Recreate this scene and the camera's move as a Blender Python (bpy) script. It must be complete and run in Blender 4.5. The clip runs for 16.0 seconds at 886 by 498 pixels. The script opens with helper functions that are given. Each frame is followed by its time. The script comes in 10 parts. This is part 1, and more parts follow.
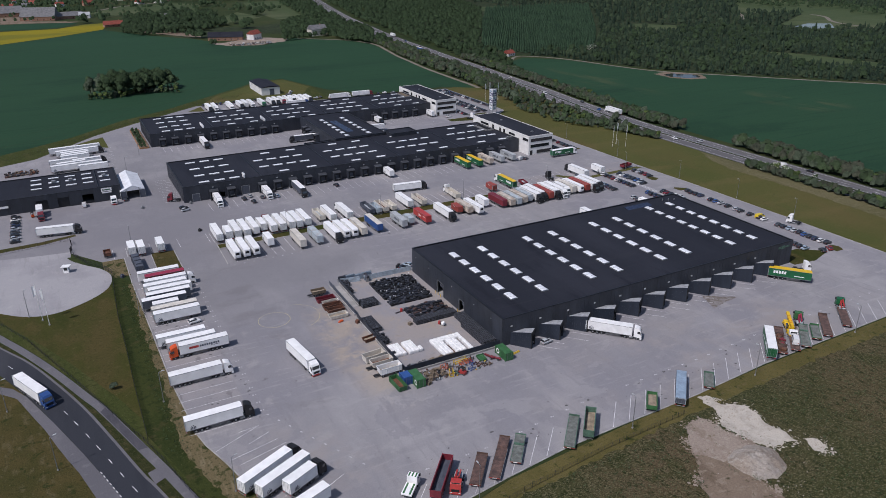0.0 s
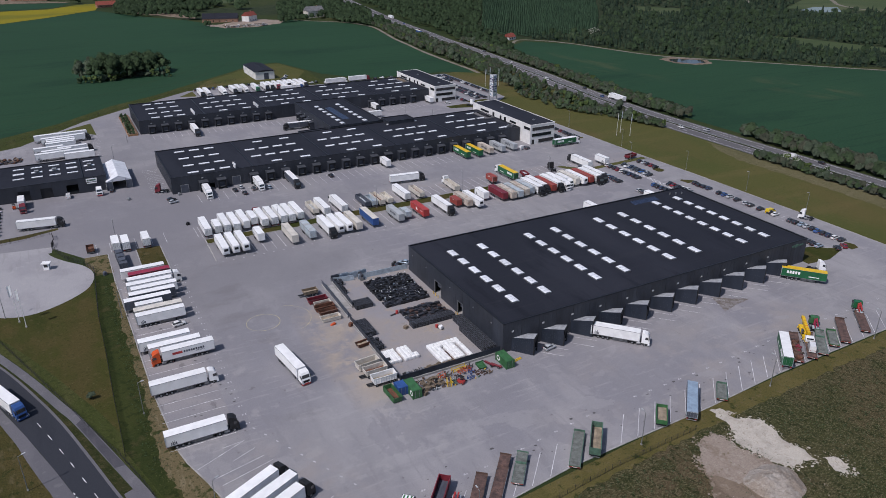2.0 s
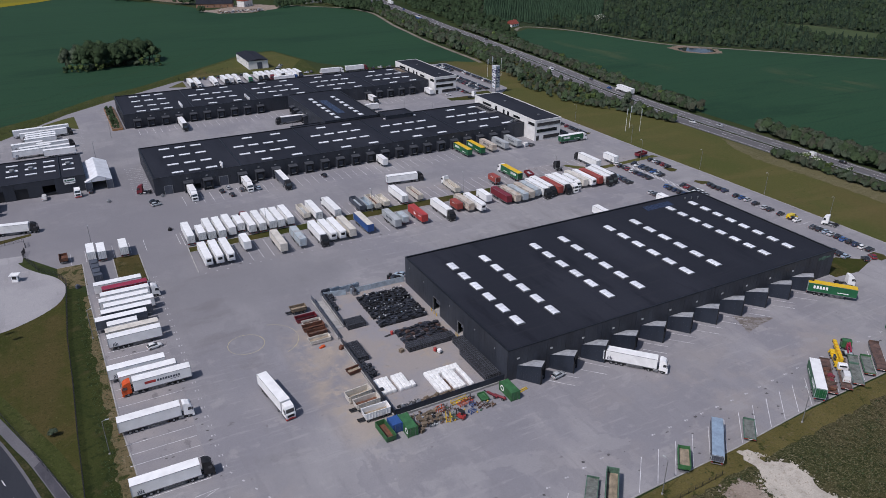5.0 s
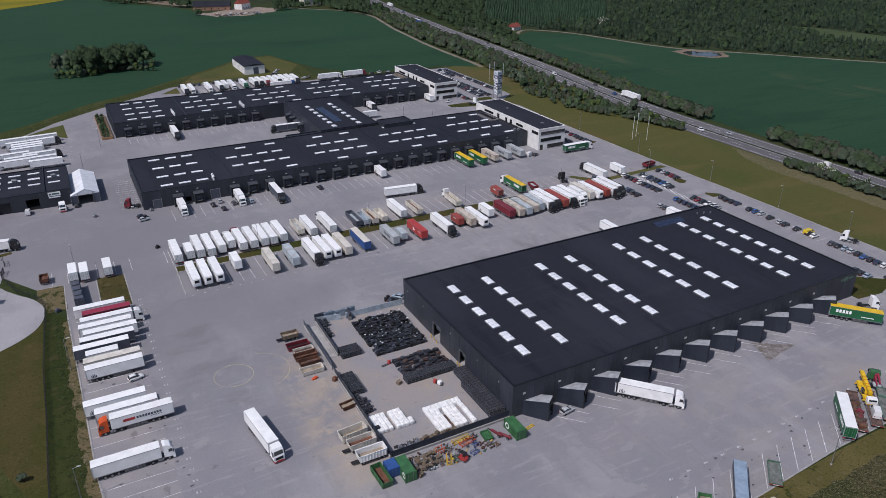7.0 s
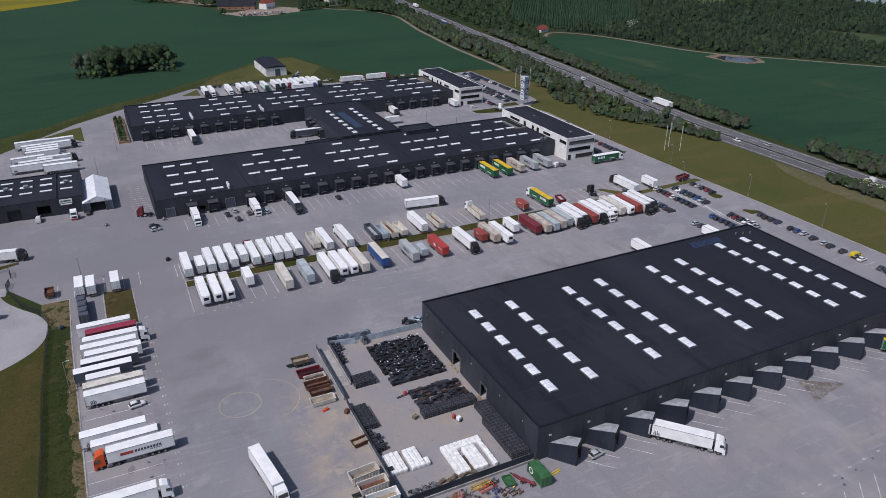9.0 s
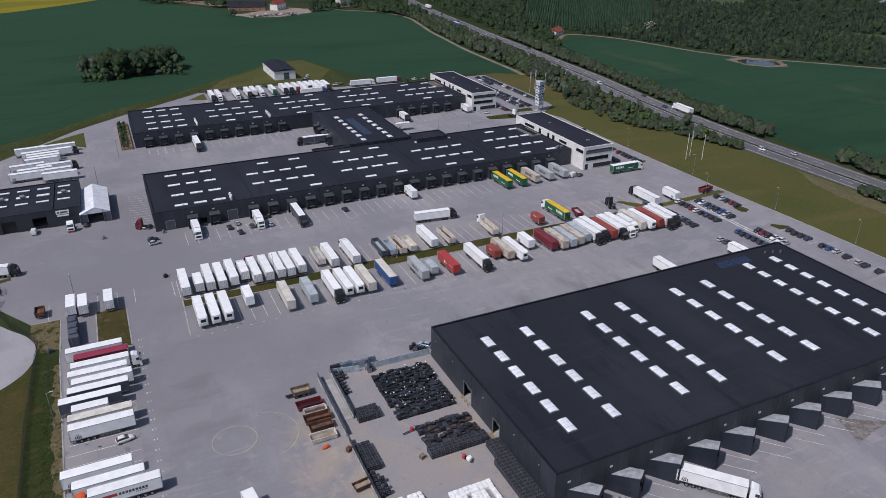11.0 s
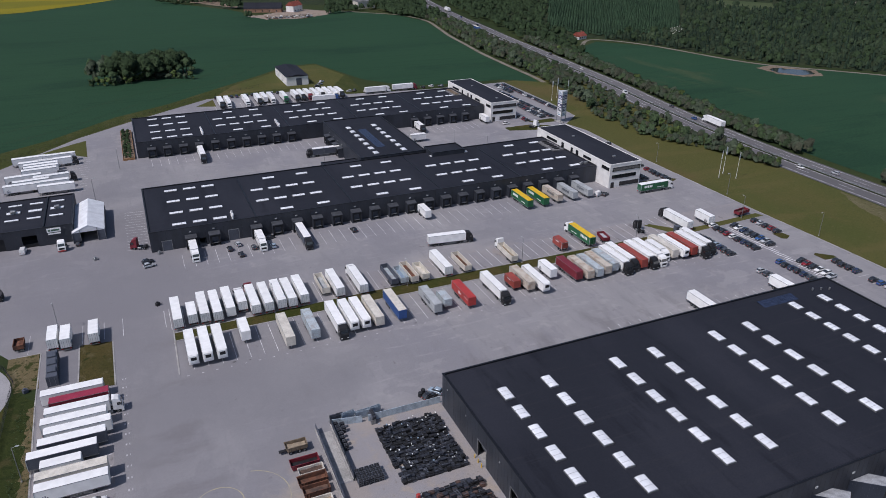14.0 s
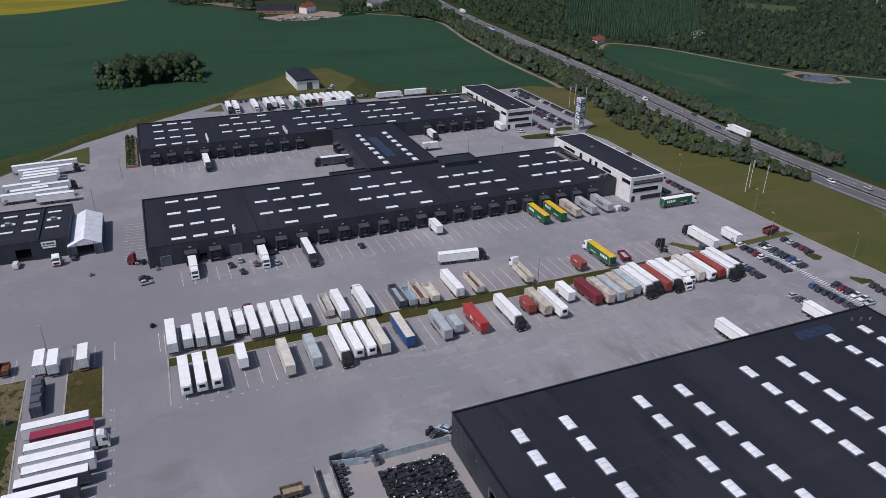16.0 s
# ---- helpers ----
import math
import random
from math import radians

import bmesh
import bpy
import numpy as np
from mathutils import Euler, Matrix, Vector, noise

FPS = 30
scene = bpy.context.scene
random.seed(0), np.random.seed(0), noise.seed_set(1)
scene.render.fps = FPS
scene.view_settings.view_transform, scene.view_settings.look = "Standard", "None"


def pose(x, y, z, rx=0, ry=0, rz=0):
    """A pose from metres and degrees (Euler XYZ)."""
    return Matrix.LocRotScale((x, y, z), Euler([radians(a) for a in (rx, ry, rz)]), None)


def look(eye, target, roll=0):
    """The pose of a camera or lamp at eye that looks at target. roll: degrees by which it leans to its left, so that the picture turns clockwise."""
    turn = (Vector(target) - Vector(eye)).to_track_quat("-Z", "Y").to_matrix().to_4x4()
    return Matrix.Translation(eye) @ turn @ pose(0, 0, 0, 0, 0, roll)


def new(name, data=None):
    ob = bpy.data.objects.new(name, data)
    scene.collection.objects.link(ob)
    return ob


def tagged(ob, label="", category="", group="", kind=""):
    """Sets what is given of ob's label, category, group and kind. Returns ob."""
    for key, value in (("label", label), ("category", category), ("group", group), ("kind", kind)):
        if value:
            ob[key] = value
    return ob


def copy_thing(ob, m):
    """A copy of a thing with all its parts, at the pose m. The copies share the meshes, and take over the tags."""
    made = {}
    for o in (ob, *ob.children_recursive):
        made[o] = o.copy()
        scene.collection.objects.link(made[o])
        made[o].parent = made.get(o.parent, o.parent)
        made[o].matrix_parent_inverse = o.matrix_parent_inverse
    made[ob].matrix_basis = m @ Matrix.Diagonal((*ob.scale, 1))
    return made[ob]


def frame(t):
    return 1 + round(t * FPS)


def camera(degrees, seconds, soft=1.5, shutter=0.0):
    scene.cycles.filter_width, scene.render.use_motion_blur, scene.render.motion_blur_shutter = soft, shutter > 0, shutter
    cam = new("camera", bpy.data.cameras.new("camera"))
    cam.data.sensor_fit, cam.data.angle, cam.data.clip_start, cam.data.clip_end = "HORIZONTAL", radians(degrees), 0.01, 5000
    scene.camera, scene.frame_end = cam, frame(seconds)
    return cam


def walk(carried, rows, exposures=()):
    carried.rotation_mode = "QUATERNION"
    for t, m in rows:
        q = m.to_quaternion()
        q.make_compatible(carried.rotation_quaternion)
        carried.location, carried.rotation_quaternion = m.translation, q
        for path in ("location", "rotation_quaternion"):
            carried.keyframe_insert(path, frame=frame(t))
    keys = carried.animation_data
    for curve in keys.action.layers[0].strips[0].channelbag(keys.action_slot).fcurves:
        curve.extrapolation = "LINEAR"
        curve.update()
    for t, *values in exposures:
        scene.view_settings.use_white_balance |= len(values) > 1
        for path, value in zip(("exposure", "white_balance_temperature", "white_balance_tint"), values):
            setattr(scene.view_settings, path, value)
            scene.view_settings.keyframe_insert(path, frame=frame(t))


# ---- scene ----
cam = camera(63.14, 16.0, soft=0.5)
PATH = [
    (0, (-100.26, -151.98, 108.36), (-13.74, 10.32, 29.80), -0.24),
    (0.5, (-98.80, -149.32, 108.36), (-12.41, 12.52, 28.70), -0.18),
    (1, (-97.31, -146.62, 108.34), (-11.08, 14.77, 27.61), -0.09),
    (1.5, (-95.75, -143.84, 108.36), (-9.69, 17.08, 26.52), -0.05),
    (2, (-94.16, -141.02, 108.38), (-8.23, 19.41, 25.45), 0.02),
    (2.5, (-92.56, -138.18, 108.40), (-6.76, 21.71, 24.31), 0.15),
    (3, (-90.94, -135.28, 108.43), (-5.42, 24.14, 23.17), 0.18),
    (5.5, (-82.81, -120.79, 108.73), (2.14, 38.14, 21.98), 0.14),
    (6, (-81.16, -117.80, 108.78), (3.78, 41.18, 22.13), 0.13),
    (6.5, (-79.55, -114.81, 108.82), (5.26, 44.21, 22.10), 0.08),
    (7, (-77.92, -111.77, 108.88), (6.85, 47.35, 22.30), 0.05),
    (7.5, (-76.31, -108.75, 108.93), (8.09, 50.51, 22.25), -0.00),
    (8, (-74.70, -105.68, 108.99), (8.58, 54.16, 22.29), 0.09),
    (8.5, (-73.07, -102.56, 109.02), (8.18, 58.33, 22.35), 0.22),
    (9, (-71.47, -99.49, 109.01), (7.83, 62.32, 22.24), 0.20),
    (11.5, (-63.52, -84.07, 108.68), (12.27, 79.39, 21.86), 0.06),
    (12, (-61.94, -80.95, 108.66), (13.11, 82.86, 21.86), 0.08),
    (12.5, (-60.37, -77.82, 108.66), (13.95, 86.33, 21.88), 0.16),
    (13, (-58.87, -74.74, 108.64), (14.78, 89.67, 21.77), 0.14),
    (13.5, (-57.39, -71.64, 108.60), (15.56, 93.09, 21.74), 0.18),
    (14, (-55.92, -68.50, 108.54), (16.27, 96.61, 21.78), 0.27),
    (14.5, (-54.45, -65.35, 108.50), (17.05, 100.02, 21.67), 0.31),
    (15, (-52.95, -62.15, 108.48), (17.75, 103.58, 21.68), 0.35),
    (15.5, (-51.42, -58.95, 108.46), (18.41, 107.17, 21.69), 0.31),
    (16, (-49.88, -55.75, 108.44), (18.97, 110.81, 21.74), 0.36),
]
walk(cam, [(t, look(eye, target, roll)) for t, eye, target, roll in PATH], exposures=[(0.0, 0.0, 6250, 16), (16.0, 0.0, 6250, 16)])
# ---- world, sun, exposure ----
world = bpy.data.worlds.new("world")
scene.world = world
world.use_nodes = True
wn = world.node_tree.nodes
wl = world.node_tree.links
sky = wn.new("ShaderNodeTexSky")
sky.sky_type, sky.sun_disc = "NISHITA", False
SUN_EL, SUN_DIR = 54.0, 196.0          # elevation, and the bearing (from +x, counter-clockwise) the sun stands at
sky.sun_elevation, sky.sun_rotation = radians(SUN_EL), radians(90.0 - SUN_DIR)
sky.air_density, sky.dust_density, sky.ozone_density = 1.0, 1.5, 1.0
wl.new(sky.outputs[0], wn["Background"].inputs[0])
wn["Background"].inputs[1].default_value = 0.085
sun_data = bpy.data.lights.new("sun", "SUN")
sun_data.energy, sun_data.angle, sun_data.color = 3.0, radians(1.2), (1.0, 0.965, 0.925)
sun = new("sun", sun_data)
sd = Vector((math.cos(radians(SUN_DIR)) * math.cos(radians(SUN_EL)), math.sin(radians(SUN_DIR)) * math.cos(radians(SUN_EL)), math.sin(radians(SUN_EL))))
sun.matrix_world = look(sd * 300, (0, 0, 0))


# ---- materials ----
def shade(rgb, k):
    return tuple(min(1.0, max(0.0, c * k)) for c in rgb)


def material(name, rgb, rough=0.7, metal=0.0, var=0.2, big=0.15, fine=4.0, bump=0.0, other=None, each=0.0, spec=0.5, stretch=(1, 1, 1), coat=0.0, mid=0.5):
    """A surface whose colour wanders at two scales, with fine relief; each: how far single pieces differ."""
    m = bpy.data.materials.new(name)
    m.use_nodes = True
    nt = m.node_tree
    b = nt.nodes["Principled BSDF"]
    b.inputs["Roughness"].default_value, b.inputs["Metallic"].default_value = rough, metal
    b.inputs["Specular IOR Level"].default_value, b.inputs["Coat Weight"].default_value = spec, coat
    geo = nt.nodes.new("ShaderNodeNewGeometry")
    mp = nt.nodes.new("ShaderNodeMapping")
    mp.inputs["Scale"].default_value = stretch
    nt.links.new(geo.outputs["Position"], mp.inputs[0])
    n1, n2 = nt.nodes.new("ShaderNodeTexNoise"), nt.nodes.new("ShaderNodeTexNoise")
    for n, s, d in ((n1, big, 5), (n2, fine, 3)):
        n.inputs["Scale"].default_value, n.inputs["Detail"].default_value = s, d
        nt.links.new(mp.outputs[0], n.inputs["Vector"])
    r = nt.nodes.new("ShaderNodeValToRGB")
    r.color_ramp.elements[0].position, r.color_ramp.elements[1].position = mid - 0.18, mid + 0.18
    r.color_ramp.elements[0].color = (*(other or shade(rgb, 1 - var)), 1)
    r.color_ramp.elements[1].color = (*shade(rgb, 1 + var * 0.5), 1)
    nt.links.new(n1.outputs[0], r.inputs[0])
    mx = nt.nodes.new("ShaderNodeMix")
    mx.data_type, mx.blend_type = "RGBA", "OVERLAY"
    mx.inputs["Factor"].default_value = min(0.9, var * 1.6)
    nt.links.new(r.outputs[0], mx.inputs["A"])
    nt.links.new(n2.outputs[0], mx.inputs["B"])
    out = mx.outputs["Result"]
    if each:
        info = nt.nodes.new("ShaderNodeObjectInfo")
        mr = nt.nodes.new("ShaderNodeMapRange")
        mr.inputs["To Min"].default_value, mr.inputs["To Max"].default_value = 1 - each, 1 + each
        nt.links.new(info.outputs["Random"], mr.inputs["Value"])
        sc = nt.nodes.new("ShaderNodeVectorMath")
        sc.operation = "SCALE"
        nt.links.new(out, sc.inputs[0])
        nt.links.new(mr.outputs[0], sc.inputs["Scale"])
        out = sc.outputs[0]
    nt.links.new(out, b.inputs["Base Color"])
    if bump:
        bp = nt.nodes.new("ShaderNodeBump")
        bp.inputs["Strength"].default_value, bp.inputs["Distance"].default_value = bump, 0.1
        nt.links.new(n2.outputs[0], bp.inputs["Height"])
        nt.links.new(bp.outputs[0], b.inputs["Normal"])
    return m


def layered(name, rgb, layers, rough=0.9, bump=0.3, fine=3.0, grain=0.25):
    """Ground: a base colour with patches laid over it. layers: colour, scale, start and end of the patch's edge, strength, stretch."""
    m = bpy.data.materials.new(name)
    m.use_nodes = True
    nt = m.node_tree
    b = nt.nodes["Principled BSDF"]
    b.inputs["Roughness"].default_value, b.inputs["Specular IOR Level"].default_value = rough, 0.1
    geo = nt.nodes.new("ShaderNodeNewGeometry")
    last = None
    for i, (col, scale, lo, hi, amount, st, *spot) in enumerate(layers):
        mp = nt.nodes.new("ShaderNodeMapping")
        mp.inputs["Scale"].default_value = (*st[:2], 1)
        mp.inputs["Location"].default_value = (i * 37.3, i * 11.7, 0)
        mp.inputs["Rotation"].default_value = (0, 0, radians(st[2]))
        nt.links.new(geo.outputs["Position"], mp.inputs[0])
        n = nt.nodes.new("ShaderNodeTexNoise")
        n.inputs["Scale"].default_value, n.inputs["Detail"].default_value, n.inputs["Roughness"].default_value = scale, 6, 0.6
        nt.links.new(mp.outputs[0], n.inputs["Vector"])
        mr = nt.nodes.new("ShaderNodeMapRange")
        mr.interpolation_type = "SMOOTHSTEP"
        for k, v in (("From Min", lo), ("From Max", hi), ("To Min", 0.0), ("To Max", amount)):
            mr.inputs[k].default_value = v
        nt.links.new(n.outputs[0], mr.inputs["Value"])
        fac = mr.outputs[0]
        if spot:          # only round a place: its middle and its half widths
            sp = nt.nodes.new("ShaderNodeMapping")
            sp.vector_type = "TEXTURE"
            sp.inputs["Location"].default_value, sp.inputs["Scale"].default_value = (*spot[0][:2], 0), (*spot[0][2:], 1000)
            nt.links.new(geo.outputs["Position"], sp.inputs[0])
            ln, fade, mul = nt.nodes.new("ShaderNodeVectorMath"), nt.nodes.new("ShaderNodeMapRange"), nt.nodes.new("ShaderNodeMath")
            ln.operation, mul.operation = "LENGTH", "MULTIPLY"
            nt.links.new(sp.outputs[0], ln.inputs[0])
            for k, v in (("From Min", 0.45), ("From Max", 1.0), ("To Min", 1.0), ("To Max", 0.0)):
                fade.inputs[k].default_value = v
            nt.links.new(ln.outputs["Value"], fade.inputs["Value"])
            nt.links.new(fade.outputs[0], mul.inputs[0])
            nt.links.new(fac, mul.inputs[1])
            fac = mul.outputs[0]
        mx = nt.nodes.new("ShaderNodeMix")
        mx.data_type = "RGBA"
        nt.links.new(fac, mx.inputs["Factor"])
        mx.inputs["A"].default_value = (*rgb, 1)
        if last:
            nt.links.new(last, mx.inputs["A"])
        mx.inputs["B"].default_value = (*col, 1)
        last = mx.outputs["Result"]
    n2 = nt.nodes.new("ShaderNodeTexNoise")
    n2.inputs["Scale"].default_value, n2.inputs["Detail"].default_value = fine, 4
    nt.links.new(geo.outputs["Position"], n2.inputs["Vector"])
    mx = nt.nodes.new("ShaderNodeMix")
    mx.data_type, mx.blend_type = "RGBA", "OVERLAY"
    mx.inputs["Factor"].default_value = grain
    nt.links.new(last, mx.inputs["A"])
    nt.links.new(n2.outputs[0], mx.inputs["B"])
    nt.links.new(mx.outputs["Result"], b.inputs["Base Color"])
    bp = nt.nodes.new("ShaderNodeBump")
    bp.inputs["Strength"].default_value, bp.inputs["Distance"].default_value = bump, 0.15
    nt.links.new(n2.outputs[0], bp.inputs["Height"])
    nt.links.new(bp.outputs[0], b.inputs["Normal"])
    return m


ROUND = (1, 1, 0)
SPOT = (376, 192, 30, 45)          # a thin patch in the far wheat
M_GRASS = layered("grass", (0.034, 0.047, 0.016), [
    ((0.022, 0.036, 0.013), 0.008, 0.45, 0.6, 0.8, ROUND), ((0.060, 0.062, 0.026), 0.02, 0.52, 0.66, 0.6, (1, 0.4, 20)),
    ((0.024, 0.034, 0.011), 0.35, 0.56, 0.64, 0.7, ROUND)], fine=1.2, bump=0.5)
M_LAWN = layered("mown_grass", (0.046, 0.050, 0.012), [
    ((0.074, 0.056, 0.022), 0.045, 0.46, 0.62, 0.6, (1, 0.3, 5)), ((0.070, 0.056, 0.020), 0.10, 0.46, 0.60, 0.8, ROUND), ((0.030, 0.040, 0.008), 0.05, 0.5, 0.62, 0.7, (1, 0.25, 40)),
    ((0.084, 0.068, 0.028), 0.7, 0.55, 0.66, 0.6, ROUND), ((0.025, 0.033, 0.008), 1.3, 0.54, 0.64, 0.6, ROUND)], fine=3.2, bump=0.5, grain=0.45)
M_FRESH = layered("fresh_long_grass", (0.046, 0.056, 0.015), [
    ((0.068, 0.068, 0.024), 0.12, 0.48, 0.6, 0.7, (1, 0.3, 55)), ((0.030, 0.040, 0.010), 0.5, 0.5, 0.6, 0.7, ROUND),
    ((0.078, 0.076, 0.036), 1.5, 0.56, 0.66, 0.6, ROUND), ((0.024, 0.033, 0.008), 2.0, 0.55, 0.64, 0.6, ROUND)], fine=3.0, bump=0.7, grain=0.5)
M_DITCH = layered("lush_ditch_grass", (0.028, 0.038, 0.010), [
    ((0.040, 0.048, 0.013), 0.10, 0.46, 0.6, 0.8, (1, 0.3, 5)), ((0.060, 0.052, 0.022), 0.22, 0.56, 0.66, 0.7, ROUND), ((0.017, 0.025, 0.007), 0.6, 0.50, 0.62, 0.75, ROUND), ((0.050, 0.056, 0.020), 1.4, 0.56, 0.66, 0.6, ROUND)], fine=3.0, bump=0.8, grain=0.45)
M_BELT = layered("pale_mown_grass", (0.080, 0.080, 0.025), [
    ((0.064, 0.074, 0.021), 0.025, 0.44, 0.6, 0.8, (1, 0.35, 10)), ((0.102, 0.090, 0.033), 0.06, 0.5, 0.64, 0.75, (0.25, 1, 5)), ((0.104, 0.080, 0.034), 0.018, 0.52, 0.66, 0.7, (1, 0.4, 0)),
    ((0.112, 0.100, 0.046), 0.6, 0.57, 0.68, 0.55, ROUND), ((0.048, 0.054, 0.017), 0.9, 0.56, 0.66, 0.65, ROUND), ((0.110, 0.082, 0.035), 0.03, 0.40, 0.60, 0.6, (1, 0.3, 0), (186, 70, 22, 90))], fine=2.6, bump=0.5, grain=0.5)
M_MEADOW = layered("far_meadow", (0.056, 0.078, 0.034), [((0.086, 0.098, 0.050), 0.006, 0.45, 0.6, 0.8, (1, 0.4, 20)), ((0.040, 0.062, 0.026), 0.02, 0.5, 0.65, 0.7, (0.3, 1, 10))], fine=0.8, bump=0.4, grain=0.3)
M_WHEAT = layered("wheat", (0.0205, 0.0555, 0.0285), [
    ((0.0225, 0.060, 0.030), 0.006, 0.42, 0.62, 0.9, (1, 2.4, 15)), ((0.0135, 0.039, 0.0220), 0.018, 0.5, 0.65, 0.6, (0.3, 1, 12)),
    ((0.026, 0.056, 0.027), 0.05, 0.6, 0.72, 0.45, (0.12, 1, 12)), ((0.055, 0.070, 0.032), 0.012, 0.65, 0.76, 0.55, (0.4, 1, 30)), ((0.0130, 0.037, 0.0195), 0.25, 0.52, 0.64, 0.4, (0.06, 1, 12)), ((0.023, 0.057, 0.028), 0.16, 0.5, 0.64, 0.45, (0.5, 1, 12)), ((0.085, 0.092, 0.048), 0.05, 0.46, 0.64, 0.6, (1, 0.4, 40), SPOT), ((0.070, 0.085, 0.042), 0.05, 0.48, 0.66, 0.5, (1, 0.4, 40), (300, 330, 40, 90))], fine=0.9, bump=0.3, grain=0.3)
M_RAPE = layered("rapeseed", (0.21, 0.178, 0.012), [((0.13, 0.128, 0.018), 0.02, 0.45, 0.6, 0.8, (0.4, 1, 0)), ((0.07, 0.08, 0.02), 0.06, 0.60, 0.7, 0.6, (0.2, 1, 0))], fine=1.0)
M_ROUGH = layered("rough_field", (0.050, 0.052, 0.020), [
    ((0.084, 0.064, 0.034), 0.018, 0.46, 0.58, 0.85, ROUND), ((0.092, 0.066, 0.038), 0.05, 0.30, 0.60, 0.85, ROUND, (2, -72, 26, 34)), ((0.036, 0.043, 0.014), 0.12, 0.48, 0.62, 0.7, ROUND),
    ((0.018, 0.025, 0.008), 0.9, 0.50, 0.60, 0.8, (1, 0.5, 35)), ((0.125, 0.110, 0.060), 2.4, 0.54, 0.60, 0.85, (0.5, 1, 35)), ((0.150, 0.132, 0.082), 4.5, 0.57, 0.62, 0.8, (0.5, 1, 20)), ((0.016, 0.022, 0.008), 2.6, 0.55, 0.62, 0.75, ROUND)], fine=4.0, bump=1.0, grain=0.6)
M_DRYFIELD = layered("dry_rough_grass", (0.070, 0.056, 0.020), [
    ((0.048, 0.046, 0.014), 0.06, 0.44, 0.58, 0.8, ROUND), ((0.098, 0.080, 0.040), 0.5, 0.52, 0.64, 0.7, (1, 0.5, 60)),
    ((0.026, 0.034, 0.009), 0.45, 0.58, 0.64, 0.85, ROUND), ((0.030, 0.034, 0.011), 1.8, 0.54, 0.64, 0.7, ROUND)], fine=3.2, bump=0.9, grain=0.55)
M_TALLDRY = layered("pale_tall_dry_grass", (0.120, 0.108, 0.056), [
    ((0.086, 0.082, 0.036), 0.07, 0.44, 0.60, 0.8, (1, 0.3, 10)), ((0.150, 0.132, 0.078), 0.5, 0.50, 0.62, 0.7, (0.4, 1, 70)),
    ((0.052, 0.056, 0.022), 0.8, 0.56, 0.64, 0.75, ROUND), ((0.165, 0.150, 0.092), 1.8, 0.55, 0.64, 0.6, ROUND)], fine=3.0, bump=1.0, grain=0.5)
M_VERGE = layered("dry_olive_verge", (0.112, 0.094, 0.034), [
    ((0.086, 0.076, 0.025), 0.08, 0.44, 0.58, 0.8, ROUND), ((0.030, 0.040, 0.010), 0.30, 0.59, 0.65, 0.9, ROUND), ((0.125, 0.10, 0.052), 0.7, 0.56, 0.66, 0.7, ROUND), ((0.040, 0.044, 0.014), 1.7, 0.56, 0.66, 0.6, ROUND)], fine=3.2, bump=0.9, grain=0.5)
M_STRIP = layered("dark_roadside_grass", (0.034, 0.036, 0.013), [((0.070, 0.060, 0.028), 0.3, 0.54, 0.64, 0.8, ROUND), ((0.020, 0.027, 0.008), 0.5, 0.48, 0.60, 0.8, ROUND), ((0.085, 0.076, 0.040), 1.6, 0.58, 0.66, 0.7, ROUND)], fine=3.0, bump=0.9, grain=0.5)
M_DRY = layered("dry_verge", (0.135, 0.108, 0.058), [((0.034, 0.043, 0.012), 0.28, 0.52, 0.60, 0.95, ROUND), ((0.19, 0.155, 0.095), 0.6, 0.54, 0.64, 0.75, (1, 0.3, 80)), ((0.028, 0.036, 0.010), 1.2, 0.55, 0.62, 0.7, ROUND)], fine=2.8, bump=0.9, grain=0.4)
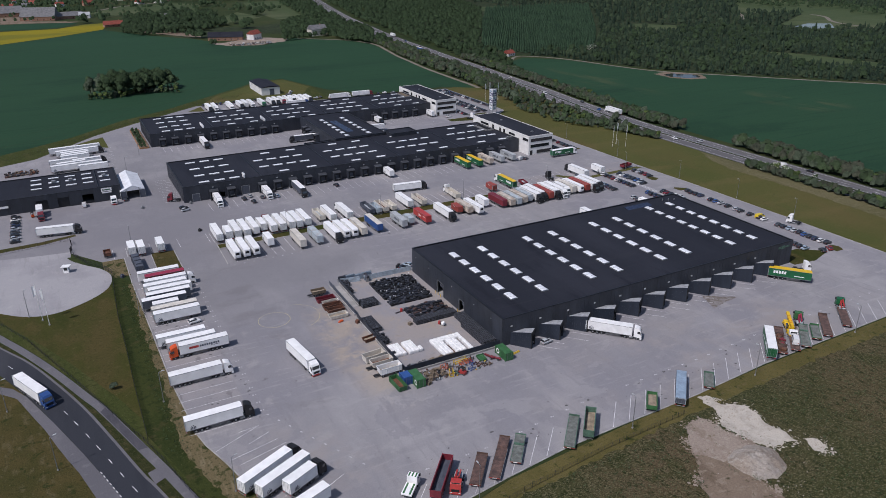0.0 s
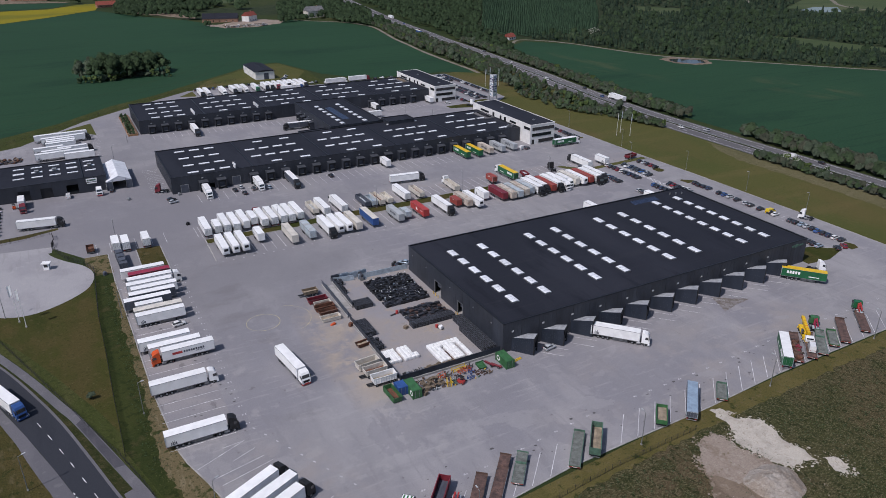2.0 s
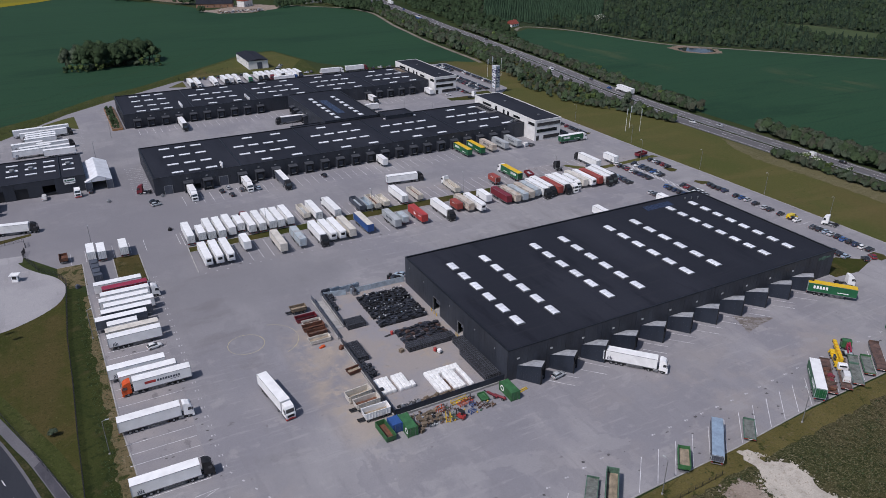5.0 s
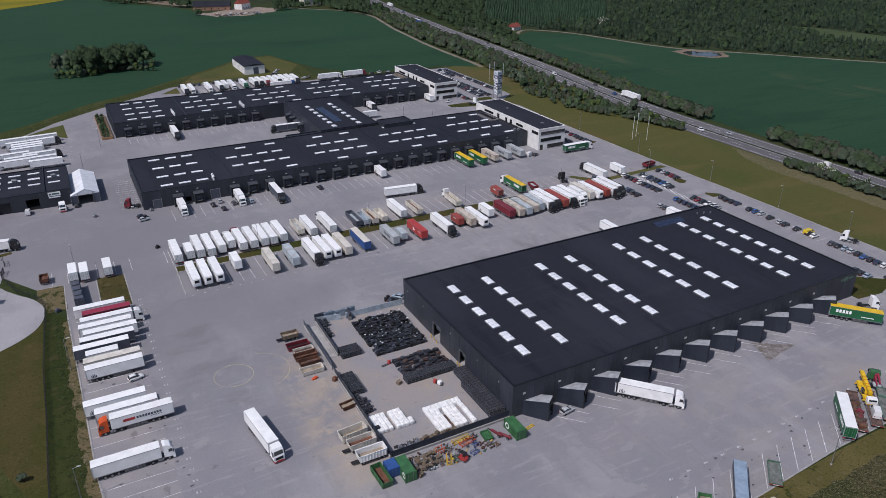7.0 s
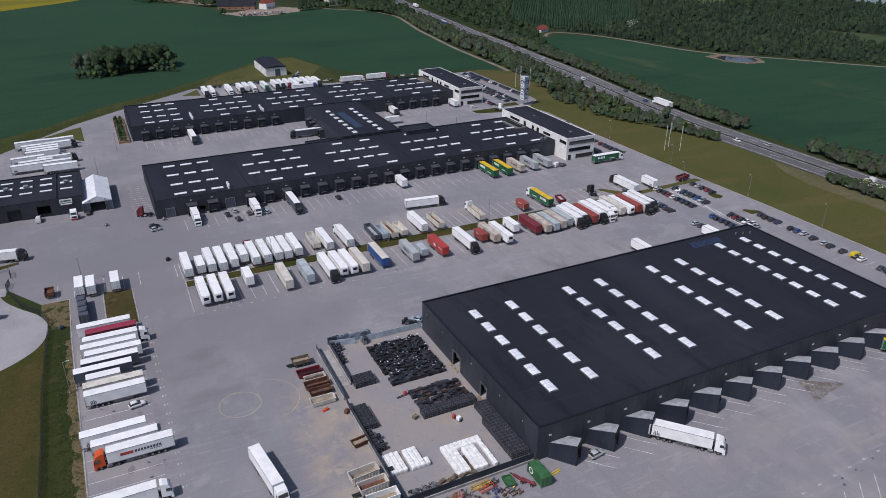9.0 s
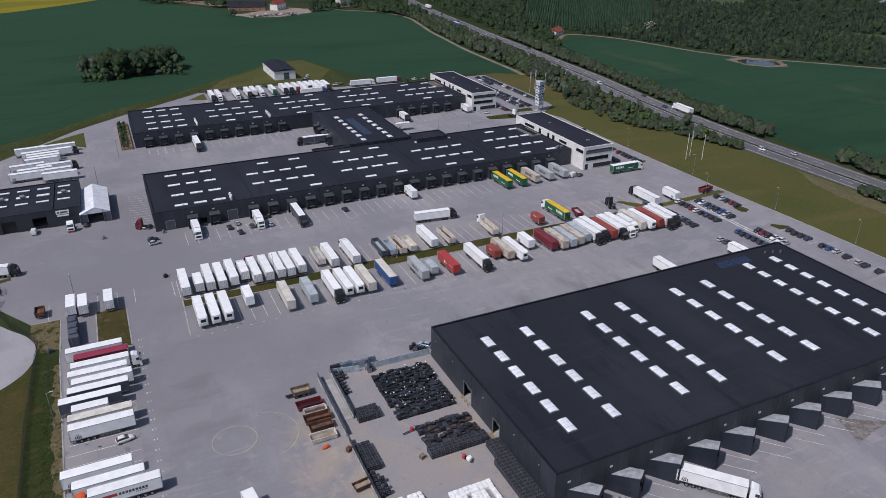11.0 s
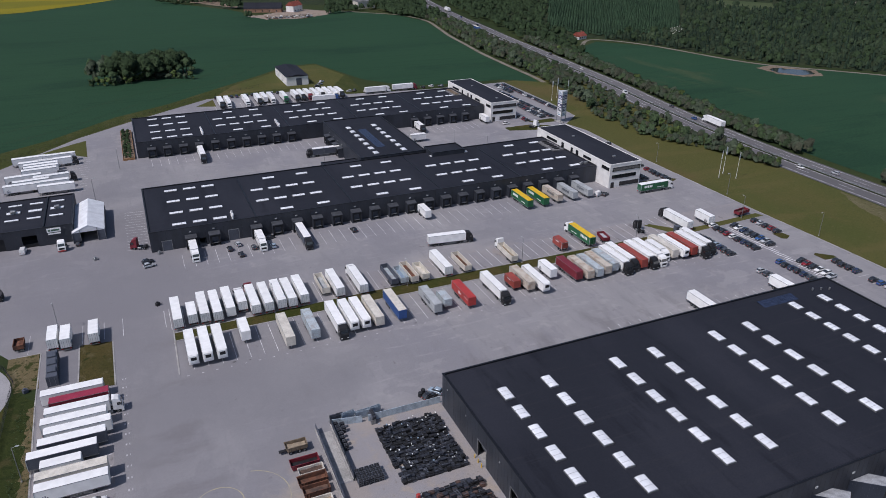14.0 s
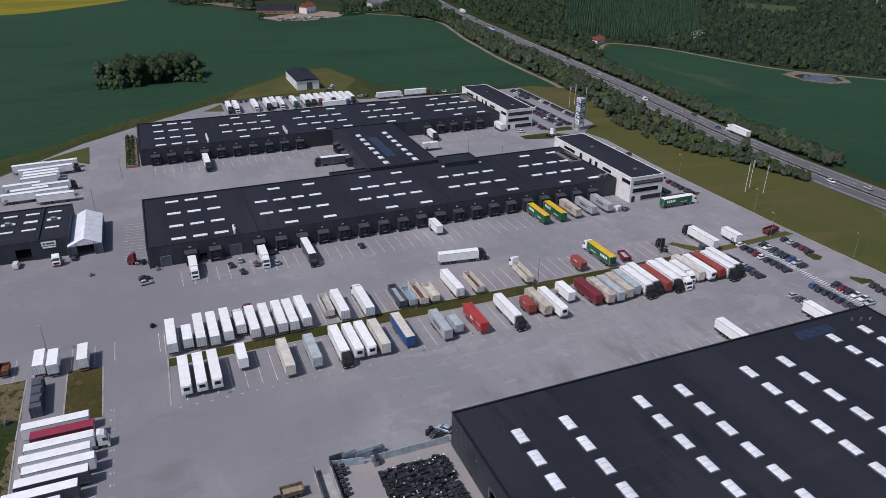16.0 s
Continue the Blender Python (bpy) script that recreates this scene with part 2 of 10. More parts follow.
M_YARD = layered("yard_asphalt", (0.260, 0.253, 0.262), [
    ((0.222, 0.217, 0.237), 0.018, 0.42, 0.60, 0.85, ROUND), ((0.320, 0.310, 0.318), 0.035, 0.5, 0.66, 0.75, (1, 0.4, 25)),
    ((0.192, 0.187, 0.203), 0.06, 0.55, 0.70, 0.6, (0.22, 1, 60)), ((0.345, 0.332, 0.330), 0.16, 0.57, 0.68, 0.45, ROUND),
    ((0.215, 0.208, 0.222), 0.5, 0.54, 0.64, 0.45, (1, 0.12, 40)), ((0.335, 0.325, 0.33), 0.7, 0.56, 0.66, 0.4, (0.12, 1, 15)),
    ((0.345, 0.295, 0.245), 0.09, 0.36, 0.62, 0.85, ROUND, (-37, 24, 11, 46)), ((0.40, 0.34, 0.275), 0.25, 0.50, 0.68, 0.7, ROUND, (-37, 24, 10, 34)),
    ((0.33, 0.285, 0.25), 0.07, 0.42, 0.64, 0.7, ROUND, (40, 122, 80, 16)), ((0.31, 0.28, 0.262), 0.06, 0.42, 0.66, 0.6, ROUND, (60, -28, 75, 22)), ((0.30, 0.27, 0.255), 0.10, 0.42, 0.64, 0.6, ROUND, (-70, -30, 22, 30)),
    ((0.222, 0.216, 0.232), 0.055, 0.560, 0.572, 0.55, (1, 0.7, 30)), ((0.300, 0.292, 0.300), 0.075, 0.600, 0.615, 0.45, (0.7, 1, 10)), ((0.198, 0.194, 0.208), 0.03, 0.30, 0.58, 0.8, ROUND, (-64, 190, 34, 120)), ((0.205, 0.200, 0.212), 0.03, 0.32, 0.60, 0.75, ROUND, (-38, 78, 46, 30)), ((0.205, 0.200, 0.214), 0.03, 0.32, 0.60, 0.6, ROUND, (-60, 142, 160, 12)), ((0.200, 0.195, 0.208), 0.025, 0.26, 0.54, 0.7, ROUND, (-66, 96, 55, 70)), ((0.196, 0.190, 0.204), 0.03, 0.26, 0.54, 0.65, ROUND, (-92, 165, 55, 62)), ((0.16, 0.152, 0.158), 0.10, 0.50, 0.64, 0.5, (1, 0.35, 10), (40, 76, 90, 14)), ((0.165, 0.155, 0.162), 0.09, 0.52, 0.66, 0.5, (0.4, 1, 10), (-58, 60, 12, 80)),
    ((0.13, 0.122, 0.125), 0.45, 0.66, 0.72, 0.55, ROUND), ((0.10, 0.095, 0.098), 0.9, 0.715, 0.75, 0.6, ROUND)], rough=0.85, fine=5.0, bump=0.06, grain=0.22)
M_PLAZA = layered("plaza_concrete", (0.330, 0.322, 0.332), [
    ((0.275, 0.268, 0.282), 0.05, 0.45, 0.62, 0.8, ROUND), ((0.37, 0.36, 0.36), 0.3, 0.55, 0.68, 0.5, ROUND), ((0.25, 0.243, 0.25), 0.5, 0.56, 0.66, 0.5, (1, 0.12, 20))], rough=0.9, fine=4.0, bump=0.05, grain=0.2)
M_PATCH = layered("dusty_asphalt", (0.300, 0.272, 0.258), [
    ((0.262, 0.255, 0.272), 0.07, 0.44, 0.60, 0.8, ROUND), ((0.345, 0.290, 0.235), 0.13, 0.54, 0.68, 0.75, ROUND), ((0.20, 0.175, 0.16), 0.6, 0.60, 0.70, 0.6, ROUND), ((0.11, 0.10, 0.10), 1.0, 0.68, 0.73, 0.6, ROUND)], rough=0.92, fine=5.0, bump=0.08, grain=0.25)
M_BAYS = layered("bay_asphalt", (0.278, 0.262, 0.265), [
    ((0.235, 0.227, 0.240), 0.06, 0.42, 0.6, 0.85, ROUND), ((0.16, 0.15, 0.155), 0.35, 0.60, 0.68, 0.7, (1, 0.5, 0)), ((0.30, 0.255, 0.22), 0.09, 0.58, 0.70, 0.7, ROUND), ((0.10, 0.095, 0.095), 0.9, 0.68, 0.73, 0.6, ROUND)], rough=0.9, fine=5.0, bump=0.06, grain=0.22)
M_ROAD = layered("road_asphalt", (0.038, 0.041, 0.050), [
    ((0.056, 0.058, 0.067), 0.05, 0.45, 0.65, 0.8, (1, 0.12, 25)), ((0.030, 0.033, 0.041), 0.2, 0.55, 0.7, 0.6, (1, 0.1, 25))], rough=0.85, fine=6.0, bump=0.05, grain=0.25)
M_ROADWORN = layered("relaid_asphalt", (0.078, 0.076, 0.088), [((0.062, 0.061, 0.072), 0.2, 0.45, 0.62, 0.8, ROUND), ((0.10, 0.096, 0.104), 0.6, 0.56, 0.66, 0.5, (1, 0.2, 20))], fine=5.0, bump=0.05, grain=0.25)
M_HIGHWAY = layered("highway_asphalt", (0.140, 0.136, 0.142), [
    ((0.105, 0.102, 0.108), 0.03, 0.45, 0.65, 0.8, (1, 0.06, 5)), ((0.165, 0.16, 0.165), 0.12, 0.55, 0.7, 0.5, (1, 0.05, 5))], rough=0.88, fine=4.0, bump=0.04, grain=0.15)
M_PATH = layered("path_asphalt", (0.138, 0.134, 0.146), [((0.115, 0.113, 0.125), 0.12, 0.45, 0.62, 0.8, (1, 0.3, 60)), ((0.18, 0.174, 0.18), 0.5, 0.56, 0.66, 0.5, ROUND)], fine=5.0, bump=0.05, grain=0.25)
M_GRAVEL = layered("pale_gravel", (0.475, 0.435, 0.375), [((0.37, 0.335, 0.29), 0.25, 0.45, 0.62, 0.7, ROUND), ((0.30, 0.26, 0.215), 0.9, 0.56, 0.66, 0.5, ROUND)], fine=4.0, bump=0.9, grain=0.35)
M_MOUND = layered("grey_gravel", (0.31, 0.275, 0.24), [((0.25, 0.205, 0.165), 0.12, 0.42, 0.58, 0.85, ROUND), ((0.37, 0.34, 0.305), 0.8, 0.52, 0.62, 0.6, ROUND), ((0.17, 0.14, 0.112), 1.4, 0.56, 0.64, 0.6, ROUND)], fine=4.0, bump=1.0, grain=0.45)
M_BARE = layered("bare_soil", (0.195, 0.150, 0.112), [((0.135, 0.102, 0.072), 0.15, 0.45, 0.60, 0.8, (1, 0.4, 60)), ((0.25, 0.205, 0.16), 0.5, 0.53, 0.64, 0.7, ROUND), ((0.05, 0.05, 0.022), 0.35, 0.60, 0.68, 0.8, ROUND)], fine=3.0, bump=0.8, grain=0.4)
M_PINKSOIL = layered("pale_pinkish_soil", (0.285, 0.235, 0.195), [((0.215, 0.168, 0.132), 0.2, 0.45, 0.60, 0.75, (1, 0.5, 60)), ((0.34, 0.295, 0.25), 0.6, 0.53, 0.64, 0.6, ROUND), ((0.12, 0.10, 0.06), 0.9, 0.60, 0.68, 0.7, ROUND)], fine=3.4, bump=0.8, grain=0.4)
M_TRACK = layered("dirt_track", (0.20, 0.18, 0.15), [((0.12, 0.11, 0.08), 0.1, 0.45, 0.65, 0.7, ROUND)], fine=2.0)
M_TRAM = layered("trampled_wheat", (0.030, 0.052, 0.026), [((0.014, 0.040, 0.018), 0.03, 0.45, 0.6, 0.9, ROUND)], fine=1.0)
M_FOREST = layered("forest_floor", (0.028, 0.040, 0.019), [((0.042, 0.052, 0.026), 0.05, 0.46, 0.6, 0.8, ROUND), ((0.012, 0.018, 0.009), 0.2, 0.5, 0.62, 0.7, ROUND)], fine=0.8, bump=0.6)
M_LINE = material("road_paint", (0.66, 0.66, 0.67), 0.7, var=0.3, big=0.5, fine=8, other=(0.37, 0.36, 0.38))
M_FAINT = material("worn_paint", (0.44, 0.43, 0.45), 0.8, var=0.3, big=0.6, fine=8, other=(0.30, 0.295, 0.31))
M_OIL = material("oil_stain", (0.085, 0.080, 0.082), 0.6, var=0.3, big=0.8, fine=5)
M_YELLOW_LINE = material("faded_yellow_paint", (0.42, 0.37, 0.20), 0.8, var=0.3, big=0.4, fine=6, other=(0.27, 0.25, 0.22))
M_STAIN = layered("brown_stain", (0.21, 0.195, 0.19), [((0.14, 0.120, 0.105), 0.45, 0.44, 0.54, 0.85, ROUND), ((0.255, 0.24, 0.235), 0.8, 0.52, 0.60, 0.7, ROUND)], fine=4.0, bump=0.05)
M_KERB = material("kerb_concrete", (0.34, 0.33, 0.32), 0.9, var=0.3, big=0.3, fine=4, bump=0.2)
M_ROOF = layered("roofing_felt", (0.0215, 0.0235, 0.0315), [
    ((0.030, 0.032, 0.042), 0.05, 0.45, 0.66, 0.8, (1, 0.3, 0)), ((0.038, 0.039, 0.046), 0.10, 0.60, 0.76, 0.6, (0.25, 1, 70)),
    ((0.0125, 0.0135, 0.019), 0.2, 0.55, 0.7, 0.6, (1, 0.2, 90)), ((0.060, 0.060, 0.064), 0.11, 0.70, 0.80, 0.5, (1, 0.3, 40)), ((0.032, 0.033, 0.040), 0.8, 0.56, 0.66, 0.4, (0.05, 1, 0))], rough=0.72, fine=3.0, bump=0.05, grain=0.25)
M_CLAD = material("dark_cladding", (0.031, 0.036, 0.048), 0.5, var=0.25, big=0.4, fine=5, each=0.13, stretch=(1, 1, 0.3))
M_CLAD_CORE = material("cladding_joint", (0.010, 0.011, 0.014), 0.6, var=0.1)
M_PARAPET = material("parapet_flashing", (0.013, 0.014, 0.018), 0.45, 0.3, var=0.2)
M_SHELTER = material("navy_steel_panel", (0.030, 0.038, 0.055), 0.4, 0.2, var=0.2, big=0.5, fine=6, stretch=(1, 1, 0.2))
M_SHEET = material("galvanised_sheet", (0.34, 0.355, 0.38), 0.6, 0.0, var=0.3, big=0.8, fine=6)
M_PALESHEET = material("pale_blue_grey_sheet", (0.40, 0.47, 0.53), 0.55, 0.0, var=0.25, big=0.8, fine=6)
M_BLACK = material("black_rubber", (0.013, 0.0138, 0.0165), 0.75, var=0.3, big=2, fine=20)
M_DARKSTEEL = material("dark_steel", (0.035, 0.035, 0.038), 0.55, 0.5, var=0.3, big=1.5, fine=12)
M_STEEL = material("grey_steel", (0.30, 0.31, 0.32), 0.45, 0.6, var=0.25, big=1.5, fine=12)
M_DOCKTOP = material("dull_grey_sheet", (0.062, 0.067, 0.078), 0.55, 0.1, var=0.3, big=0.8, fine=6)
M_CAGE = material("cage_steel", (0.098, 0.106, 0.128), 0.55, 0.2, var=0.4, big=0.8, fine=9)
M_CRATE = material("dark_grey_plastic", (0.034, 0.038, 0.050), 0.5, var=0.3, big=1.0, fine=8)
M_SKYLIGHT = material("skylight_acrylic", (0.78, 0.80, 0.83), 0.3, var=0.12, big=0.8, fine=4, each=0.07)
M_SOLAR = material("solar_glass", (0.034, 0.046, 0.085), 0.15, 0.2, var=0.3, big=1.2, fine=5)
M_RENDER = material("white_render", (0.74, 0.73, 0.71), 0.85, var=0.14, big=0.3, fine=4, bump=0.05)
M_WINDOW = material("dark_window_glass", (0.016, 0.018, 0.021), 0.08, var=0.3, big=0.5, spec=0.8)
M_TENT = material("tent_fabric", (0.72, 0.74, 0.77), 0.6, var=0.14, big=0.4, fine=3)
M_WHITE = material("white_body", (0.86, 0.86, 0.85), 0.35, var=0.10, big=0.5, fine=3, each=0.05)
M_CREAM = material("cream_body", (0.64, 0.60, 0.53), 0.5, var=0.2, big=0.6, fine=4)
M_GREY = material("light_grey_body", (0.40, 0.42, 0.43), 0.5, var=0.2, big=0.6, fine=4)
M_SLATE = material("slate_curtain", (0.075, 0.085, 0.11), 0.6, var=0.2, big=0.6, fine=4)
M_RUSTGREY = material("rusty_grey_body", (0.36, 0.41, 0.44), 0.7, var=0.3, big=0.5, fine=4, other=(0.27, 0.22, 0.19), mid=0.36)
M_BEIGE = material("weathered_beige_body", (0.46, 0.42, 0.36), 0.7, var=0.3, big=0.5, fine=4, other=(0.30, 0.20, 0.14), mid=0.40)
M_RED = material("red_body", (0.42, 0.045, 0.040), 0.45, var=0.2, big=0.5, fine=4)
M_CRIMSON = material("crimson_tarpaulin", (0.30, 0.028, 0.060), 0.5, var=0.2, big=0.5, fine=4)
M_MAROON = material("maroon_body", (0.19, 0.022, 0.034), 0.5, var=0.25, big=0.5, fine=4)
M_BRICKRED = material("brick_red_body", (0.31, 0.058, 0.043), 0.55, var=0.2, big=0.5, fine=4)
M_BLUE = material("blue_curtain", (0.030, 0.085, 0.26), 0.5, var=0.2, big=0.5, fine=4)
M_INDIGO = material("indigo_sign_paint", (0.045, 0.040, 0.13), 0.5, var=0.2, big=0.8, fine=4)
M_SKYBLUE = material("pale_blue_tarpaulin", (0.25, 0.33, 0.42), 0.55, var=0.2, big=0.8, fine=4, bump=0.2)
M_GREEN = material("dark_green_body", (0.014, 0.115, 0.045), 0.45, var=0.2, big=0.5, fine=4)
M_SKIPGREEN = material("green_steel", (0.040, 0.135, 0.050), 0.55, var=0.3, big=0.8, fine=5)
M_SAGE = material("grey_green_steel", (0.085, 0.16, 0.115), 0.65, var=0.35, big=0.8, fine=5)
M_YELLOW = material("yellow_body", (0.70, 0.45, 0.015), 0.5, var=0.15, big=0.6, fine=4)
M_ORANGE = material("orange_paint", (0.60, 0.085, 0.015), 0.4, var=0.15, big=0.6, fine=4)
M_RUST = material("rusty_steel", (0.15, 0.062, 0.035), 0.9, var=0.45, big=0.8, fine=6, other=(0.07, 0.035, 0.025), bump=0.2)
M_BROWN = material("worn_brown_deck", (0.12, 0.070, 0.050), 0.85, var=0.4, big=0.8, fine=6, other=(0.05, 0.035, 0.03), bump=0.2)
M_GREYDECK = material("grey_green_deck", (0.150, 0.165, 0.150), 0.8, var=0.35, big=0.8, fine=6, other=(0.085, 0.088, 0.080), bump=0.2)
M_RUSTDECK = material("dull_red_brown_deck", (0.115, 0.068, 0.055), 0.85, var=0.4, big=0.8, fine=6, other=(0.055, 0.036, 0.033), bump=0.2)
M_TIMBER = material("weathered_timber", (0.22, 0.17, 0.12), 0.9, var=0.4, big=1.0, fine=7, bump=0.3)
M_ORANGEWOOD = material("new_orange_timber", (0.36, 0.19, 0.085), 0.8, var=0.3, big=0.8, fine=7, bump=0.2)
M_SANDY = material("sand_load", (0.30, 0.245, 0.18), 0.95, var=0.3, big=0.7, fine=5, bump=0.4)
M_BAG = material("white_woven_bag", (0.80, 0.80, 0.79), 0.75, var=0.12, big=1.2, fine=6, each=0.06, bump=0.2)
M_GLASS = material("tinted_vehicle_glass", (0.022, 0.026, 0.030), 0.06, var=0.2, spec=1.0, coat=1.0)
M_LAMP = material("clear_lamp_glass", (0.62, 0.63, 0.62), 0.2, var=0.1)
M_TAIL = material("red_lamp_glass", (0.36, 0.02, 0.02), 0.3, var=0.1)
M_BARK = material("bark", (0.085, 0.065, 0.048), 0.95, var=0.3, big=1.5, fine=8, bump=0.4)
M_WATER = material("pond_water", (0.025, 0.028, 0.030), 0.10, var=0.1, big=0.02, spec=0.25)
M_TILES = material("red_roof_tiles", (0.24, 0.055, 0.036), 0.85, var=0.3, big=0.6, fine=5)
M_SLATEROOF = material("grey_fibre_roof", (0.16, 0.16, 0.165), 0.85, var=0.3, big=0.4, fine=4)
M_BRICK = material("farm_brick", (0.30, 0.17, 0.115), 0.9, var=0.25, big=0.6, fine=6)


def foliage(name, rgb, other, clump=1.6, stand=0.35):
    """Leaves: clumps differ in tone, their surface is rough, and part of the light that falls on them shines through."""
    m = material(name, rgb, 0.8, var=0.26, big=stand, fine=clump, other=other, each=0.2, spec=0.1)
    nt = m.node_tree
    b, out = nt.nodes["Principled BSDF"], nt.nodes["Material Output"]
    col = b.inputs["Base Color"].links[0].from_socket
    geo = nt.nodes.new("ShaderNodeNewGeometry")
    mr = nt.nodes.new("ShaderNodeMapRange")
    mr.inputs["To Min"].default_value, mr.inputs["To Max"].default_value = 0.80, 1.20
    nt.links.new(geo.outputs["Random Per Island"], mr.inputs["Value"])
    sc = nt.nodes.new("ShaderNodeVectorMath")
    sc.operation = "SCALE"
    nt.links.new(col, sc.inputs[0])
    nt.links.new(mr.outputs[0], sc.inputs["Scale"])
    nt.links.new(sc.outputs[0], b.inputs["Base Color"])
    n = nt.nodes.new("ShaderNodeTexNoise")
    n.inputs["Scale"].default_value, n.inputs["Detail"].default_value = clump, 4
    nt.links.new(geo.outputs["Position"], n.inputs["Vector"])
    bp = nt.nodes.new("ShaderNodeBump")
    bp.inputs["Strength"].default_value, bp.inputs["Distance"].default_value = 0.4, 0.5
    nt.links.new(n.outputs[0], bp.inputs["Height"])
    nt.links.new(bp.outputs[0], b.inputs["Normal"])
    tr, mix = nt.nodes.new("ShaderNodeBsdfTranslucent"), nt.nodes.new("ShaderNodeMixShader")
    nt.links.new(sc.outputs[0], tr.inputs["Color"])
    mix.inputs[0].default_value = 0.2
    nt.links.new(b.outputs[0], mix.inputs[1])
    nt.links.new(tr.outputs[0], mix.inputs[2])
    nt.links.new(mix.outputs[0], out.inputs["Surface"])
    return m


# a little blue is mixed into these leaf colours to imitate haze
M_LEAF = [foliage("leaves_mid", (0.064, 0.096, 0.046), (0.042, 0.066, 0.033)), foliage("leaves_fresh", (0.088, 0.124, 0.040), (0.048, 0.072, 0.025)),
          foliage("leaves_dark", (0.042, 0.068, 0.032), (0.024, 0.040, 0.020)), foliage("leaves_grey", (0.076, 0.098, 0.064), (0.050, 0.068, 0.044))]
# far woods: bluer greens, with the haze of distance put into the colour
M_CONIFER = foliage("hazed_conifer_needles", (0.040, 0.074, 0.041), (0.026, 0.050, 0.030), 0.9, 0.05)
M_WOOD = foliage("hazed_woodland_leaves", (0.046, 0.068, 0.036), (0.024, 0.040, 0.026), 0.9, 0.03)
M_SPRUCE = foliage("hazed_dark_spruce_needles", (0.032, 0.055, 0.033), (0.020, 0.036, 0.024), 0.9, 0.03)
M_TWIG = foliage("brown_budding_twigs", (0.076, 0.082, 0.056), (0.050, 0.058, 0.040))
M_STRAW = material("dry_stalks", (0.150, 0.135, 0.070), 0.9, var=0.3, big=0.4, fine=3, other=(0.055, 0.064, 0.024), spec=0.1)
M_BLOSSOM = material("white_blossom", (0.52, 0.53, 0.46), 0.8, var=0.3, big=1.0, fine=4)


# ---- mesh helpers ----
class Shape:
    """Faces gathered for one mesh; each face carries the number of its material."""

    def __init__(self):
        self.v, self.f, self.m = [], [], []

    def add(self, vs, fs, m=0):
        o = len(self.v)
        self.v += [tuple(p) for p in vs]
        self.f += [tuple(o + i for i in q) for q in fs]
        self.m += [m] * len(fs)
        return self

    def prism(self, poly, z0, z1, m=0, top=None, inset=None):
        """An upright prism on a plan; inset: a second plan for its top."""
        n, up = len(poly), inset or poly
        vs = [(x, y, z0) for x, y in poly] + [(x, y, z1) for x, y in up]
        self.add(vs, [(i, (i + 1) % n, n + (i + 1) % n, n + i) for i in range(n)] + [tuple(range(n - 1, -1, -1))], m)
        return self.add(vs, [tuple(range(n, 2 * n))], m if top is None else top)

    def box(self, x0, x1, y0, y1, z0, z1, m=0, c=0.0, top=None):
        """A box; c: the width of its chamfers on the upright and the top edges."""
        if not c:
            return self.prism([(x0, y0), (x1, y0), (x1, y1), (x0, y1)], z0, z1, m, top)
        o = lambda d, k: [(x0 + d + k, y0 + d), (x1 - d - k, y0 + d), (x1 - d, y0 + d + k), (x1 - d, y1 - d - k), (x1 - d - k, y1 - d), (x0 + d + k, y1 - d), (x0 + d, y1 - d - k), (x0 + d, y0 + d + k)]
        a, b = o(0, c), o(c, c * 0.5)
        vs = [(x, y, z0) for x, y in a] + [(x, y, z1 - c) for x, y in a] + [(x, y, z1) for x, y in b]
        fs = [(i, (i + 1) % 8, 8 + (i + 1) % 8, 8 + i) for i in range(8)] + [tuple(range(7, -1, -1))]
        self.add(vs, fs, m)
        return self.add(vs, [(8 + i, 8 + (i + 1) % 8, 16 + (i + 1) % 8, 16 + i) for i in range(8)] + [tuple(range(16, 24))], m if top is None else top)

    def side(self, profile, y0, y1, m=0, tuck=0.0):
        """A profile in x and z drawn across from y0 to y1; tuck narrows points by their height above the first."""
        n = len(profile)
        vs = [(x, y0 + tuck * k, z) for x, z, k in profile] + [(x, y1 - tuck * k, z) for x, z, k in profile]
        return self.add(vs, [(i, (i + 1) % n, n + (i + 1) % n, n + i) for i in range(n)] + [tuple(range(n - 1, -1, -1)), tuple(range(n, 2 * n))], m)

    def rod(self, a, b, r, n=6, m=0, r2=None):
        a, b = Vector(a), Vector(b)
        d = (b - a).normalized()
        u = d.orthogonal().normalized()
        w = d.cross(u)
        ring = lambda c, q: [c + (u * math.cos(k * math.tau / n) + w * math.sin(k * math.tau / n)) * q for k in range(n)]
        return self.add(ring(a, r) + ring(b, r if r2 is None else r2), [(i, (i + 1) % n, n + (i + 1) % n, n + i) for i in range(n)] + [tuple(range(n - 1, -1, -1)), tuple(range(n, 2 * n))], m)

    def moved(self, m4):
        self.v = [tuple(m4 @ Vector(p)) for p in self.v]
        return self

    def join(self, other, m4=None):
        return self.add([tuple(m4 @ Vector(p)) for p in other.v] if m4 else other.v, other.f, 0) if not other.m else self._join(other, m4)

    def _join(self, other, m4):
        o = len(self.v)
        self.v += [tuple(m4 @ Vector(p)) for p in other.v] if m4 else other.v
        self.f += [tuple(o + i for i in q) for q in other.f]
        self.m += other.m
        return self

    def mesh(self, name, mats, solid=True):
        me = bpy.data.meshes.new(name)
        me.from_pydata(self.v, [], self.f)
        for k in (mats if isinstance(mats, (list, tuple)) else [mats]):
            me.materials.append(k)
        me.polygons.foreach_set("material_index", self.m)
        if solid and len(self.f) < 4000:
            bm = bmesh.new()
            bm.from_mesh(me)
            bmesh.ops.recalc_face_normals(bm, faces=bm.faces)
            bm.to_mesh(me)
            bm.free()
        me.update()
        return me


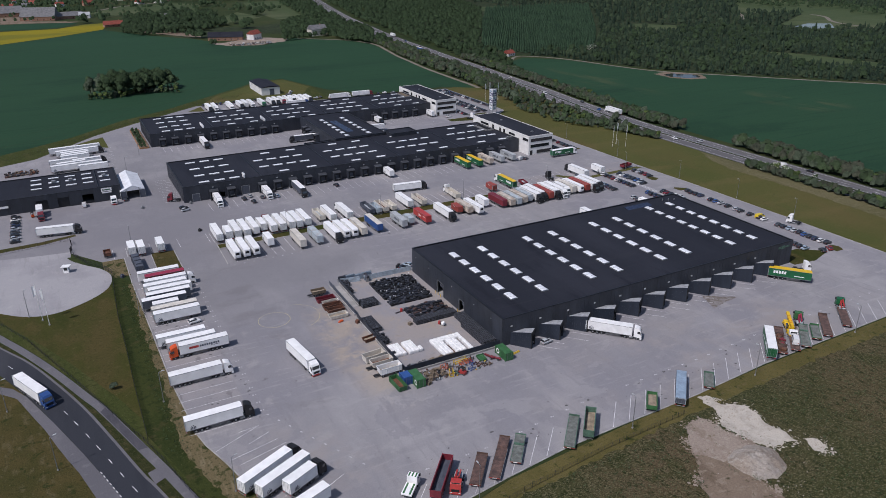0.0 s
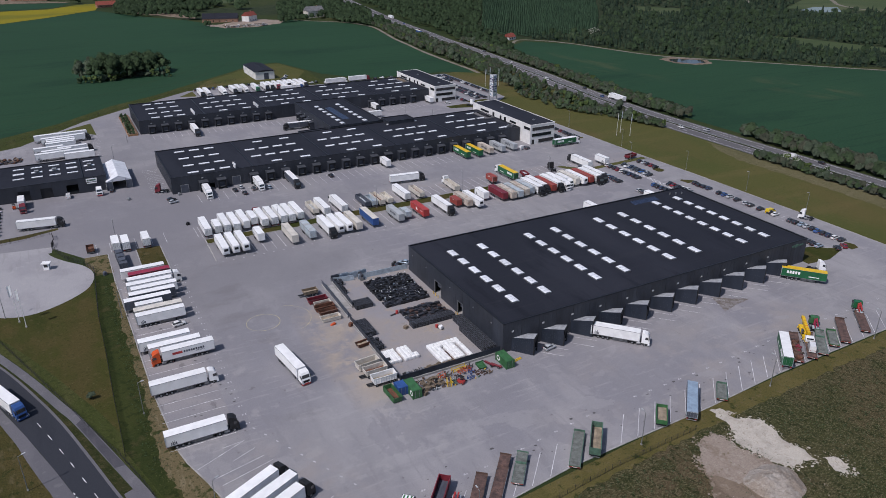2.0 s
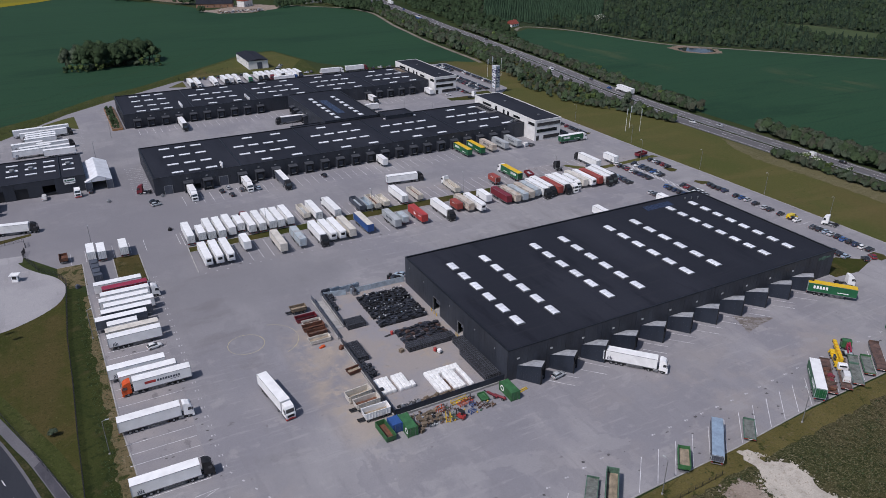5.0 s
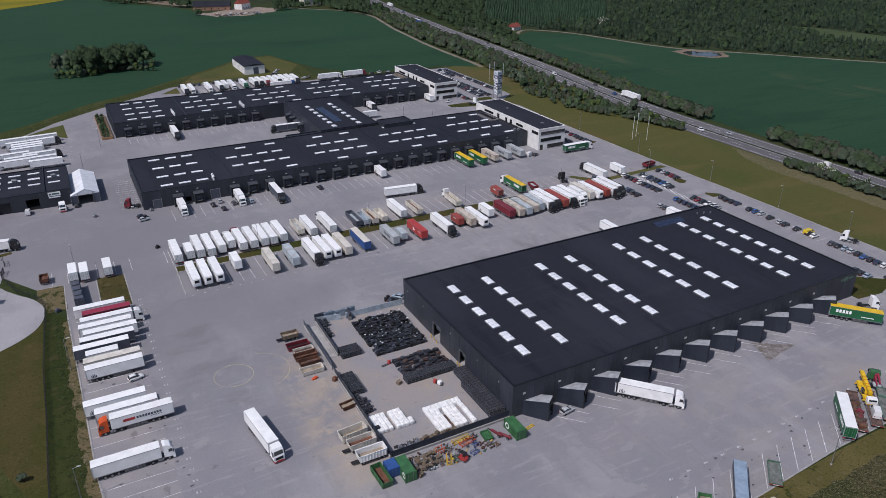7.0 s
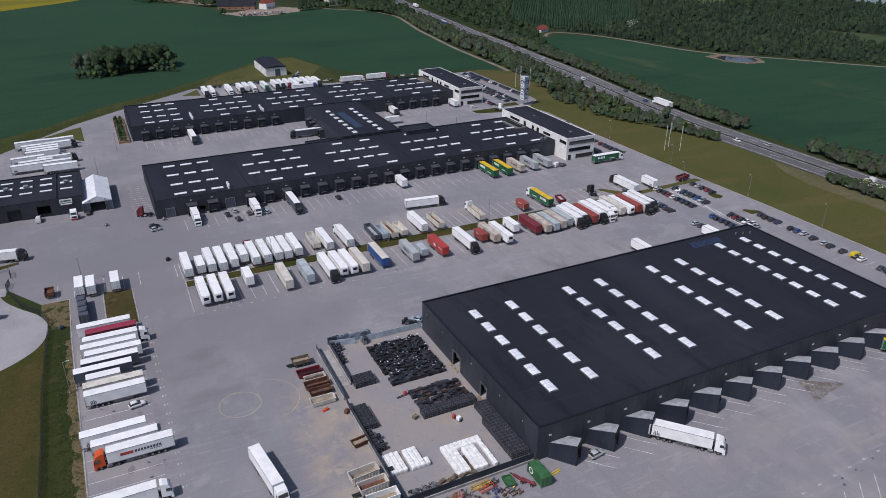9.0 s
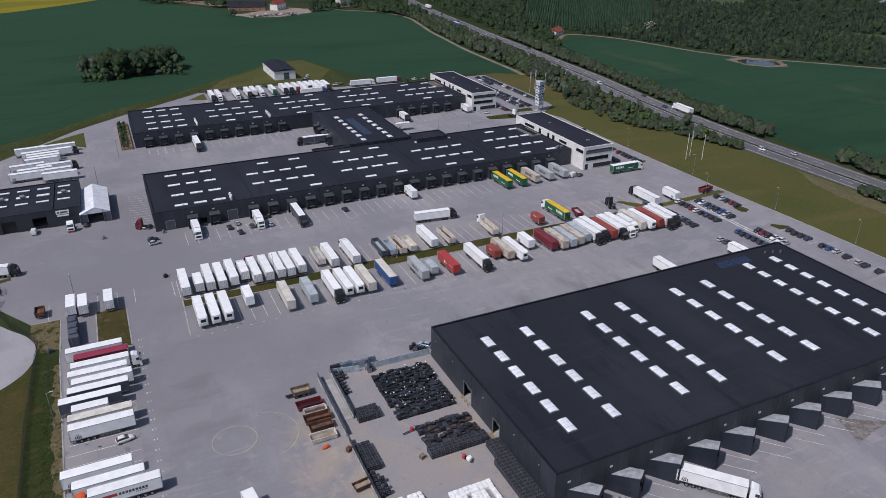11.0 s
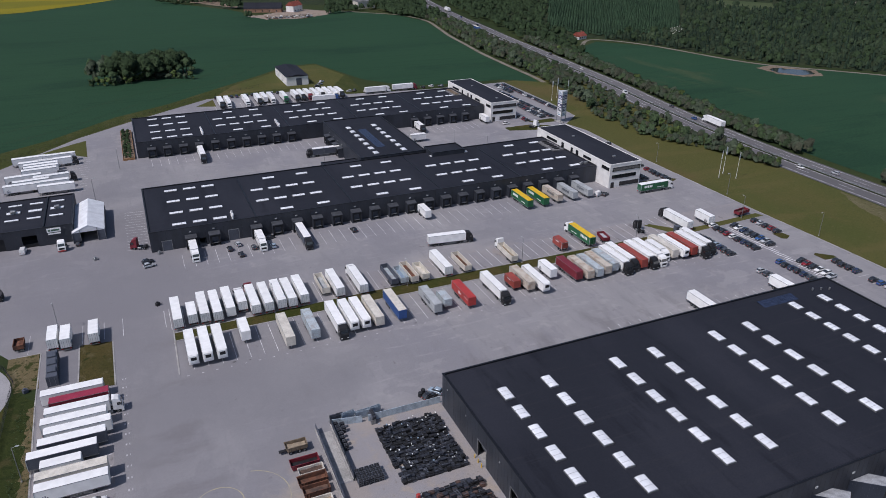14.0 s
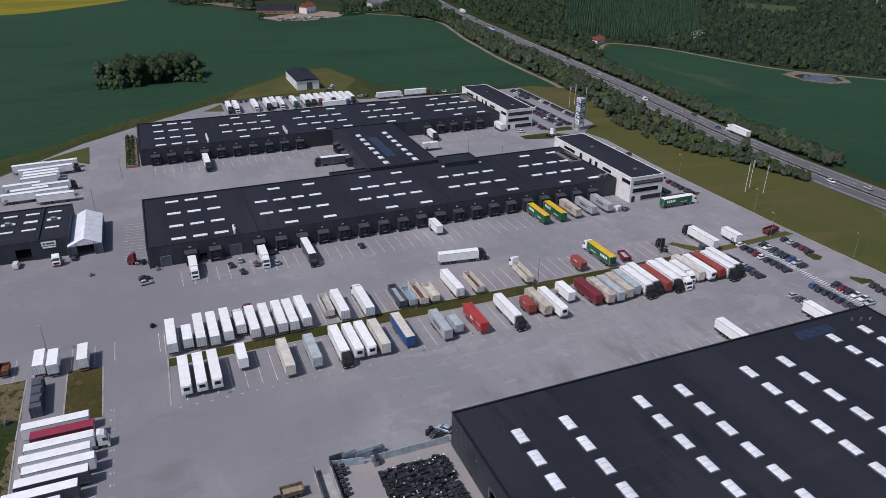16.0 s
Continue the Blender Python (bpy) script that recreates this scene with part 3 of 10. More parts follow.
def part(name, shape, mats, parent, label="", solid=True):
    ob = new(name, shape.mesh(name, mats, solid) if isinstance(shape, Shape) else shape)
    ob.parent = parent
    return tagged(ob, label) if label else ob


def thing(name, label, category, at=None, group="", kind=""):
    ob = new(name)
    ob.matrix_basis = at if at is not None else Matrix()
    return tagged(ob, label, category, group, kind)


def lone(name, shape, mats, label, category, at=None, group="", kind="", solid=True):
    """A thing that is one mesh."""
    ob = new(name, shape.mesh(name, mats, solid))
    ob.matrix_basis = at if at is not None else Matrix()
    return tagged(ob, label, category, group, kind)


MADE = {}


def put(key, build, at, label="", group=""):
    """A thing built once for each key, and copied after that."""
    if key in MADE:
        ob = copy_thing(MADE[key], at)
    else:
        ob = MADE[key] = build()
        ob.matrix_basis = at
    return tagged(ob, label, "", group)


def sheet(name, poly, z, mat, label, category="ground", depth=0.0):
    """A flat piece of ground with the given outline."""
    s = Shape()
    if depth:
        s.prism(poly, z - depth, z)
    else:
        s.add([(x, y, z) for x, y in poly], [tuple(range(len(poly)))])
    me = s.mesh(name, mat, False)
    bm = bmesh.new()
    bm.from_mesh(me)
    bmesh.ops.triangulate(bm, faces=[f for f in bm.faces if len(f.verts) > 4])
    bmesh.ops.recalc_face_normals(bm, faces=bm.faces)
    if not depth and bm.faces and sum(f.normal.z for f in bm.faces) < 0:
        bmesh.ops.reverse_faces(bm, faces=bm.faces)
    bm.to_mesh(me)
    bm.free()
    return tagged(new(name, me), label, category, "", "structure")


def smooth(pts, n=6):
    """A curve through the points."""
    out = []
    for i in range(len(pts) - 1):
        p0, p1, p2, p3 = (Vector(pts[min(max(j, 0), len(pts) - 1)]) for j in (i - 1, i, i + 1, i + 2))
        for k in range(n):
            t = k / n
            out.append(0.5 * (2 * p1 + (p2 - p0) * t + (2 * p0 - 5 * p1 + 4 * p2 - p3) * t * t + (3 * p1 - p0 - 3 * p2 + p3) * t ** 3))
    return out + [Vector(pts[-1])]


def offset(line, d):
    """The line shifted to its right by d."""
    out = []
    for i, p in enumerate(line):
        t = (line[min(i + 1, len(line) - 1)] - line[max(i - 1, 0)]).normalized()
        out.append(Vector((p.x + t.y * d, p.y - t.x * d)))
    return out


def ragged(poly, step=1.2, amp=0.6, seed=0.0, closed=True):
    """The outline broken into short pieces that wander in and out."""
    out = []
    for (ax, ay), (bx, by) in zip(poly, poly[1:] + (poly[:1] if closed else [])):
        n = max(1, int(math.hypot(bx - ax, by - ay) / step))
        for k in range(n):
            x, y = ax + (bx - ax) * k / n, ay + (by - ay) * k / n
            out.append((x + amp * (noise.noise((x * 0.45, y * 0.45, seed)) + 0.6 * noise.noise((x * 1.7, y * 1.7, seed + 5))), y + amp * (noise.noise((x * 0.45, y * 0.45, seed + 9)) + 0.6 * noise.noise((x * 1.7, y * 1.7, seed + 14)))))
    return out


def ribbon(a, b, z):
    s, n = Shape(), len(a)
    return s.add([(p.x, p.y, z) for p in a] + [(p.x, p.y, z) for p in b], [(i, i + 1, n + i + 1, n + i) for i in range(n - 1)])


def stripe(s, a, b, w, z):
    """A painted line from a to b."""
    a, b = Vector(a), Vector(b)
    t = (b - a).normalized() * w / 2
    q = Vector((t.y, -t.x))
    return s.add([(*(a + q), z), (*(b + q), z), (*(b - q), z), (*(a - q), z)], [(0, 1, 2, 3)])


def bar(s, a, b, w, z0, z1, m=0):
    """An upright wall or kerb from a to b."""
    a, b = Vector(a), Vector(b)
    t = (b - a).normalized() * w / 2
    q = Vector((t.y, -t.x))
    return s.prism([tuple(a + q), tuple(b + q), tuple(b - q), tuple(a - q)], z0, z1, m)


# ---- ground, roads and yards ----
sheet("ground", [(-2500, -700), (2600, -700), (2600, 3600), (-2500, 3600)], 0.0, M_GRASS, "wide grassy ground round the depot")
HWY = smooth([(226, -400), (223, -100), (222, 60), (221.6, 115), (221.2, 160), (222, 195), (225.5, 240), (231, 285), (236, 320), (241, 375), (248, 445), (253, 510), (260, 570), (268, 650), (287, 780), (325, 1000), (393, 1312), (470, 1650), (560, 2000)])
field_w = [(-160, 288), (-118, 315), (-96, 331), (-66, 363), (-36, 383), (-8, 409), (28, 441), (50, 464), (73, 466), (90, 402), (112, 372), (150, 366), (176, 366), (197, 350), (199, 365), (201, 411), (204, 457), (209, 497), (214, 541), (223, 590), (229, 634), (219, 680), (194, 707), (165, 745), (120, 690), (90, 700), (60, 790), (20, 850), (-30, 955), (-86, 895), (-147, 844), (-330, 800), (-330, 240)]
sheet("field_of_wheat", field_w, 0.06, M_WHEAT, "dark green field of young wheat", "field")
sheet("rapeseed_field", [(-330, 800), (-147, 846), (-86, 897), (-28, 958), (-14, 1050), (-45, 1041), (-83, 997), (-150, 997), (-330, 985)], 0.08, M_RAPE, "yellow flowering rapeseed field", "field")
sheet("field_of_wheat", [(p.x, p.y) for p in offset(HWY, 17) if -60 < p.y < 440] + [(300, 452), (322, 466), (350, 432), (375, 341), (421, 287), (496, 199), (640, 60), (560, -60)],
      0.06, M_WHEAT, "dark green wheat field beyond the motorway", "field")
sheet("meadow", [(583, 624), (638, 659), (672, 610), (641, 575), (611, 555)], 0.08, M_MEADOW, "pale meadow among the woods", "meadow")
sheet("rough_field", [(-58, -54), (-28, -49), (-3, -47), (17, -47), (35, -46.5), (57, -45.5), (168, -44), (200, -44), (200, -320), (-58, -320)], 0.05, M_ROUGH, "rough tussocky field with dry stalks", "field")
yard = [(-70, -52), (-60, -54.5), (-40, -49.3), (-28.5, -47.6), (-11.4, -45.6), (6, -45), (31, -44.5), (59, -42.6), (115, -41.8), (163.2, -41), (163.2, 33), (162.6, 85), (161.2, 120), (160.8, 150),
        (160.3, 200), (161.8, 240), (158.5, 256), (172, 268), (174.5, 300), (174.5, 358), (120, 359), (68, 366), (64, 386), (-14, 386), (-58, 351), (-84, 328), (-117, 287), (-150, 272), (-150, 141), (-107, 136),
        (-97, 121), (-89.4, 121), (-89.4, 97), (-88.4, 60), (-87.6, 26), (-86.5, 10), (-86.2, 1.7), (-84.8, -5), (-82.1, -13.2), (-79.5, -23), (-77.6, -30), (-74, -45)]
sheet("yard", yard, 0.06, M_YARD, "wide grey asphalt freight yard with tyre marks", "yard", 0.3)
sheet("bay_strip", [(-86.0, 2), (-72.5, 2), (-72.5, 96.5), (-88.6, 96.5), (-88.0, 60), (-87.2, 26), (-86.2, 10)], 0.066, M_BAYS, "worn parking bays along the yard's edge", "parking bays")
sheet("bay_strip", [(-5, 119.3), (160, 119.3), (160, 131.5), (-5, 131.5)], 0.066, M_BAYS, "worn parking bays with brown stains", "parking bays")
sheet("compound_floor", [(-30.3, 0.7), (-0.2, 0.7), (-0.2, 60.0), (-26.3, 61.6), (-26.6, 43.2), (-30.2, 43.2)], 0.068, M_PATCH, "dusty asphalt floor of the storage compound", "yard")
plaza = [(p.x, p.y) for p in smooth([(-150, 118), (-138, 104), (-129.1, 93.1), (-121.2, 86.4), (-113.3, 84.9), (-104.9, 88.7), (-98.4, 94.6), (-95.6, 101.3), (-95.4, 108.3), (-98, 115), (-102.8, 121.2), (-107, 128), (-110, 137)])] + [(-130, 141), (-150, 141)]
sheet("plaza", plaza, 0.075, M_PLAZA, "round pale concrete turning place", "turning place", 0.3)
sheet("plaza_arm", [(-150, 116), (-127, 132), (-107, 131.5), (-106.6, 137), (-150, 143)], 0.07, M_PLAZA, "pale concrete approach to the gate", "road")
for poly, label, mat in (
        ([(-80, 121), (-72, 120), (-71.8, 98.3), (-80, 99.8)], "square plot of dry olive grass between bays", M_DRYFIELD),
        ([(-97, 121.2), (-89.8, 121.0), (-89.0, 104.2), (-94.6, 104.2), (-95.2, 109), (-97, 114)], "dry brown grass plot by the fence", M_DRY),
        ([(-56, 113.3), (55, 113.0), (118, 114.4), (118, 118.4), (55, 118.6), (2, 119), (-56, 117.4)], "long grass strip between the rows of bays", M_LAWN),
        ([(119, 115), (131, 115.6), (160, 117), (159, 120), (130, 118.6), (122, 118.8), (114, 127.5), (111.5, 127), (116, 119)], "grass verge by the car park", M_BELT),
        ([(150, 103), (154, 102), (154.4, 99), (151.5, 97.5), (149.8, 98.5)], "small grass island in the car park", M_LAWN),
        ([(149.5, 84), (151, 85), (155.4, 81), (155.2, 79.2), (150, 79.8)], "small grass island in the car park", M_LAWN),
        ([(148.6, 3.6), (152.4, 3.8), (153.5, 1), (152.2, -1.6), (148.4, -1.6)], "small grass island in the car park", M_LAWN),
        ([(124, 8.5), (137, 7.2), (146, 0.3), (134, -3.2), (124, -2.2)], "grass corner beside the warehouse", M_LAWN),
        ([(139, 162), (154, 161.5), (156.5, 163), (154, 165.2), (139, 166.2)], "grass strip before the office", M_LAWN),
        ([(124, 262), (140, 262), (150, 256), (146, 250), (124, 256)], "lawn between the offices", M_LAWN),
        ([(142, 268), (157, 268.6), (158, 262), (144, 263)], "lawn round the sign tower", M_LAWN),
        ([(-101, 306), (-86.5, 318), (-80.4, 322), (-79.5, 294), (-86, 300)], "grass corner beside the back road", M_BELT),
        ([(-22, 370), (-11, 383), (-11.2, 366)], "grass corner beside the truck bays", M_BELT),
        ([(-150, 151), (-116, 153.4), (-104.2, 156), (-104, 154), (-116, 150), (-150, 147)], "grass verge inside the gate", M_LAWN),
        ([(66, 352), (79, 352), (79, 358), (66, 358)], "grass strip by the truck bays", M_LAWN)):
    sheet("grass_plot", poly, 0.09, mat, label, "grass plot", 0.1)
DRY_IN = [(-88.3, 97), (-88.3, 60), (-87.5, 26), (-86.4, 10), (-86.1, 1.7), (-84.7, -5), (-82, -13.2), (-79.4, -23), (-77.5, -30), (-74, -45), (-70, -60)]
sheet("verge", DRY_IN + ragged([(-74, -64), (-80, -42), (-84.2, -25.5), (-88.1, -12.2), (-90.1, -2), (-90, 10), (-89.9, 26), (-90.4, 60), (-90.8, 97)], 0.9, 1.0, 0.0, False), 0.045, M_DRY, "dry weedy verge along the bays", "verge")
sheet("ditch", [(-88.3, 97), (-87.5, 26), (-86.1, 1.7), (-79.4, -23), (-70, -60), (-76, -70), (-84.5, -40), (-92, -10), (-96.5, 6), (-96.6, 30), (-96.3, 60), (-95.9, 100), (-94, 104.5)], 0.038, M_DITCH, "lush dark green grass in the ditch", "verge")
sheet("verge", [(-58, -55), (-28, -48.2), (6, -45.5), (59, -43.2), (168, -41.6), *ragged([(168, -47), (59, -48.6), (6, -51.2), (-28, -54), (-58, -66)], 1.5, 1.2, 0.0, False)], 0.056, M_VERGE, "dry grass verge with a wire fence", "verge")
sheet("verge", [(-170, 272), (-150, 272), (-117, 287), (-84, 328), (-58, 351), (-14, 386), (64, 386), (68, 366), (80, 366), (84, 420), (73, 468), (50, 466), (28, 443), (-8, 411), (-36, 385), (-66, 365), (-96, 333), (-118, 317), (-170, 292)], 0.05, M_FRESH, "rough grass verge between the depot and the wheat", "verge")
sheet("lawn", [(-8, 391), (28, 396), (66, 390), (82, 420), (73, 462), (52, 460), (28, 436), (6, 416)], 0.056, M_BELT, "mown lawn round the white shed", "lawn")
sheet("grass_belt", [(163.4, -41), (163.4, 33), (162.8, 85), (161.4, 120), (161.0, 150), (160.5, 200), (162.0, 240), (158.7, 256), (172.3, 268), (174.8, 300), (174.8, 358), (230, 372), (221, 290), (214, 230), (210.6, 180), (210.8, 60), (212, -41)], 0.035, M_BELT, "broad mown grass belt beside the motorway", "grass belt")
sheet("dry_belt", ragged([(209.6, 124), (210.8, 96), (210.9, 60), (211.4, 38), (212.2, 0), (212.8, -41), (197, -41), (198, 10), (198.8, 28), (199.4, 43), (199.5, 58), (198.8, 74), (198.4, 92), (202, 110)], 2, 1.6), 0.045, M_TALLDRY, "strip of pale dry tall grass", "grass belt")
sheet("gravel_spill", ragged([(30.5, -45.4), (33.8, -45.6), (33.6, -47.9), (33.2, -49.8), (35.2, -51.6), (39.0, -53.9), (38.3, -57.6), (36.9, -61.2), (37.6, -63.6), (38.3, -65.8), (37.8, -69.6), (35.3, -68.2), (31.3, -69.0), (29.2, -66.1), (27.7, -61.7), (26.5, -56.9), (29.4, -53.4), (30.6, -50.5), (30.3, -47.6)], 0.6, 0.9), 0.10, M_GRAVEL, "spilled pale gravel on the rough field", "gravel")
sheet("gravel_spill", ragged([(40.4, -69.8), (42.4, -70.4), (42.6, -72.4), (41.6, -74.6), (39.5, -74.7), (38.2, -73.5)], 0.6, 0.7), 0.10, M_GRAVEL, "small patch of pale gravel", "gravel")
sheet("bare_soil", ragged([(18.9, -53.0), (24.4, -52.2), (25.7, -55.2), (26.5, -59.3), (29.0, -63.8), (28.7, -67), (21.9, -68), (18.9, -69), (16.5, -65), (12.8, -61.5), (15.2, -57.0)], 0.6, 1.0), 0.074, M_PINKSOIL, "pale pinkish bare soil beside the gravel", "soil")
sheet("bare_soil", ragged([(13.6, -59.8), (18.0, -63.3), (18.4, -68.2), (19.2, -73.3), (19.6, -78.1), (20, -90), (2, -86), (5.2, -74.7), (6.6, -68.4), (10.6, -65.2)], 0.7, 1.1), 0.07, M_BARE, "bare brown soil track", "soil")
mound, MN = Shape(), 40
for i in range(15):
    for j in range(MN):
        a, r = j * math.tau / MN, i / 14
        x, y = 23.8 + r * (6.2 + 0.6 * math.sin(3 * a)) * math.cos(a), -70.2 + r * (5.9 + 0.5 * math.cos(2 * a)) * math.sin(a)
        e = 0.9 * r * r
        x, y = x + e * noise.noise((x * 0.5, y * 0.5, 1)) + 0.5 * e * noise.noise((x * 1.8, y * 1.8, 3)), y + e * noise.noise((x * 0.5, y * 0.5, 7)) + 0.5 * e * noise.noise((x * 1.8, y * 1.8, 9))
        mound.v.append((x, y, 0.05 + max(0.0, 1.9 * (1 - r * r) ** 1.1 + (0.5 * noise.noise((x * 0.4, y * 0.4, 2)) + 0.25 * noise.noise((x * 1.3, y * 1.3, 4))) * (1 - r ** 3))))
mound.f = [(i * MN + j, i * MN + (j + 1) % MN, i * MN + MN + (j + 1) % MN, i * MN + MN + j) for i in range(14) for j in range(MN)]
mound.m = [0] * len(mound.f)
lone("gravel_mound", mound, M_MOUND, "flat heap of grey gravel with weeds", "gravel heap", kind="stuff", solid=False)
stones, sr = Shape(), random.Random(31)
for k in range(330):
    cx, cy, q = sr.choice(((24, -70.6, 8.5), (34.5, -60, 8), (33, -55, 6), (41.5, -72, 3.5), (22, -58, 6), (20, -76, 8)))
    x, y, z, w = sr.gauss(cx, q * 0.55), sr.gauss(cy, q * 0.55), sr.uniform(0.06, 0.16), sr.uniform(0.07, 0.2)
    if y > -51.5:
        continue
    d2 = ((x - 24) / 6.4) ** 2 + ((y + 70.6) / 6.8) ** 2
    h = 0.05 + (1.75 * (1 - d2) ** 1.1 if d2 < 1 else 0)
    stones._join(Shape().rod((0, 0, -0.1), (0.02, 0.03, z), w, 5, 0, w * 0.45), pose(x, y, h, sr.uniform(-20, 20), sr.uniform(-20, 20), sr.uniform(0, 90)))
lone("scattered_stones", stones, M_MOUND, "loose stones scattered round the gravel", "stones", kind="stuff", solid=False)

SPILL = [(30.5, -46.4), (33.6, -47.9), (35.2, -51.6), (39.0, -53.9), (38.3, -57.6), (36.9, -61.2), (38.3, -65.8), (37.8, -69.6), (35.3, -68.2), (31.3, -69.0), (29.2, -66.1), (27.7, -61.7), (26.5, -56.9), (29.4, -53.4), (40.4, -69.8), (42.6, -72.4), (41, -76), (39.5, -74.7), (36, -49.5)]
SOIL = [(18.9, -53.0), (24.4, -52.2), (25.7, -55.2), (13, -61.5), (15.2, -57.0), (10.6, -65.2), (6.6, -68.4), (19.2, -73.3), (19.6, -78.1), (18.6, -66)]
cr = random.Random(52)
for places, mat, z, lab in ((SPILL, M_GRAVEL, 0.108, "crumbs of pale gravel round the spill"), (SOIL, M_PINKSOIL, 0.083, "crumbs of bare soil round the track")):
    crumbs = Shape()
    for k in range(420):
        i = cr.randrange(len(places))
        (ax, ay), (bx, by) = places[i], places[(i + 1) % len(places)]
        u = cr.random() if math.hypot(bx - ax, by - ay) < 7 else 0.0
        x, y, r, n = ax + (bx - ax) * u + cr.gauss(0, 0.75), ay + (by - ay) * u + cr.gauss(0, 0.75), cr.choice((0.08, 0.1, 0.14, 0.2, 0.38)), 6
        if y < -47.2:
            crumbs.add([(x, y, z + 0.05)] + [(x + r * cr.uniform(0.5, 1.3) * math.cos(j * math.tau / n), y + r * cr.uniform(0.5, 1.3) * math.sin(j * math.tau / n), z - 0.03) for j in range(n)], [(0, 1 + j, 1 + (j + 1) % n) for j in range(n)])
    lone("gravel_crumbs" if mat is M_GRAVEL else "soil_crumbs", crumbs, mat, lab, "stones", kind="stuff", solid=False)

# the public road with its cycle path
road_r = smooth([(-175, 150), (-150, 107), (-128.6, 68.4), (-121.4, 55.5), (-114.8, 39.9), (-108.9, 23.8), (-103.9, 7.2), (-99.5, -8.1), (-96.2, -17.9), (-86, -52), (-72, -110)])
road_l = smooth([(-184, 145), (-158, 101), (-135.5, 64), (-128.2, 52.1), (-121.8, 37.5), (-116, 22), (-110.3, 5.5), (-105.4, -9.8), (-102.2, -20.5), (-92, -54), (-78, -112)])
tagged(new("road", ribbon(road_r, road_l, 0.06).mesh("road", M_ROAD, False)), "dark asphalt road with white dashes", "road", "", "structure")
sheet("road_shoulder", [(-125.1, 43.4), (-121.8, 37.5), (-116, 22), (-110.3, 5.5), (-105.4, -9.8), (-102.2, -20.5), (-92, -54), (-78, -112), (-83, -112), (-97, -55), (-106, -22), (-108.9, -11.4), (-111.6, -1.1), (-113.6, 4.9), (-115.7, 11.7), (-117.9, 19.6), (-120.3, 26.5), (-124, 37.6), (-128, 42.3), (-142, 56), (-160, 76), (-158, 79), (-140, 59), (-128, 45.9)], 0.052, M_PATH, "pale side lane joining the road", "road shoulder")
sheet("path_patch", [(-104.3, 22.7), (-96.9, 0.9), (-99.0, 0.9), (-105.5, 21.2)], 0.075, M_ROADWORN, "darker relaid stretch of the cycle path", "path")
sheet("path_link", [(-98.2, -8.4), (-96.0, -7.6), (-94.6, -11.6), (-97.2, -13.0)], 0.058, M_PATH, "short asphalt link from road to path", "path")
tagged(new("road_edge", ribbon(offset(road_r, -0.6), road_r, 0.064).mesh("road_edge", M_PATH, False)), "pale concrete edge of the road", "kerb", "", "structure")
path_c = smooth([(-175, 158), (-150, 116), (-128.8, 75.3), (-121.4, 60.8), (-114.6, 45.8), (-108.5, 30.8), (-104.9, 22), (-98, 0.9), (-94.6, -9.5), (-89.6, -26), (-79, -62), (-65, -112)])
tagged(new("cycle_path", ribbon(offset(path_c, 1.12), offset(path_c, -1.12), 0.07).mesh("cycle_path", M_PATH, False)), "grey asphalt cycle path beside the road", "path", "", "structure")
east = [(p.x, p.y) for p in offset(path_c, -1.3) if -78 < p.y < 118]
sheet("lawn", east + [(-77, -78), (-84.5, -40), (-92, -10), (-96.5, 6), (-96.6, 30), (-96.3, 60), (-95.9, 100), (-97, 113)], 0.033, M_LAWN, "olive mown lawn between fence and path", "lawn")
tagged(new("lawn_edge", ribbon(offset(path_c, -1.3), offset(path_c, -5.0), 0.036).mesh("lawn_edge", M_FRESH, False)), "longer fresh grass beside the path", "lawn", "", "structure")
tagged(new("road_verge", ribbon(offset(path_c, 1.3), [a + (b - a) * 0.96 for a, b in zip(offset(path_c, 1.3), [min(road_r, key=lambda q: (q - p).length) for p in path_c])], 0.047).mesh("road_verge", M_STRIP, False)), "dark grass strip between road and path", "verge", "", "structure")
far_l = offset(road_l, 0.1)
sheet("rough_field", [(p.x, p.y) for p in far_l] + [(-300, -112), (-300, 133)], 0.028, M_DRYFIELD, "dry brown rough grass beyond the road", "field")
dash = Shape()
mid = [(a + b) / 2 for a, b in zip(road_r, road_l)]
run = 0.0
for a, b in zip(mid, mid[1:]):
    n = max(1, int((b - a).length / 0.5))
    for k in range(n):
        run += (b - a).length / n
        if run % 6.6 < 2.4:
            stripe(dash, a + (b - a) * k / n, a + (b - a) * (k + 1.02) / n, 0.16, 0.068)
for k in range(9):
    a = Vector((-107.4, -3.0)) + Vector((0.29, -0.957)) * 1.7 * k
    stripe(dash, a, a + Vector((0.29, -0.957)) * 0.9, 0.2, 0.068)
tagged(new("road_marking", dash.mesh("road_marking", M_LINE, False)), "white dashed centre line", "road marking", "", "structure")

# the motorway
tagged(new("motorway", ribbon(offset(HWY, 10.4), offset(HWY, -10.4), 0.10).mesh("motorway", M_HIGHWAY, False)), "grey four-lane motorway", "road", "", "structure")
tagged(new("motorway_median", ribbon(offset(HWY, 0.9), offset(HWY, -0.9), 0.16).mesh("motorway_median", M_DITCH, False)), "grass median of the motorway", "median", "", "structure")
marks = Shape()
for d in (-8.7, -1.5, 1.5, 8.7):
    line = offset(HWY, d)
    for a, b in zip(line, line[1:]):
        if b.y < 1500:
            stripe(marks, a, b, 0.22, 0.115)
for d in (-5.1, 5.1):
    run = 0.0
    line = offset(HWY, d)
    for a, b in zip(line, line[1:]):
        n = max(1, int((b - a).length / 5))
        for k in range(n):
            if (k + int(run)) % 3 == 0 and b.y < 1200:
                stripe(marks, a + (b - a) * k / n, a + (b - a) * (k + 1) / n, 0.18, 0.115)
        run += n
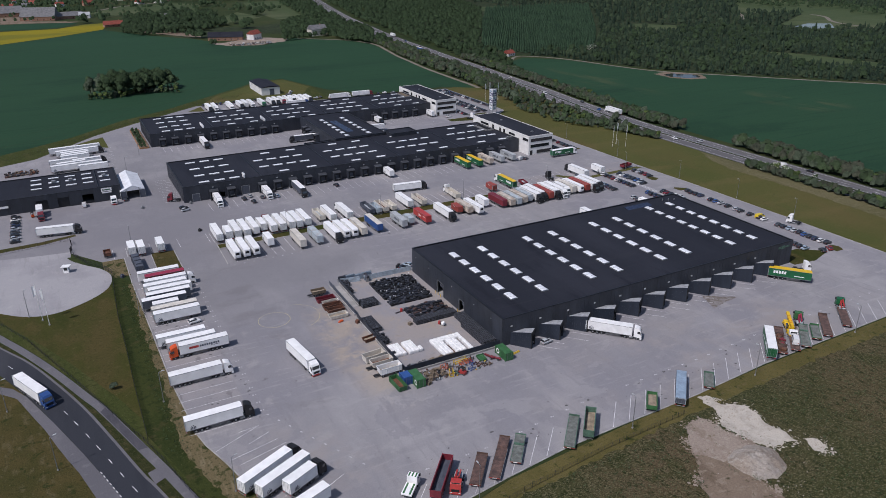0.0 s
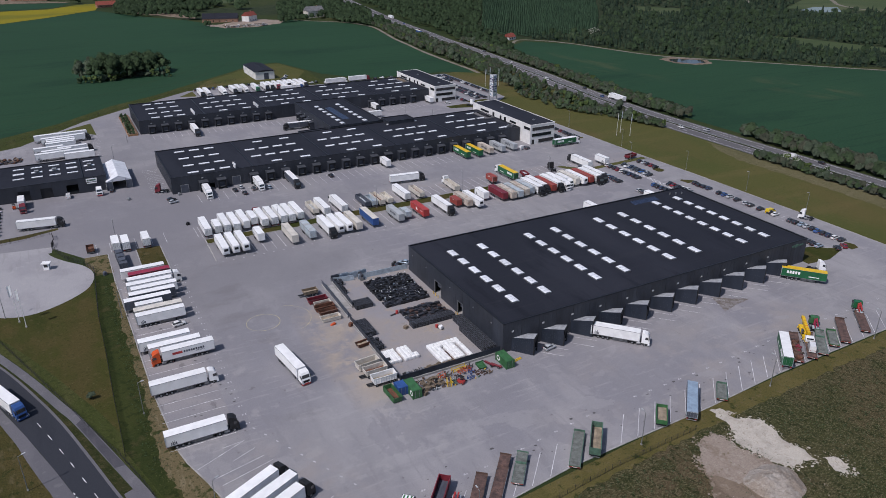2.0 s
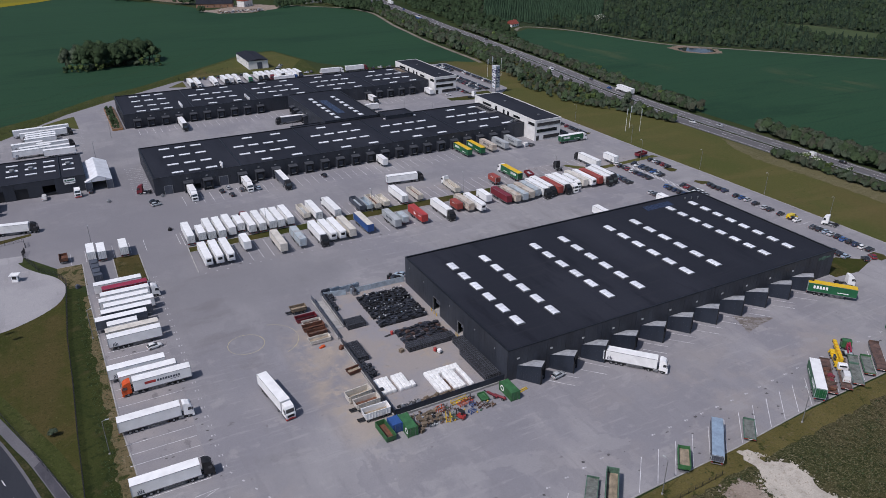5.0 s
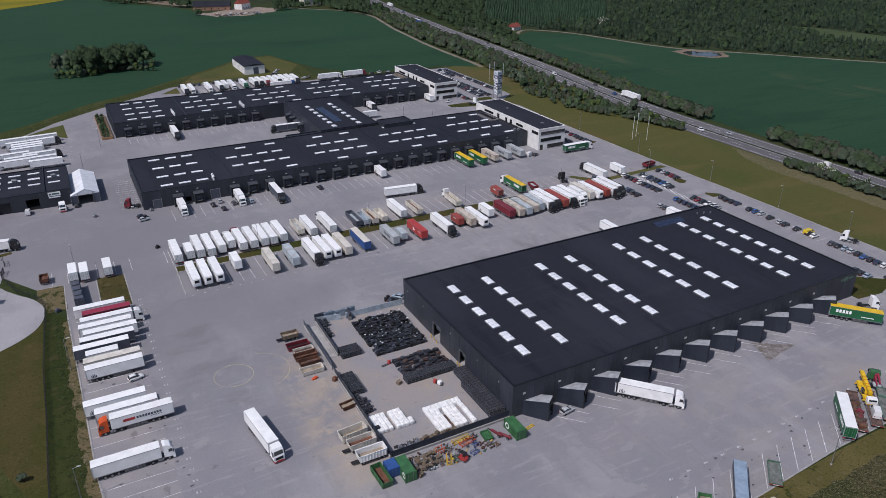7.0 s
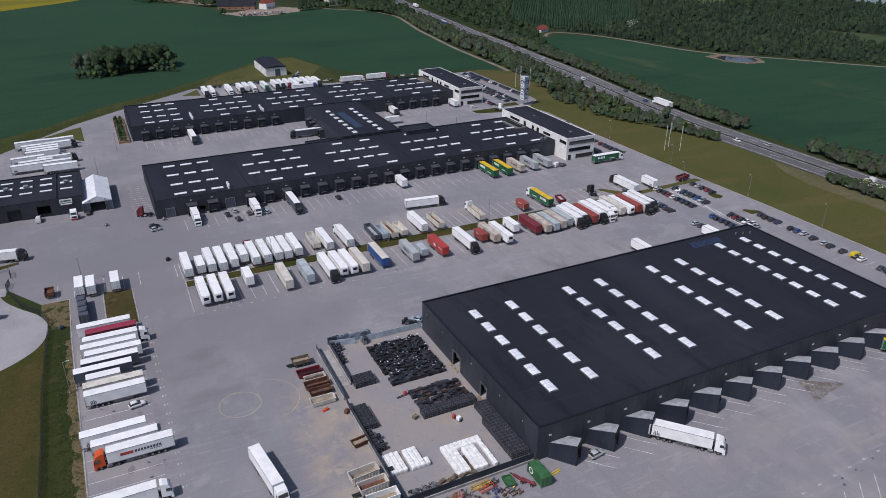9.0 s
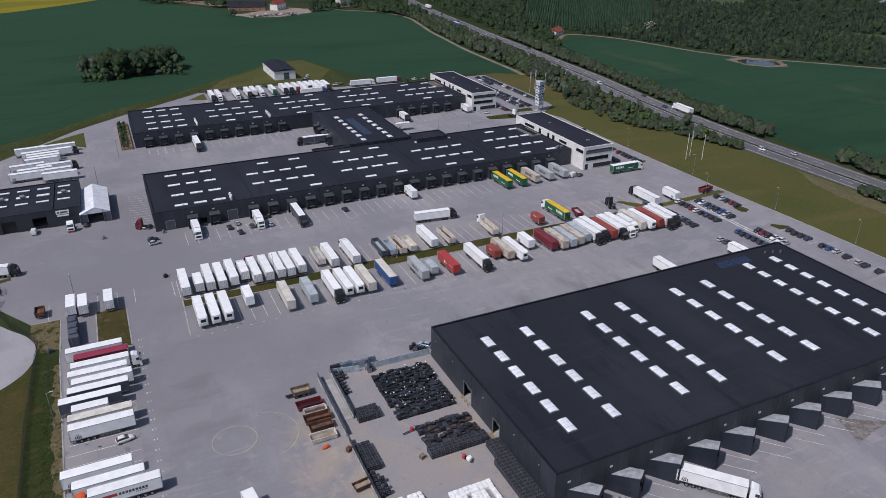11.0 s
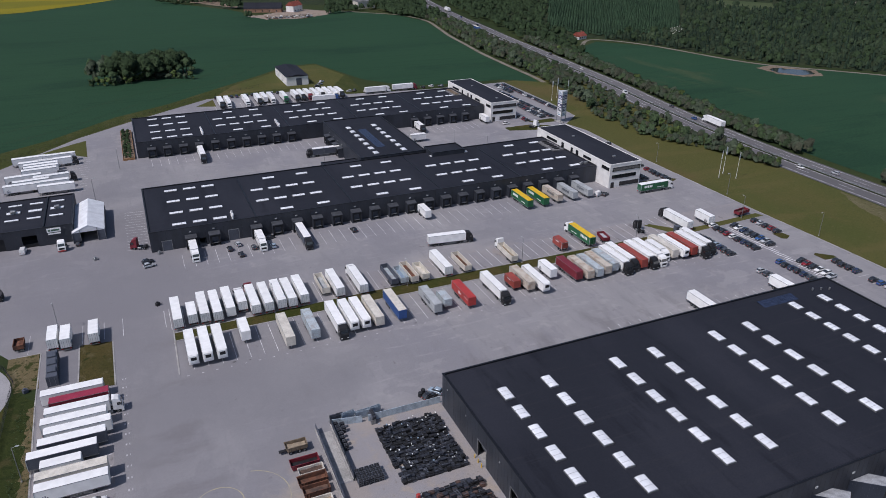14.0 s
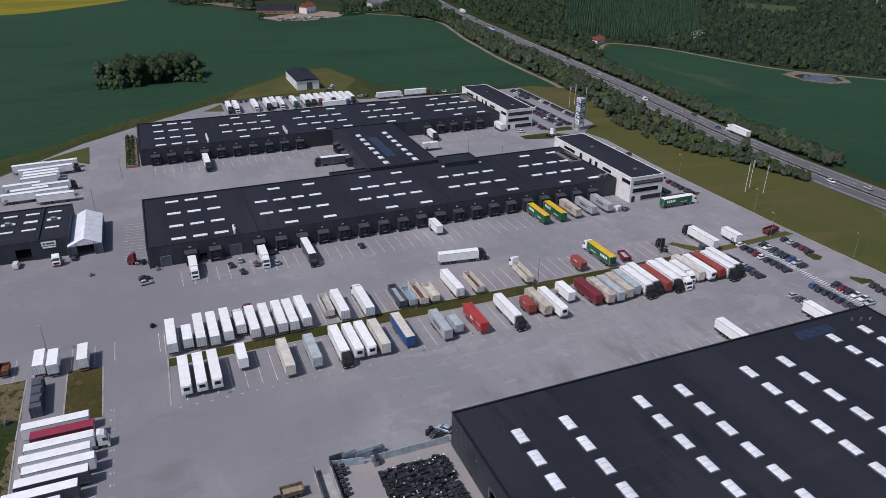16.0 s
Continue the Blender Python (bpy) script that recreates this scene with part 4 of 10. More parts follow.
tagged(new("motorway_marking", marks.mesh("motorway_marking", M_LINE, False)), "white lane lines of the motorway", "road marking", "", "structure")
rail = Shape()
for d in (-0.8, 0.8):
    line = [p for p in offset(HWY, d) if -60 < p.y < 900]
    for a, b in zip(line, line[1:]):
        rail.rod((a.x, a.y, 0.7), (b.x, b.y, 0.7), 0.14, 4)
        rail.rod((a.x, a.y, 0.1), (a.x, a.y, 0.7), 0.06, 4)
lone("guard_rail", rail, M_STEEL, "grey steel guard rail in the median", "guard rail", kind="structure")

# far tracks, ponds
for pts, w, label in (([(300, 455), (324, 475), (352, 437), (377, 345), (421, 288), (495, 199), (640, 45)], 1.8, "pale gravel track along the wheat"),
                      ([(900, 707), (849, 649), (758, 563)], 3.0, "sandy track through the meadow"),
                      ([(172, 735), (195, 709), (221, 681), (231, 634), (225, 590), (216, 541), (211, 497), (206, 457), (203, 411), (201, 365), (199, 347)], 1.7, "grassy track along the wheat's edge"),
                      ([(-45, 1215), (-28, 1247), (-2, 1294), (36, 1354), (120, 1425)], 3.2, "pale field road"),
                      ([(969, 622), (955, 587), (895, 526), (867, 436)], 3.0, "pale path beside the lake")):
    c = smooth(pts)
    tagged(new("farm_track", ribbon(offset(c, w), offset(c, -w), 0.13).mesh("farm_track", M_TRACK, False)), label, "track", "", "structure")
for shift in (0, 14):
    c = smooth([(-170 - shift, 306 + shift), (-122 - shift, 330 + shift), (-88 - shift, 352 + shift), (-56 - shift, 386 + shift), (-24 - shift, 412 + shift), (14 - shift, 448 + shift), (40 - shift, 490 + shift)])
    for d in (-0.9, 0.9):
        tagged(new("wheel_track", ribbon(offset(c, d + 0.25), offset(c, d - 0.25), 0.075).mesh("wheel_track", M_TRAM, False)), "thin wheel track through the wheat", "track", "", "structure")
sheet("pond_bank", ragged([(367.5, 328.6), (383, 331), (400.5, 306), (391, 290), (375.3, 293), (366.0, 307)], 2.5, 1.8), 0.10, M_BARE, "brown bank of a small pond", "bank")
sheet("pond", ragged([(371.8, 323), (382, 323), (395, 306), (390.2, 296), (376, 298), (369.7, 310.5)], 2.5, 2.0, 4.0), 0.14, M_WATER, "small dark field pond", "pond")
sheet("pond", [(783, 492), (829, 481), (875, 520), (847, 537), (800, 520)], 0.14, M_WATER, "pale pond in the meadow", "pond")
sheet("meadow", [(554, 392), (580, 356), (600, 262), (576, 248), (538, 279), (543, 330)], 0.07, M_MEADOW, "open meadow inside the woods", "meadow")
sheet("meadow", [(900, 700), (966, 634), (800, 545), (886, 447), (1124, 598), (1202, 839), (1109, 895)], 0.07, M_MEADOW, "open meadow beyond the woods", "meadow")
for poly, lab in (([(-29.6, 1224), (35.8, 1354), (118.6, 1412), (172.8, 1331), (119.5, 1102), (102, 1182), (40, 1183), (8, 1168)], "green pasture behind the farms"),
                  ([(133, 1020), (193, 1128), (209, 1027), (176, 985), (128, 957)], "pale clearing among hedges"),
                  ([(252, 1331), (360, 1351), (349, 1226), (317, 1079), (276, 912), (270, 991), (216, 972), (218, 1113)], "green field beside the motorway"),
                  ([(523, 994), (657, 1010), (562, 933), (503, 944)], "pale field behind the plantation"),
                  ([(1220, 779), (1208, 652), (1086, 574), (1007, 645), (1068, 735)], "far green field on the rise")):
    sheet("meadow", poly, 0.075, M_MEADOW, lab, "meadow")
sheet("field_of_wheat", [(-152, 1094), (-110, 1096), (-51, 1071), (-75, 1016), (-110, 1004), (-152, 1010)], 0.085, M_WHEAT, "narrow green field before the farm", "field")
sheet("farm_yard", ragged([(-155, 1221), (-124, 1224), (-109, 1134), (-50, 1092), (-62, 1080), (-110, 1098), (-153, 1102)], 5, 3), 0.088, M_BARE, "brownish gravel yard of the large farm", "yard")
sheet("ploughed_plot", [(5, 905), (70, 800), (78, 835), (20, 925)], 0.09, M_BARE, "bare brown plot beside the farm", "field")
sheet("farm_yard", ragged([(70, 730), (84, 702), (112, 694), (150, 712), (160, 740), (140, 760), (120, 772), (100, 745)], 4, 4), 0.10, M_PINKSOIL, "pale gravel yard of the farm", "yard")
sheet("forest_floor", ragged([(-6, 1010), (6, 920), (60, 792), (150, 806), (196, 760), (252, 900), (230, 935), (150, 885), (60, 965), (40, 1045)], 8, 6), 0.085, M_FOREST, "dark ground under the farm's trees", "forest floor")

# painted bays
bays, worn = Shape(), Shape()
for k in range(50):
    x = -56.4 + 3.6 * k
    if x < 121 and not (56 < x < 60):
        stripe(bays, (x, 97.5), (x, 112.5), 0.13, 0.078)
        stripe(worn, (x + 1.5, 95.2), (x + 2.1, 95.2), 0.3, 0.078)
    if x < 158:
        stripe(bays, (x, 119.6), (x, 132), 0.13, 0.078)
for k in range(47):
    x = -49.2 + 3.66 * k
    if x < 113:
        stripe(bays, (x, 168.5), (x, 157.5), 0.12, 0.078)
    if x < 28 or 66 < x < 117:
        stripe(bays, (x - 3, 277.5), (x - 3, 268), 0.12, 0.078)
for k in range(27):
    y = 0.6 + 3.75 * k
    stripe(bays, (-87.5, y), (-72.8, y), 0.13, 0.078)
    stripe(worn, (-69.9, y + 1.7), (-69.9, y + 2.3), 0.34, 0.078)
    stripe(worn, (-69.2, y + 1.7), (-69.2, y + 2.3), 0.2, 0.078)
for ax, ay, bx, by in ((-83.3, -8.2, -72.0, -3.2), (-76.9, -3.6, -72.0, -3.2), (-75.8, -9.0, -70.5, -6.8), (-80.6, -12.9, -69.4, -10.3), (-79.6, -15.6, -68.0, -12.6), (-78.6, -19.0, -67.0, -14.6), (-77.4, -32.0, -62.5, -24.6), (-74.5, -36.5, -60.0, -29.4)):
    stripe(bays, (ax, ay), (bx, by), 0.13, 0.078)
for k in range(9):
    b = Vector((-69.0 + 1.75 * k, 0.4 - 3.55 * k))
    stripe(worn, b, b + Vector((0.35, -0.6)), 0.32, 0.078)
for k in range(37):
    bx = -58 + 5.12 * k
    a = Vector((bx, float(np.interp(bx, (-40, -28.5, -11.4, 6, 31, 59, 115, 168), (-49.3, -47.6, -45.6, -45, -44.5, -42.6, -41.8, -41))) + 0.4))
    if k == 10 or k == 11:
        continue
    stripe(bays, a, a + Vector((7.6, 7.9)), 0.14, 0.078)
    stripe(worn, a + Vector((14.6, 12.0)), a + Vector((15.0, 12.4)), 0.4, 0.078)
    stripe(worn, a + Vector((15.2, 12.0)), a + Vector((15.5, 12.3)), 0.3, 0.078)
for k in range(11):
    for d in (0.0, 3.6):
        a = Vector((29.8 + 10.13 * (k - 2) + d * 0.75, -4.6 + d * 0.62))
        stripe(bays, a, a + Vector((4.6, -4.9)), 0.13, 0.078)
for k in range(19):
    stripe(bays, (57 + 3.6 * k, 60.8), (57 + 3.6 * k, 73), 0.12, 0.078)
for x, y0, y1, s in ((152, 4, 80, 1), (134.2, 67, 86, 1), (141.3, 67, 84, -1), (134.2, 94, 115, 1), (141.3, 94, 114, -1), (152.4, 102, 115, 1), (123.3, 73, 83, 1), (123.3, 94, 112, 1), (152, 162, 184, 1), (139.9, 4, 12, 1)):
    for k in range(int((y1 - y0) / 2.5) + 1):
        stripe(bays, (x - 2.4, y0 + 2.5 * k), (x + 2.4, y0 + 2.5 * k), 0.1, 0.078)
for k in range(15):
    stripe(bays, (-66, 179 + 2.55 * k), (-59, 178.5 + 2.55 * k), 0.11, 0.078)
for k in range(16):
    stripe(bays, (-91.5 + 0.12 * k, 247 + 3.1 * k), (-79.5 + 0.12 * k, 247 + 3.1 * k), 0.11, 0.078)
    stripe(bays, (-12 + 3.75 * k, 354), (-12 + 3.75 * k, 370), 0.12, 0.078)
for x in (-92.6, -88, -79.4, -73.9, -69, -57.8):
    stripe(bays, (x, 121.8), (x, 131.5), 0.12, 0.078)
for k in range(44):
    stripe(bays, (138.0, 70 + k), (140.5, 70.5 + k), 0.42, 0.079)
tagged(new("bay_marking", bays.mesh("bay_marking", M_LINE, False)), "white painted parking bay lines", "bay marking", "", "structure")
tagged(new("bay_number", worn.mesh("bay_number", M_FAINT, False)), "worn white marks before the parking bays", "bay marking", "", "structure")
spill, sr = Shape(), random.Random(17)
for k in range(150):
    q = sr.random()
    if q < 0.45:
        u = sr.uniform(0, 30)
        x, y = -58 + 5.12 * u + sr.uniform(6, 13), -45 + sr.uniform(3, 14)
    elif q < 0.7:
        x, y = sr.uniform(-86, -70), sr.uniform(0, 60)
    else:
        x, y = sr.uniform(-55, 120), sr.uniform(94, 111)
    r, n = sr.uniform(0.15, 0.55), 9
    spill.add([(x + r * sr.uniform(0.5, 1.3) * math.cos(j * math.tau / n), y + 0.7 * r * sr.uniform(0.5, 1.3) * math.sin(j * math.tau / n), 0.074) for j in range(n)], [tuple(range(n))])
tagged(new("oil_spots", spill.mesh("oil_spots", M_OIL, False)), "small dark oil spots on the asphalt", "stains", "", "stuff")
sheet("stain", ragged([(75.6, -3.6), (80.0, -7.2), (85.7, -10.3), (80.6, -10.6), (72.4, -12.2), (73.5, -9.4)], 0.6, 0.5), 0.064, M_STAIN, "dried brown run-off stain on the asphalt", "stain")
rings = Shape()
for cx, cy, rx, ry, a0, a1 in ((-53.6, 47.4, 4.9, 4.9, 0, 32), (-47.8, 46.4, 8.2, 8.4, -6, 7)):
    for k in range(a0, a1):
        p = [(cx + rx * math.cos(q * math.tau / 32), cy + ry * math.sin(q * math.tau / 32)) for q in (k, k + 1)]
        stripe(rings, *p, 0.16, 0.078)
tagged(new("ring_marking", rings.mesh("ring_marking", M_YELLOW_LINE, False)), "faded yellow painted circles on the asphalt", "road marking", "", "structure")
kerbs = Shape()
for pts in (yard[-12:] + yard[:10], yard[9:19]):
    for a, b in zip(pts, pts[1:]):
        bar(kerbs, a, b, 0.3, 0.0, 0.15)
for a, b in (((-56, 113.2), (118, 113.2)), ((-56, 117.6), (2, 119.1)), ((2, 119.1), (118, 118.6)), ((-80.1, 121), (-80.1, 99.8)), ((-71.8, 120), (-71.6, 98.3)), ((-56.6, 96.5), (-56.1, 119))):
    bar(kerbs, a, b, 0.35, 0.0, 0.17)
tagged(new("kerb", kerbs.mesh("kerb", M_KERB)), "pale concrete kerb stones", "kerb", "", "structure")


# ---- buildings ----
BOXES = {}


def panel(parent, w, h, at, name="wall_panel", mat=None, t=0.10):
    """A cladding panel of that width and height, its foot's middle at the pose."""
    key = (name, round(w, 2), round(h, 2))
    if key not in BOXES:
        s = Shape()
        s.box(-w / 2, w / 2, -t, 0.02, 0, h, 0)
        for k in range(1, max(2, int(w / 1.2))):
            x = -w / 2 + k * w / max(2, int(w / 1.2))
            s.box(x - 0.03, x + 0.03, -t - 0.025, -t + 0.01, 0.05, h - 0.05, 0)
        BOXES[key] = s.mesh(name, mat or M_CLAD)
    ob = new(name, BOXES[key])
    ob.parent = parent
    ob.matrix_basis = at
    return ob


def clad(parent, a, b, h, pitch, z=0.0):
    """Panels side by side along a wall from a to b; they face to the right of that way."""
    a, b = Vector(a), Vector(b)
    n = max(1, round((b - a).length / pitch))
    w = (b - a).length / n
    turn = math.degrees(math.atan2(b.y - a.y, b.x - a.x))
    for k in range(n):
        p = a + (b - a) * (k + 0.5) / n
        panel(parent, w - 0.07, h, pose(p.x, p.y, z, 0, 0, turn))


def skylight(parent, x, y, z, lx, ly, along="y"):
    """A barrel-vaulted rooflight on a curb."""
    key = ("dome", lx, ly, along)
    if key not in BOXES:
        s, n, L, W = Shape(), 8, max(lx, ly), min(lx, ly)
        for k in range(n + 1):
            a = math.pi * k / n
            s.v += [(-L / 2, -W / 2 * math.cos(a), 0.30 + 0.17 * math.sin(a)), (L / 2, -W / 2 * math.cos(a), 0.30 + 0.17 * math.sin(a))]
        s.f += [(2 * k, 2 * k + 1, 2 * k + 3, 2 * k + 2) for k in range(n)] + [tuple(range(0, 2 * n + 2, 2)), tuple(range(2 * n + 1, 0, -2))]
        s.m += [0] * len(s.f)
        for u in (-0.5, -0.17, 0.17, 0.5):
            for k in range(n):
                p = [(u * L, -W / 2 * 1.01 * math.cos(math.pi * q / n), 0.31 + 0.175 * math.sin(math.pi * q / n)) for q in (k, k + 1)]
                s.add([(p[0][0] - 0.035, *p[0][1:]), (p[0][0] + 0.035, *p[0][1:]), (p[1][0] + 0.035, *p[1][1:]), (p[1][0] - 0.035, *p[1][1:])], [(0, 1, 2, 3)], 1)
        if along == "y":
            s.moved(pose(0, 0, 0, 0, 0, 90))
        s.box(-lx / 2 - 0.08, lx / 2 + 0.08, -ly / 2 - 0.08, ly / 2 + 0.08, 0, 0.32, 1)
        BOXES[key] = s.mesh("skylight", [M_SKYLIGHT, M_STEEL], False)
    ob = new("skylight", BOXES[key])
    ob.parent = parent
    ob.matrix_basis = pose(x, y, z)
    return ob


def hall(name, label, x0, x1, y0, y1, h, pitch, openings=(), seams=0, sides="snwe"):
    """A flat-roofed hall: a dark shell, cladding panels, roof, parapet and roof seams. openings: (side, from, to, height)."""
    b = thing(name, label, "warehouse")
    t, sh = 0.3, Shape()
    for side, a0, a1 in (("s", x0, x1), ("n", x0, x1), ("w", y0, y1), ("e", y0, y1)):
        cuts = sorted((o[1], o[2], o[3]) for o in openings if o[0] == side)
        at = a0
        pieces = []
        for c0, c1, ch in cuts:
            pieces += [(at, c0, 0, h), (c0, c1, ch, h)]
            at = c1
        pieces.append((at, a1, 0, h))
        for p0, p1, z0, z1 in pieces:
            if side in "sn":
                y = y0 if side == "s" else y1 - t
                sh.box(p0, p1, y, y + t, z0, z1)
            else:
                x = x0 if side == "w" else x1 - t
                sh.box(x, x + t, max(p0, y0 + t), min(p1, y1 - t), z0, z1)
            turn = {"s": 0, "n": 180, "w": 270, "e": 90}[side]
            if side in sides and p1 - p0 > 0.5:
                n = max(1, round((p1 - p0) / pitch))
                for k in range(n):
                    u = p0 + (p1 - p0) * (k + 0.5) / n
                    px, py = {"s": (u, y0), "n": (u, y1), "w": (x0, u), "e": (x1, u)}[side]
                    panel(b, (p1 - p0) / n - 0.07, z1 - z0 - 0.12, pose(px, py, z0 + 0.1, 0, 0, turn))
    part("wall", sh, M_CLAD_CORE, b)
    part("roof", Shape().box(x0 + t, x1 - t, y0 + t, y1 - t, h - 0.55, h - 0.25), M_ROOF, b, "black bitumen roofing felt")
    for q in ((x0 - 0.15, x1 + 0.15, y0 - 0.15, y0 + 0.35), (x0 - 0.15, x1 + 0.15, y1 - 0.35, y1 + 0.15), (x0 - 0.15, x0 + 0.35, y0 + 0.35, y1 - 0.35), (x1 - 0.35, x1 + 0.15, y0 + 0.35, y1 - 0.35)):
        part("parapet", Shape().box(*q, h, h + 0.12, c=0.03), M_PARAPET, b)
    for k in range(seams):
        x = x0 + (x1 - x0) * (k + 1) / (seams + 1)
        part("roof_seam", Shape().box(x - 0.25, x + 0.25, y0 + 0.4, y1 - 0.4, h - 0.25, h - 0.13), M_PARAPET, b)
    part("floor_slab", Shape().box(x0 + t, x1 - t, y0 + t, y1 - t, 0.0, 0.11), M_KERB, b)
    return b


def wall_light(parent, x, y, z):
    part("wall_sign", Shape().box(x - 0.35, x + 0.35, y - 0.12, y + 0.05, z, z + 0.45, c=0.04), M_GREY, parent)


# the near warehouse
WH = hall("warehouse", "near black warehouse with rows of white rooflights", 0.0, 123.5, 0.0, 59.2, 9.0, 5.9, openings=[("w", 36.0, 40.0, 4.6), ("w", 22.3, 25.2, 4.2)])
for x in (10.1, 21.5, 40.5, 51.7, 70.9, 82.3):
    for k in range(6):
        skylight(WH, x, 11.5 + 7.05 * k, 8.75, 2.3, 4.3)
for x in (101.9, 112.9):
    for k in range(8):
        skylight(WH, x, 9.2 + 5.85 * k, 8.75, 2.2, 3.5)
for k in range(12):
    p = part("solar_panel", Shape().box(-0.48, 0.48, -1.6, 1.6, 0.0, 0.06), [M_SOLAR], WH) if k == 0 else new("solar_panel", first.data)
    first = p if k == 0 else first
    p.parent = WH
    p.matrix_basis = pose(94 + 1.05 * k, 54.4, 8.85, 6, 0, 0)
for k in range(11):
    wall_light(WH, 3.0 + 10.13 * k, -0.1, 5.9)
for y in (6, 16, 30, 46, 56):
    part("wall_lamp", Shape().box(-0.3, 0.0, y - 0.15, y + 0.15, 6.4, 6.7, c=0.04), M_STEEL, WH)
for y0, y1, h in ((36.0, 40.0, 4.6), (22.3, 25.2, 4.2)):
    d = part("rolling_door", Shape().box(0.9, 1.0, y0, y1, h * 0.5, h), M_SLATE, WH, "dark rolling door, half lowered")
    part("door_frame", Shape().box(-0.14, 0.02, y0 - 0.25, y0, 0.06, h + 0.2).box(-0.14, 0.02, y1, y1 + 0.25, 0.06, h + 0.2).box(-0.14, 0.02, y0, y1, h, h + 0.2), M_STEEL, WH)
    for k in range(3):
        part("bollard", Shape().rod((-0.9, y0 + 0.4 + k * (y1 - y0 - 0.8) / 2, 0.06), (-0.9, y0 + 0.4 + k * (y1 - y0 - 0.8) / 2, 1.1), 0.12, 8), M_YELLOW, WH)
lg = part("wall_logo", Shape().box(116, 117.2, -0.16, -0.10, 6.9, 7.7).box(117.5, 119.3, -0.16, -0.10, 6.7, 7.9).box(119.6, 121.8, -0.16, -0.10, 7.0, 7.6), M_SAGE, WH, "pale green painted company mark")
for k in range(3):
    part("roof_vent", Shape().rod((118.5 - 2.4 * k, 53.5 + 0.8 * k, 8.7), (118.5 - 2.4 * k, 53.5 + 0.8 * k, 9.5), 0.22, 8, 0, 0.28), M_STEEL, WH)


def angled_dock():
    """A dock house set askew on the warehouse wall; its roof falls towards the wall."""
    d = thing("dock_house", "navy steel dock house set askew on the warehouse wall", "dock house", group="dock houses of the near warehouse")
    poly = [(-2.3, -0.16, 4.05), (1.6, -5.0, 5.15), (4.2, -3.0, 5.15), (3.0, -0.16, 4.05)]
    for (ax, ay, az), (bx, by, bz) in ((poly[0], poly[1]), (poly[2], poly[3])):
        w = math.hypot(bx - ax, by - ay)
        p = part("side_wall", Shape().side([(-w / 2, 0.06, 0), (w / 2, 0.06, 0), (w / 2, bz - 0.02, 0), (-w / 2, az - 0.02, 0)], 0.0, 0.12), M_SHELTER, d)
        p.matrix_basis = pose((ax + bx) / 2, (ay + by) / 2, 0, 0, 0, math.degrees(math.atan2(by - ay, bx - ax)))
        rib, n = Shape(), int(w / 0.6)
        for k in range(1, n):
            x = -w / 2 + 0.6 * k
            rib.box(x - 0.03, x + 0.03, -0.03, 0.0, 0.15, az + (bz - az) * (x / w + 0.5) - 0.1)
        part("rib", rib, M_SHELTER, p)
        part("edge_trim", Shape().side([(-w / 2, az - 0.02, 0), (w / 2, bz - 0.02, 0), (w / 2, bz + 0.12, 0), (-w / 2, az + 0.12, 0)], -0.05, 0.14), M_SHELTER, p)
    part("canopy_roof", Shape().add([(x, y, z - 0.02) for x, y, z in poly] + [(x, y, z + 0.06) for x, y, z in poly], [(3, 2, 1, 0), (4, 5, 6, 7)] + [(i, (i + 1) % 4, 4 + (i + 1) % 4, 4 + i) for i in range(4)]), M_SHEET, d, "galvanised sheet roof")
    rs = Shape()
    for k in range(1, 5):          # seams from the wall outwards
        u = k / 5
        a, b = Vector(poly[0]).lerp(Vector(poly[3]), u), Vector(poly[1]).lerp(Vector(poly[2]), u)
        rs.rod(a + Vector((0, 0, 0.07)), b + Vector((0, 0, 0.07)), 0.03, 4)
    for k in range(1, 5):
        u = k / 5
        a, b = Vector(poly[0]).lerp(Vector(poly[1]), u), Vector(poly[3]).lerp(Vector(poly[2]), u)
        rs.rod(a + Vector((0, 0, 0.07)), b + Vector((0, 0, 0.07)), 0.03, 4)
    part("roof_seam", rs, M_GREY, d)
    w, h = math.hypot(2.6, 2.0), 5.1
    f = part("dock_opening", Shape().box(-w / 2, w / 2, 0.25, 0.40, 0.06, h - 0.2).box(-w / 2, -w / 2 + 0.55, -0.25, 0.25, 0.06, h - 0.25).box(w / 2 - 0.55, w / 2, -0.25, 0.25, 0.06, h - 0.25).box(-w / 2, w / 2, -0.25, 0.25, h - 1.4, h - 0.12), M_BLACK, d, "black rubber dock seal")
    f.matrix_basis = pose(2.9, -4.0, 0, 0, 0, math.degrees(math.atan2(2.0, 2.6)))
    part("leveller", Shape().box(-1.0, 1.0, -0.1, 0.25, 1.0, 1.15), M_STEEL, f)
    return d


def dock_stair():
    """A short steel stair with rails beside a dock house."""
    t = thing("steel_stair", "grey steel stair with rails beside a dock", "stair", group="stairs beside the docks")
    for k in range(5):
        part("tread", Shape().box(-0.5, 0.5, -0.28 * k - 0.3, -0.28 * k, 0.95 - 0.19 * k, 0.99 - 0.19 * k), M_STEEL, t)
    for x in (-0.52, 0.52):
        part("rail", Shape().rod((x, 0, 2.0), (x, -1.4, 1.1), 0.035, 6).rod((x, 0, 1.5), (x, -1.4, 0.6), 0.03, 6).rod((x, 0, 0), (x, 0, 2.0), 0.035, 6).rod((x, -1.4, 0), (x, -1.4, 1.1), 0.035, 6), M_STEEL, t)
    return t


for k in (1, 4, 6, 8):
    put("dock_stair", dock_stair, pose(10.3 + 10.13 * k, -0.5, 0.066, 0, 0, 42))
for k in range(11):
    put("angled_dock", angled_dock, pose(5.0 + 10.13 * k, 0, 0))


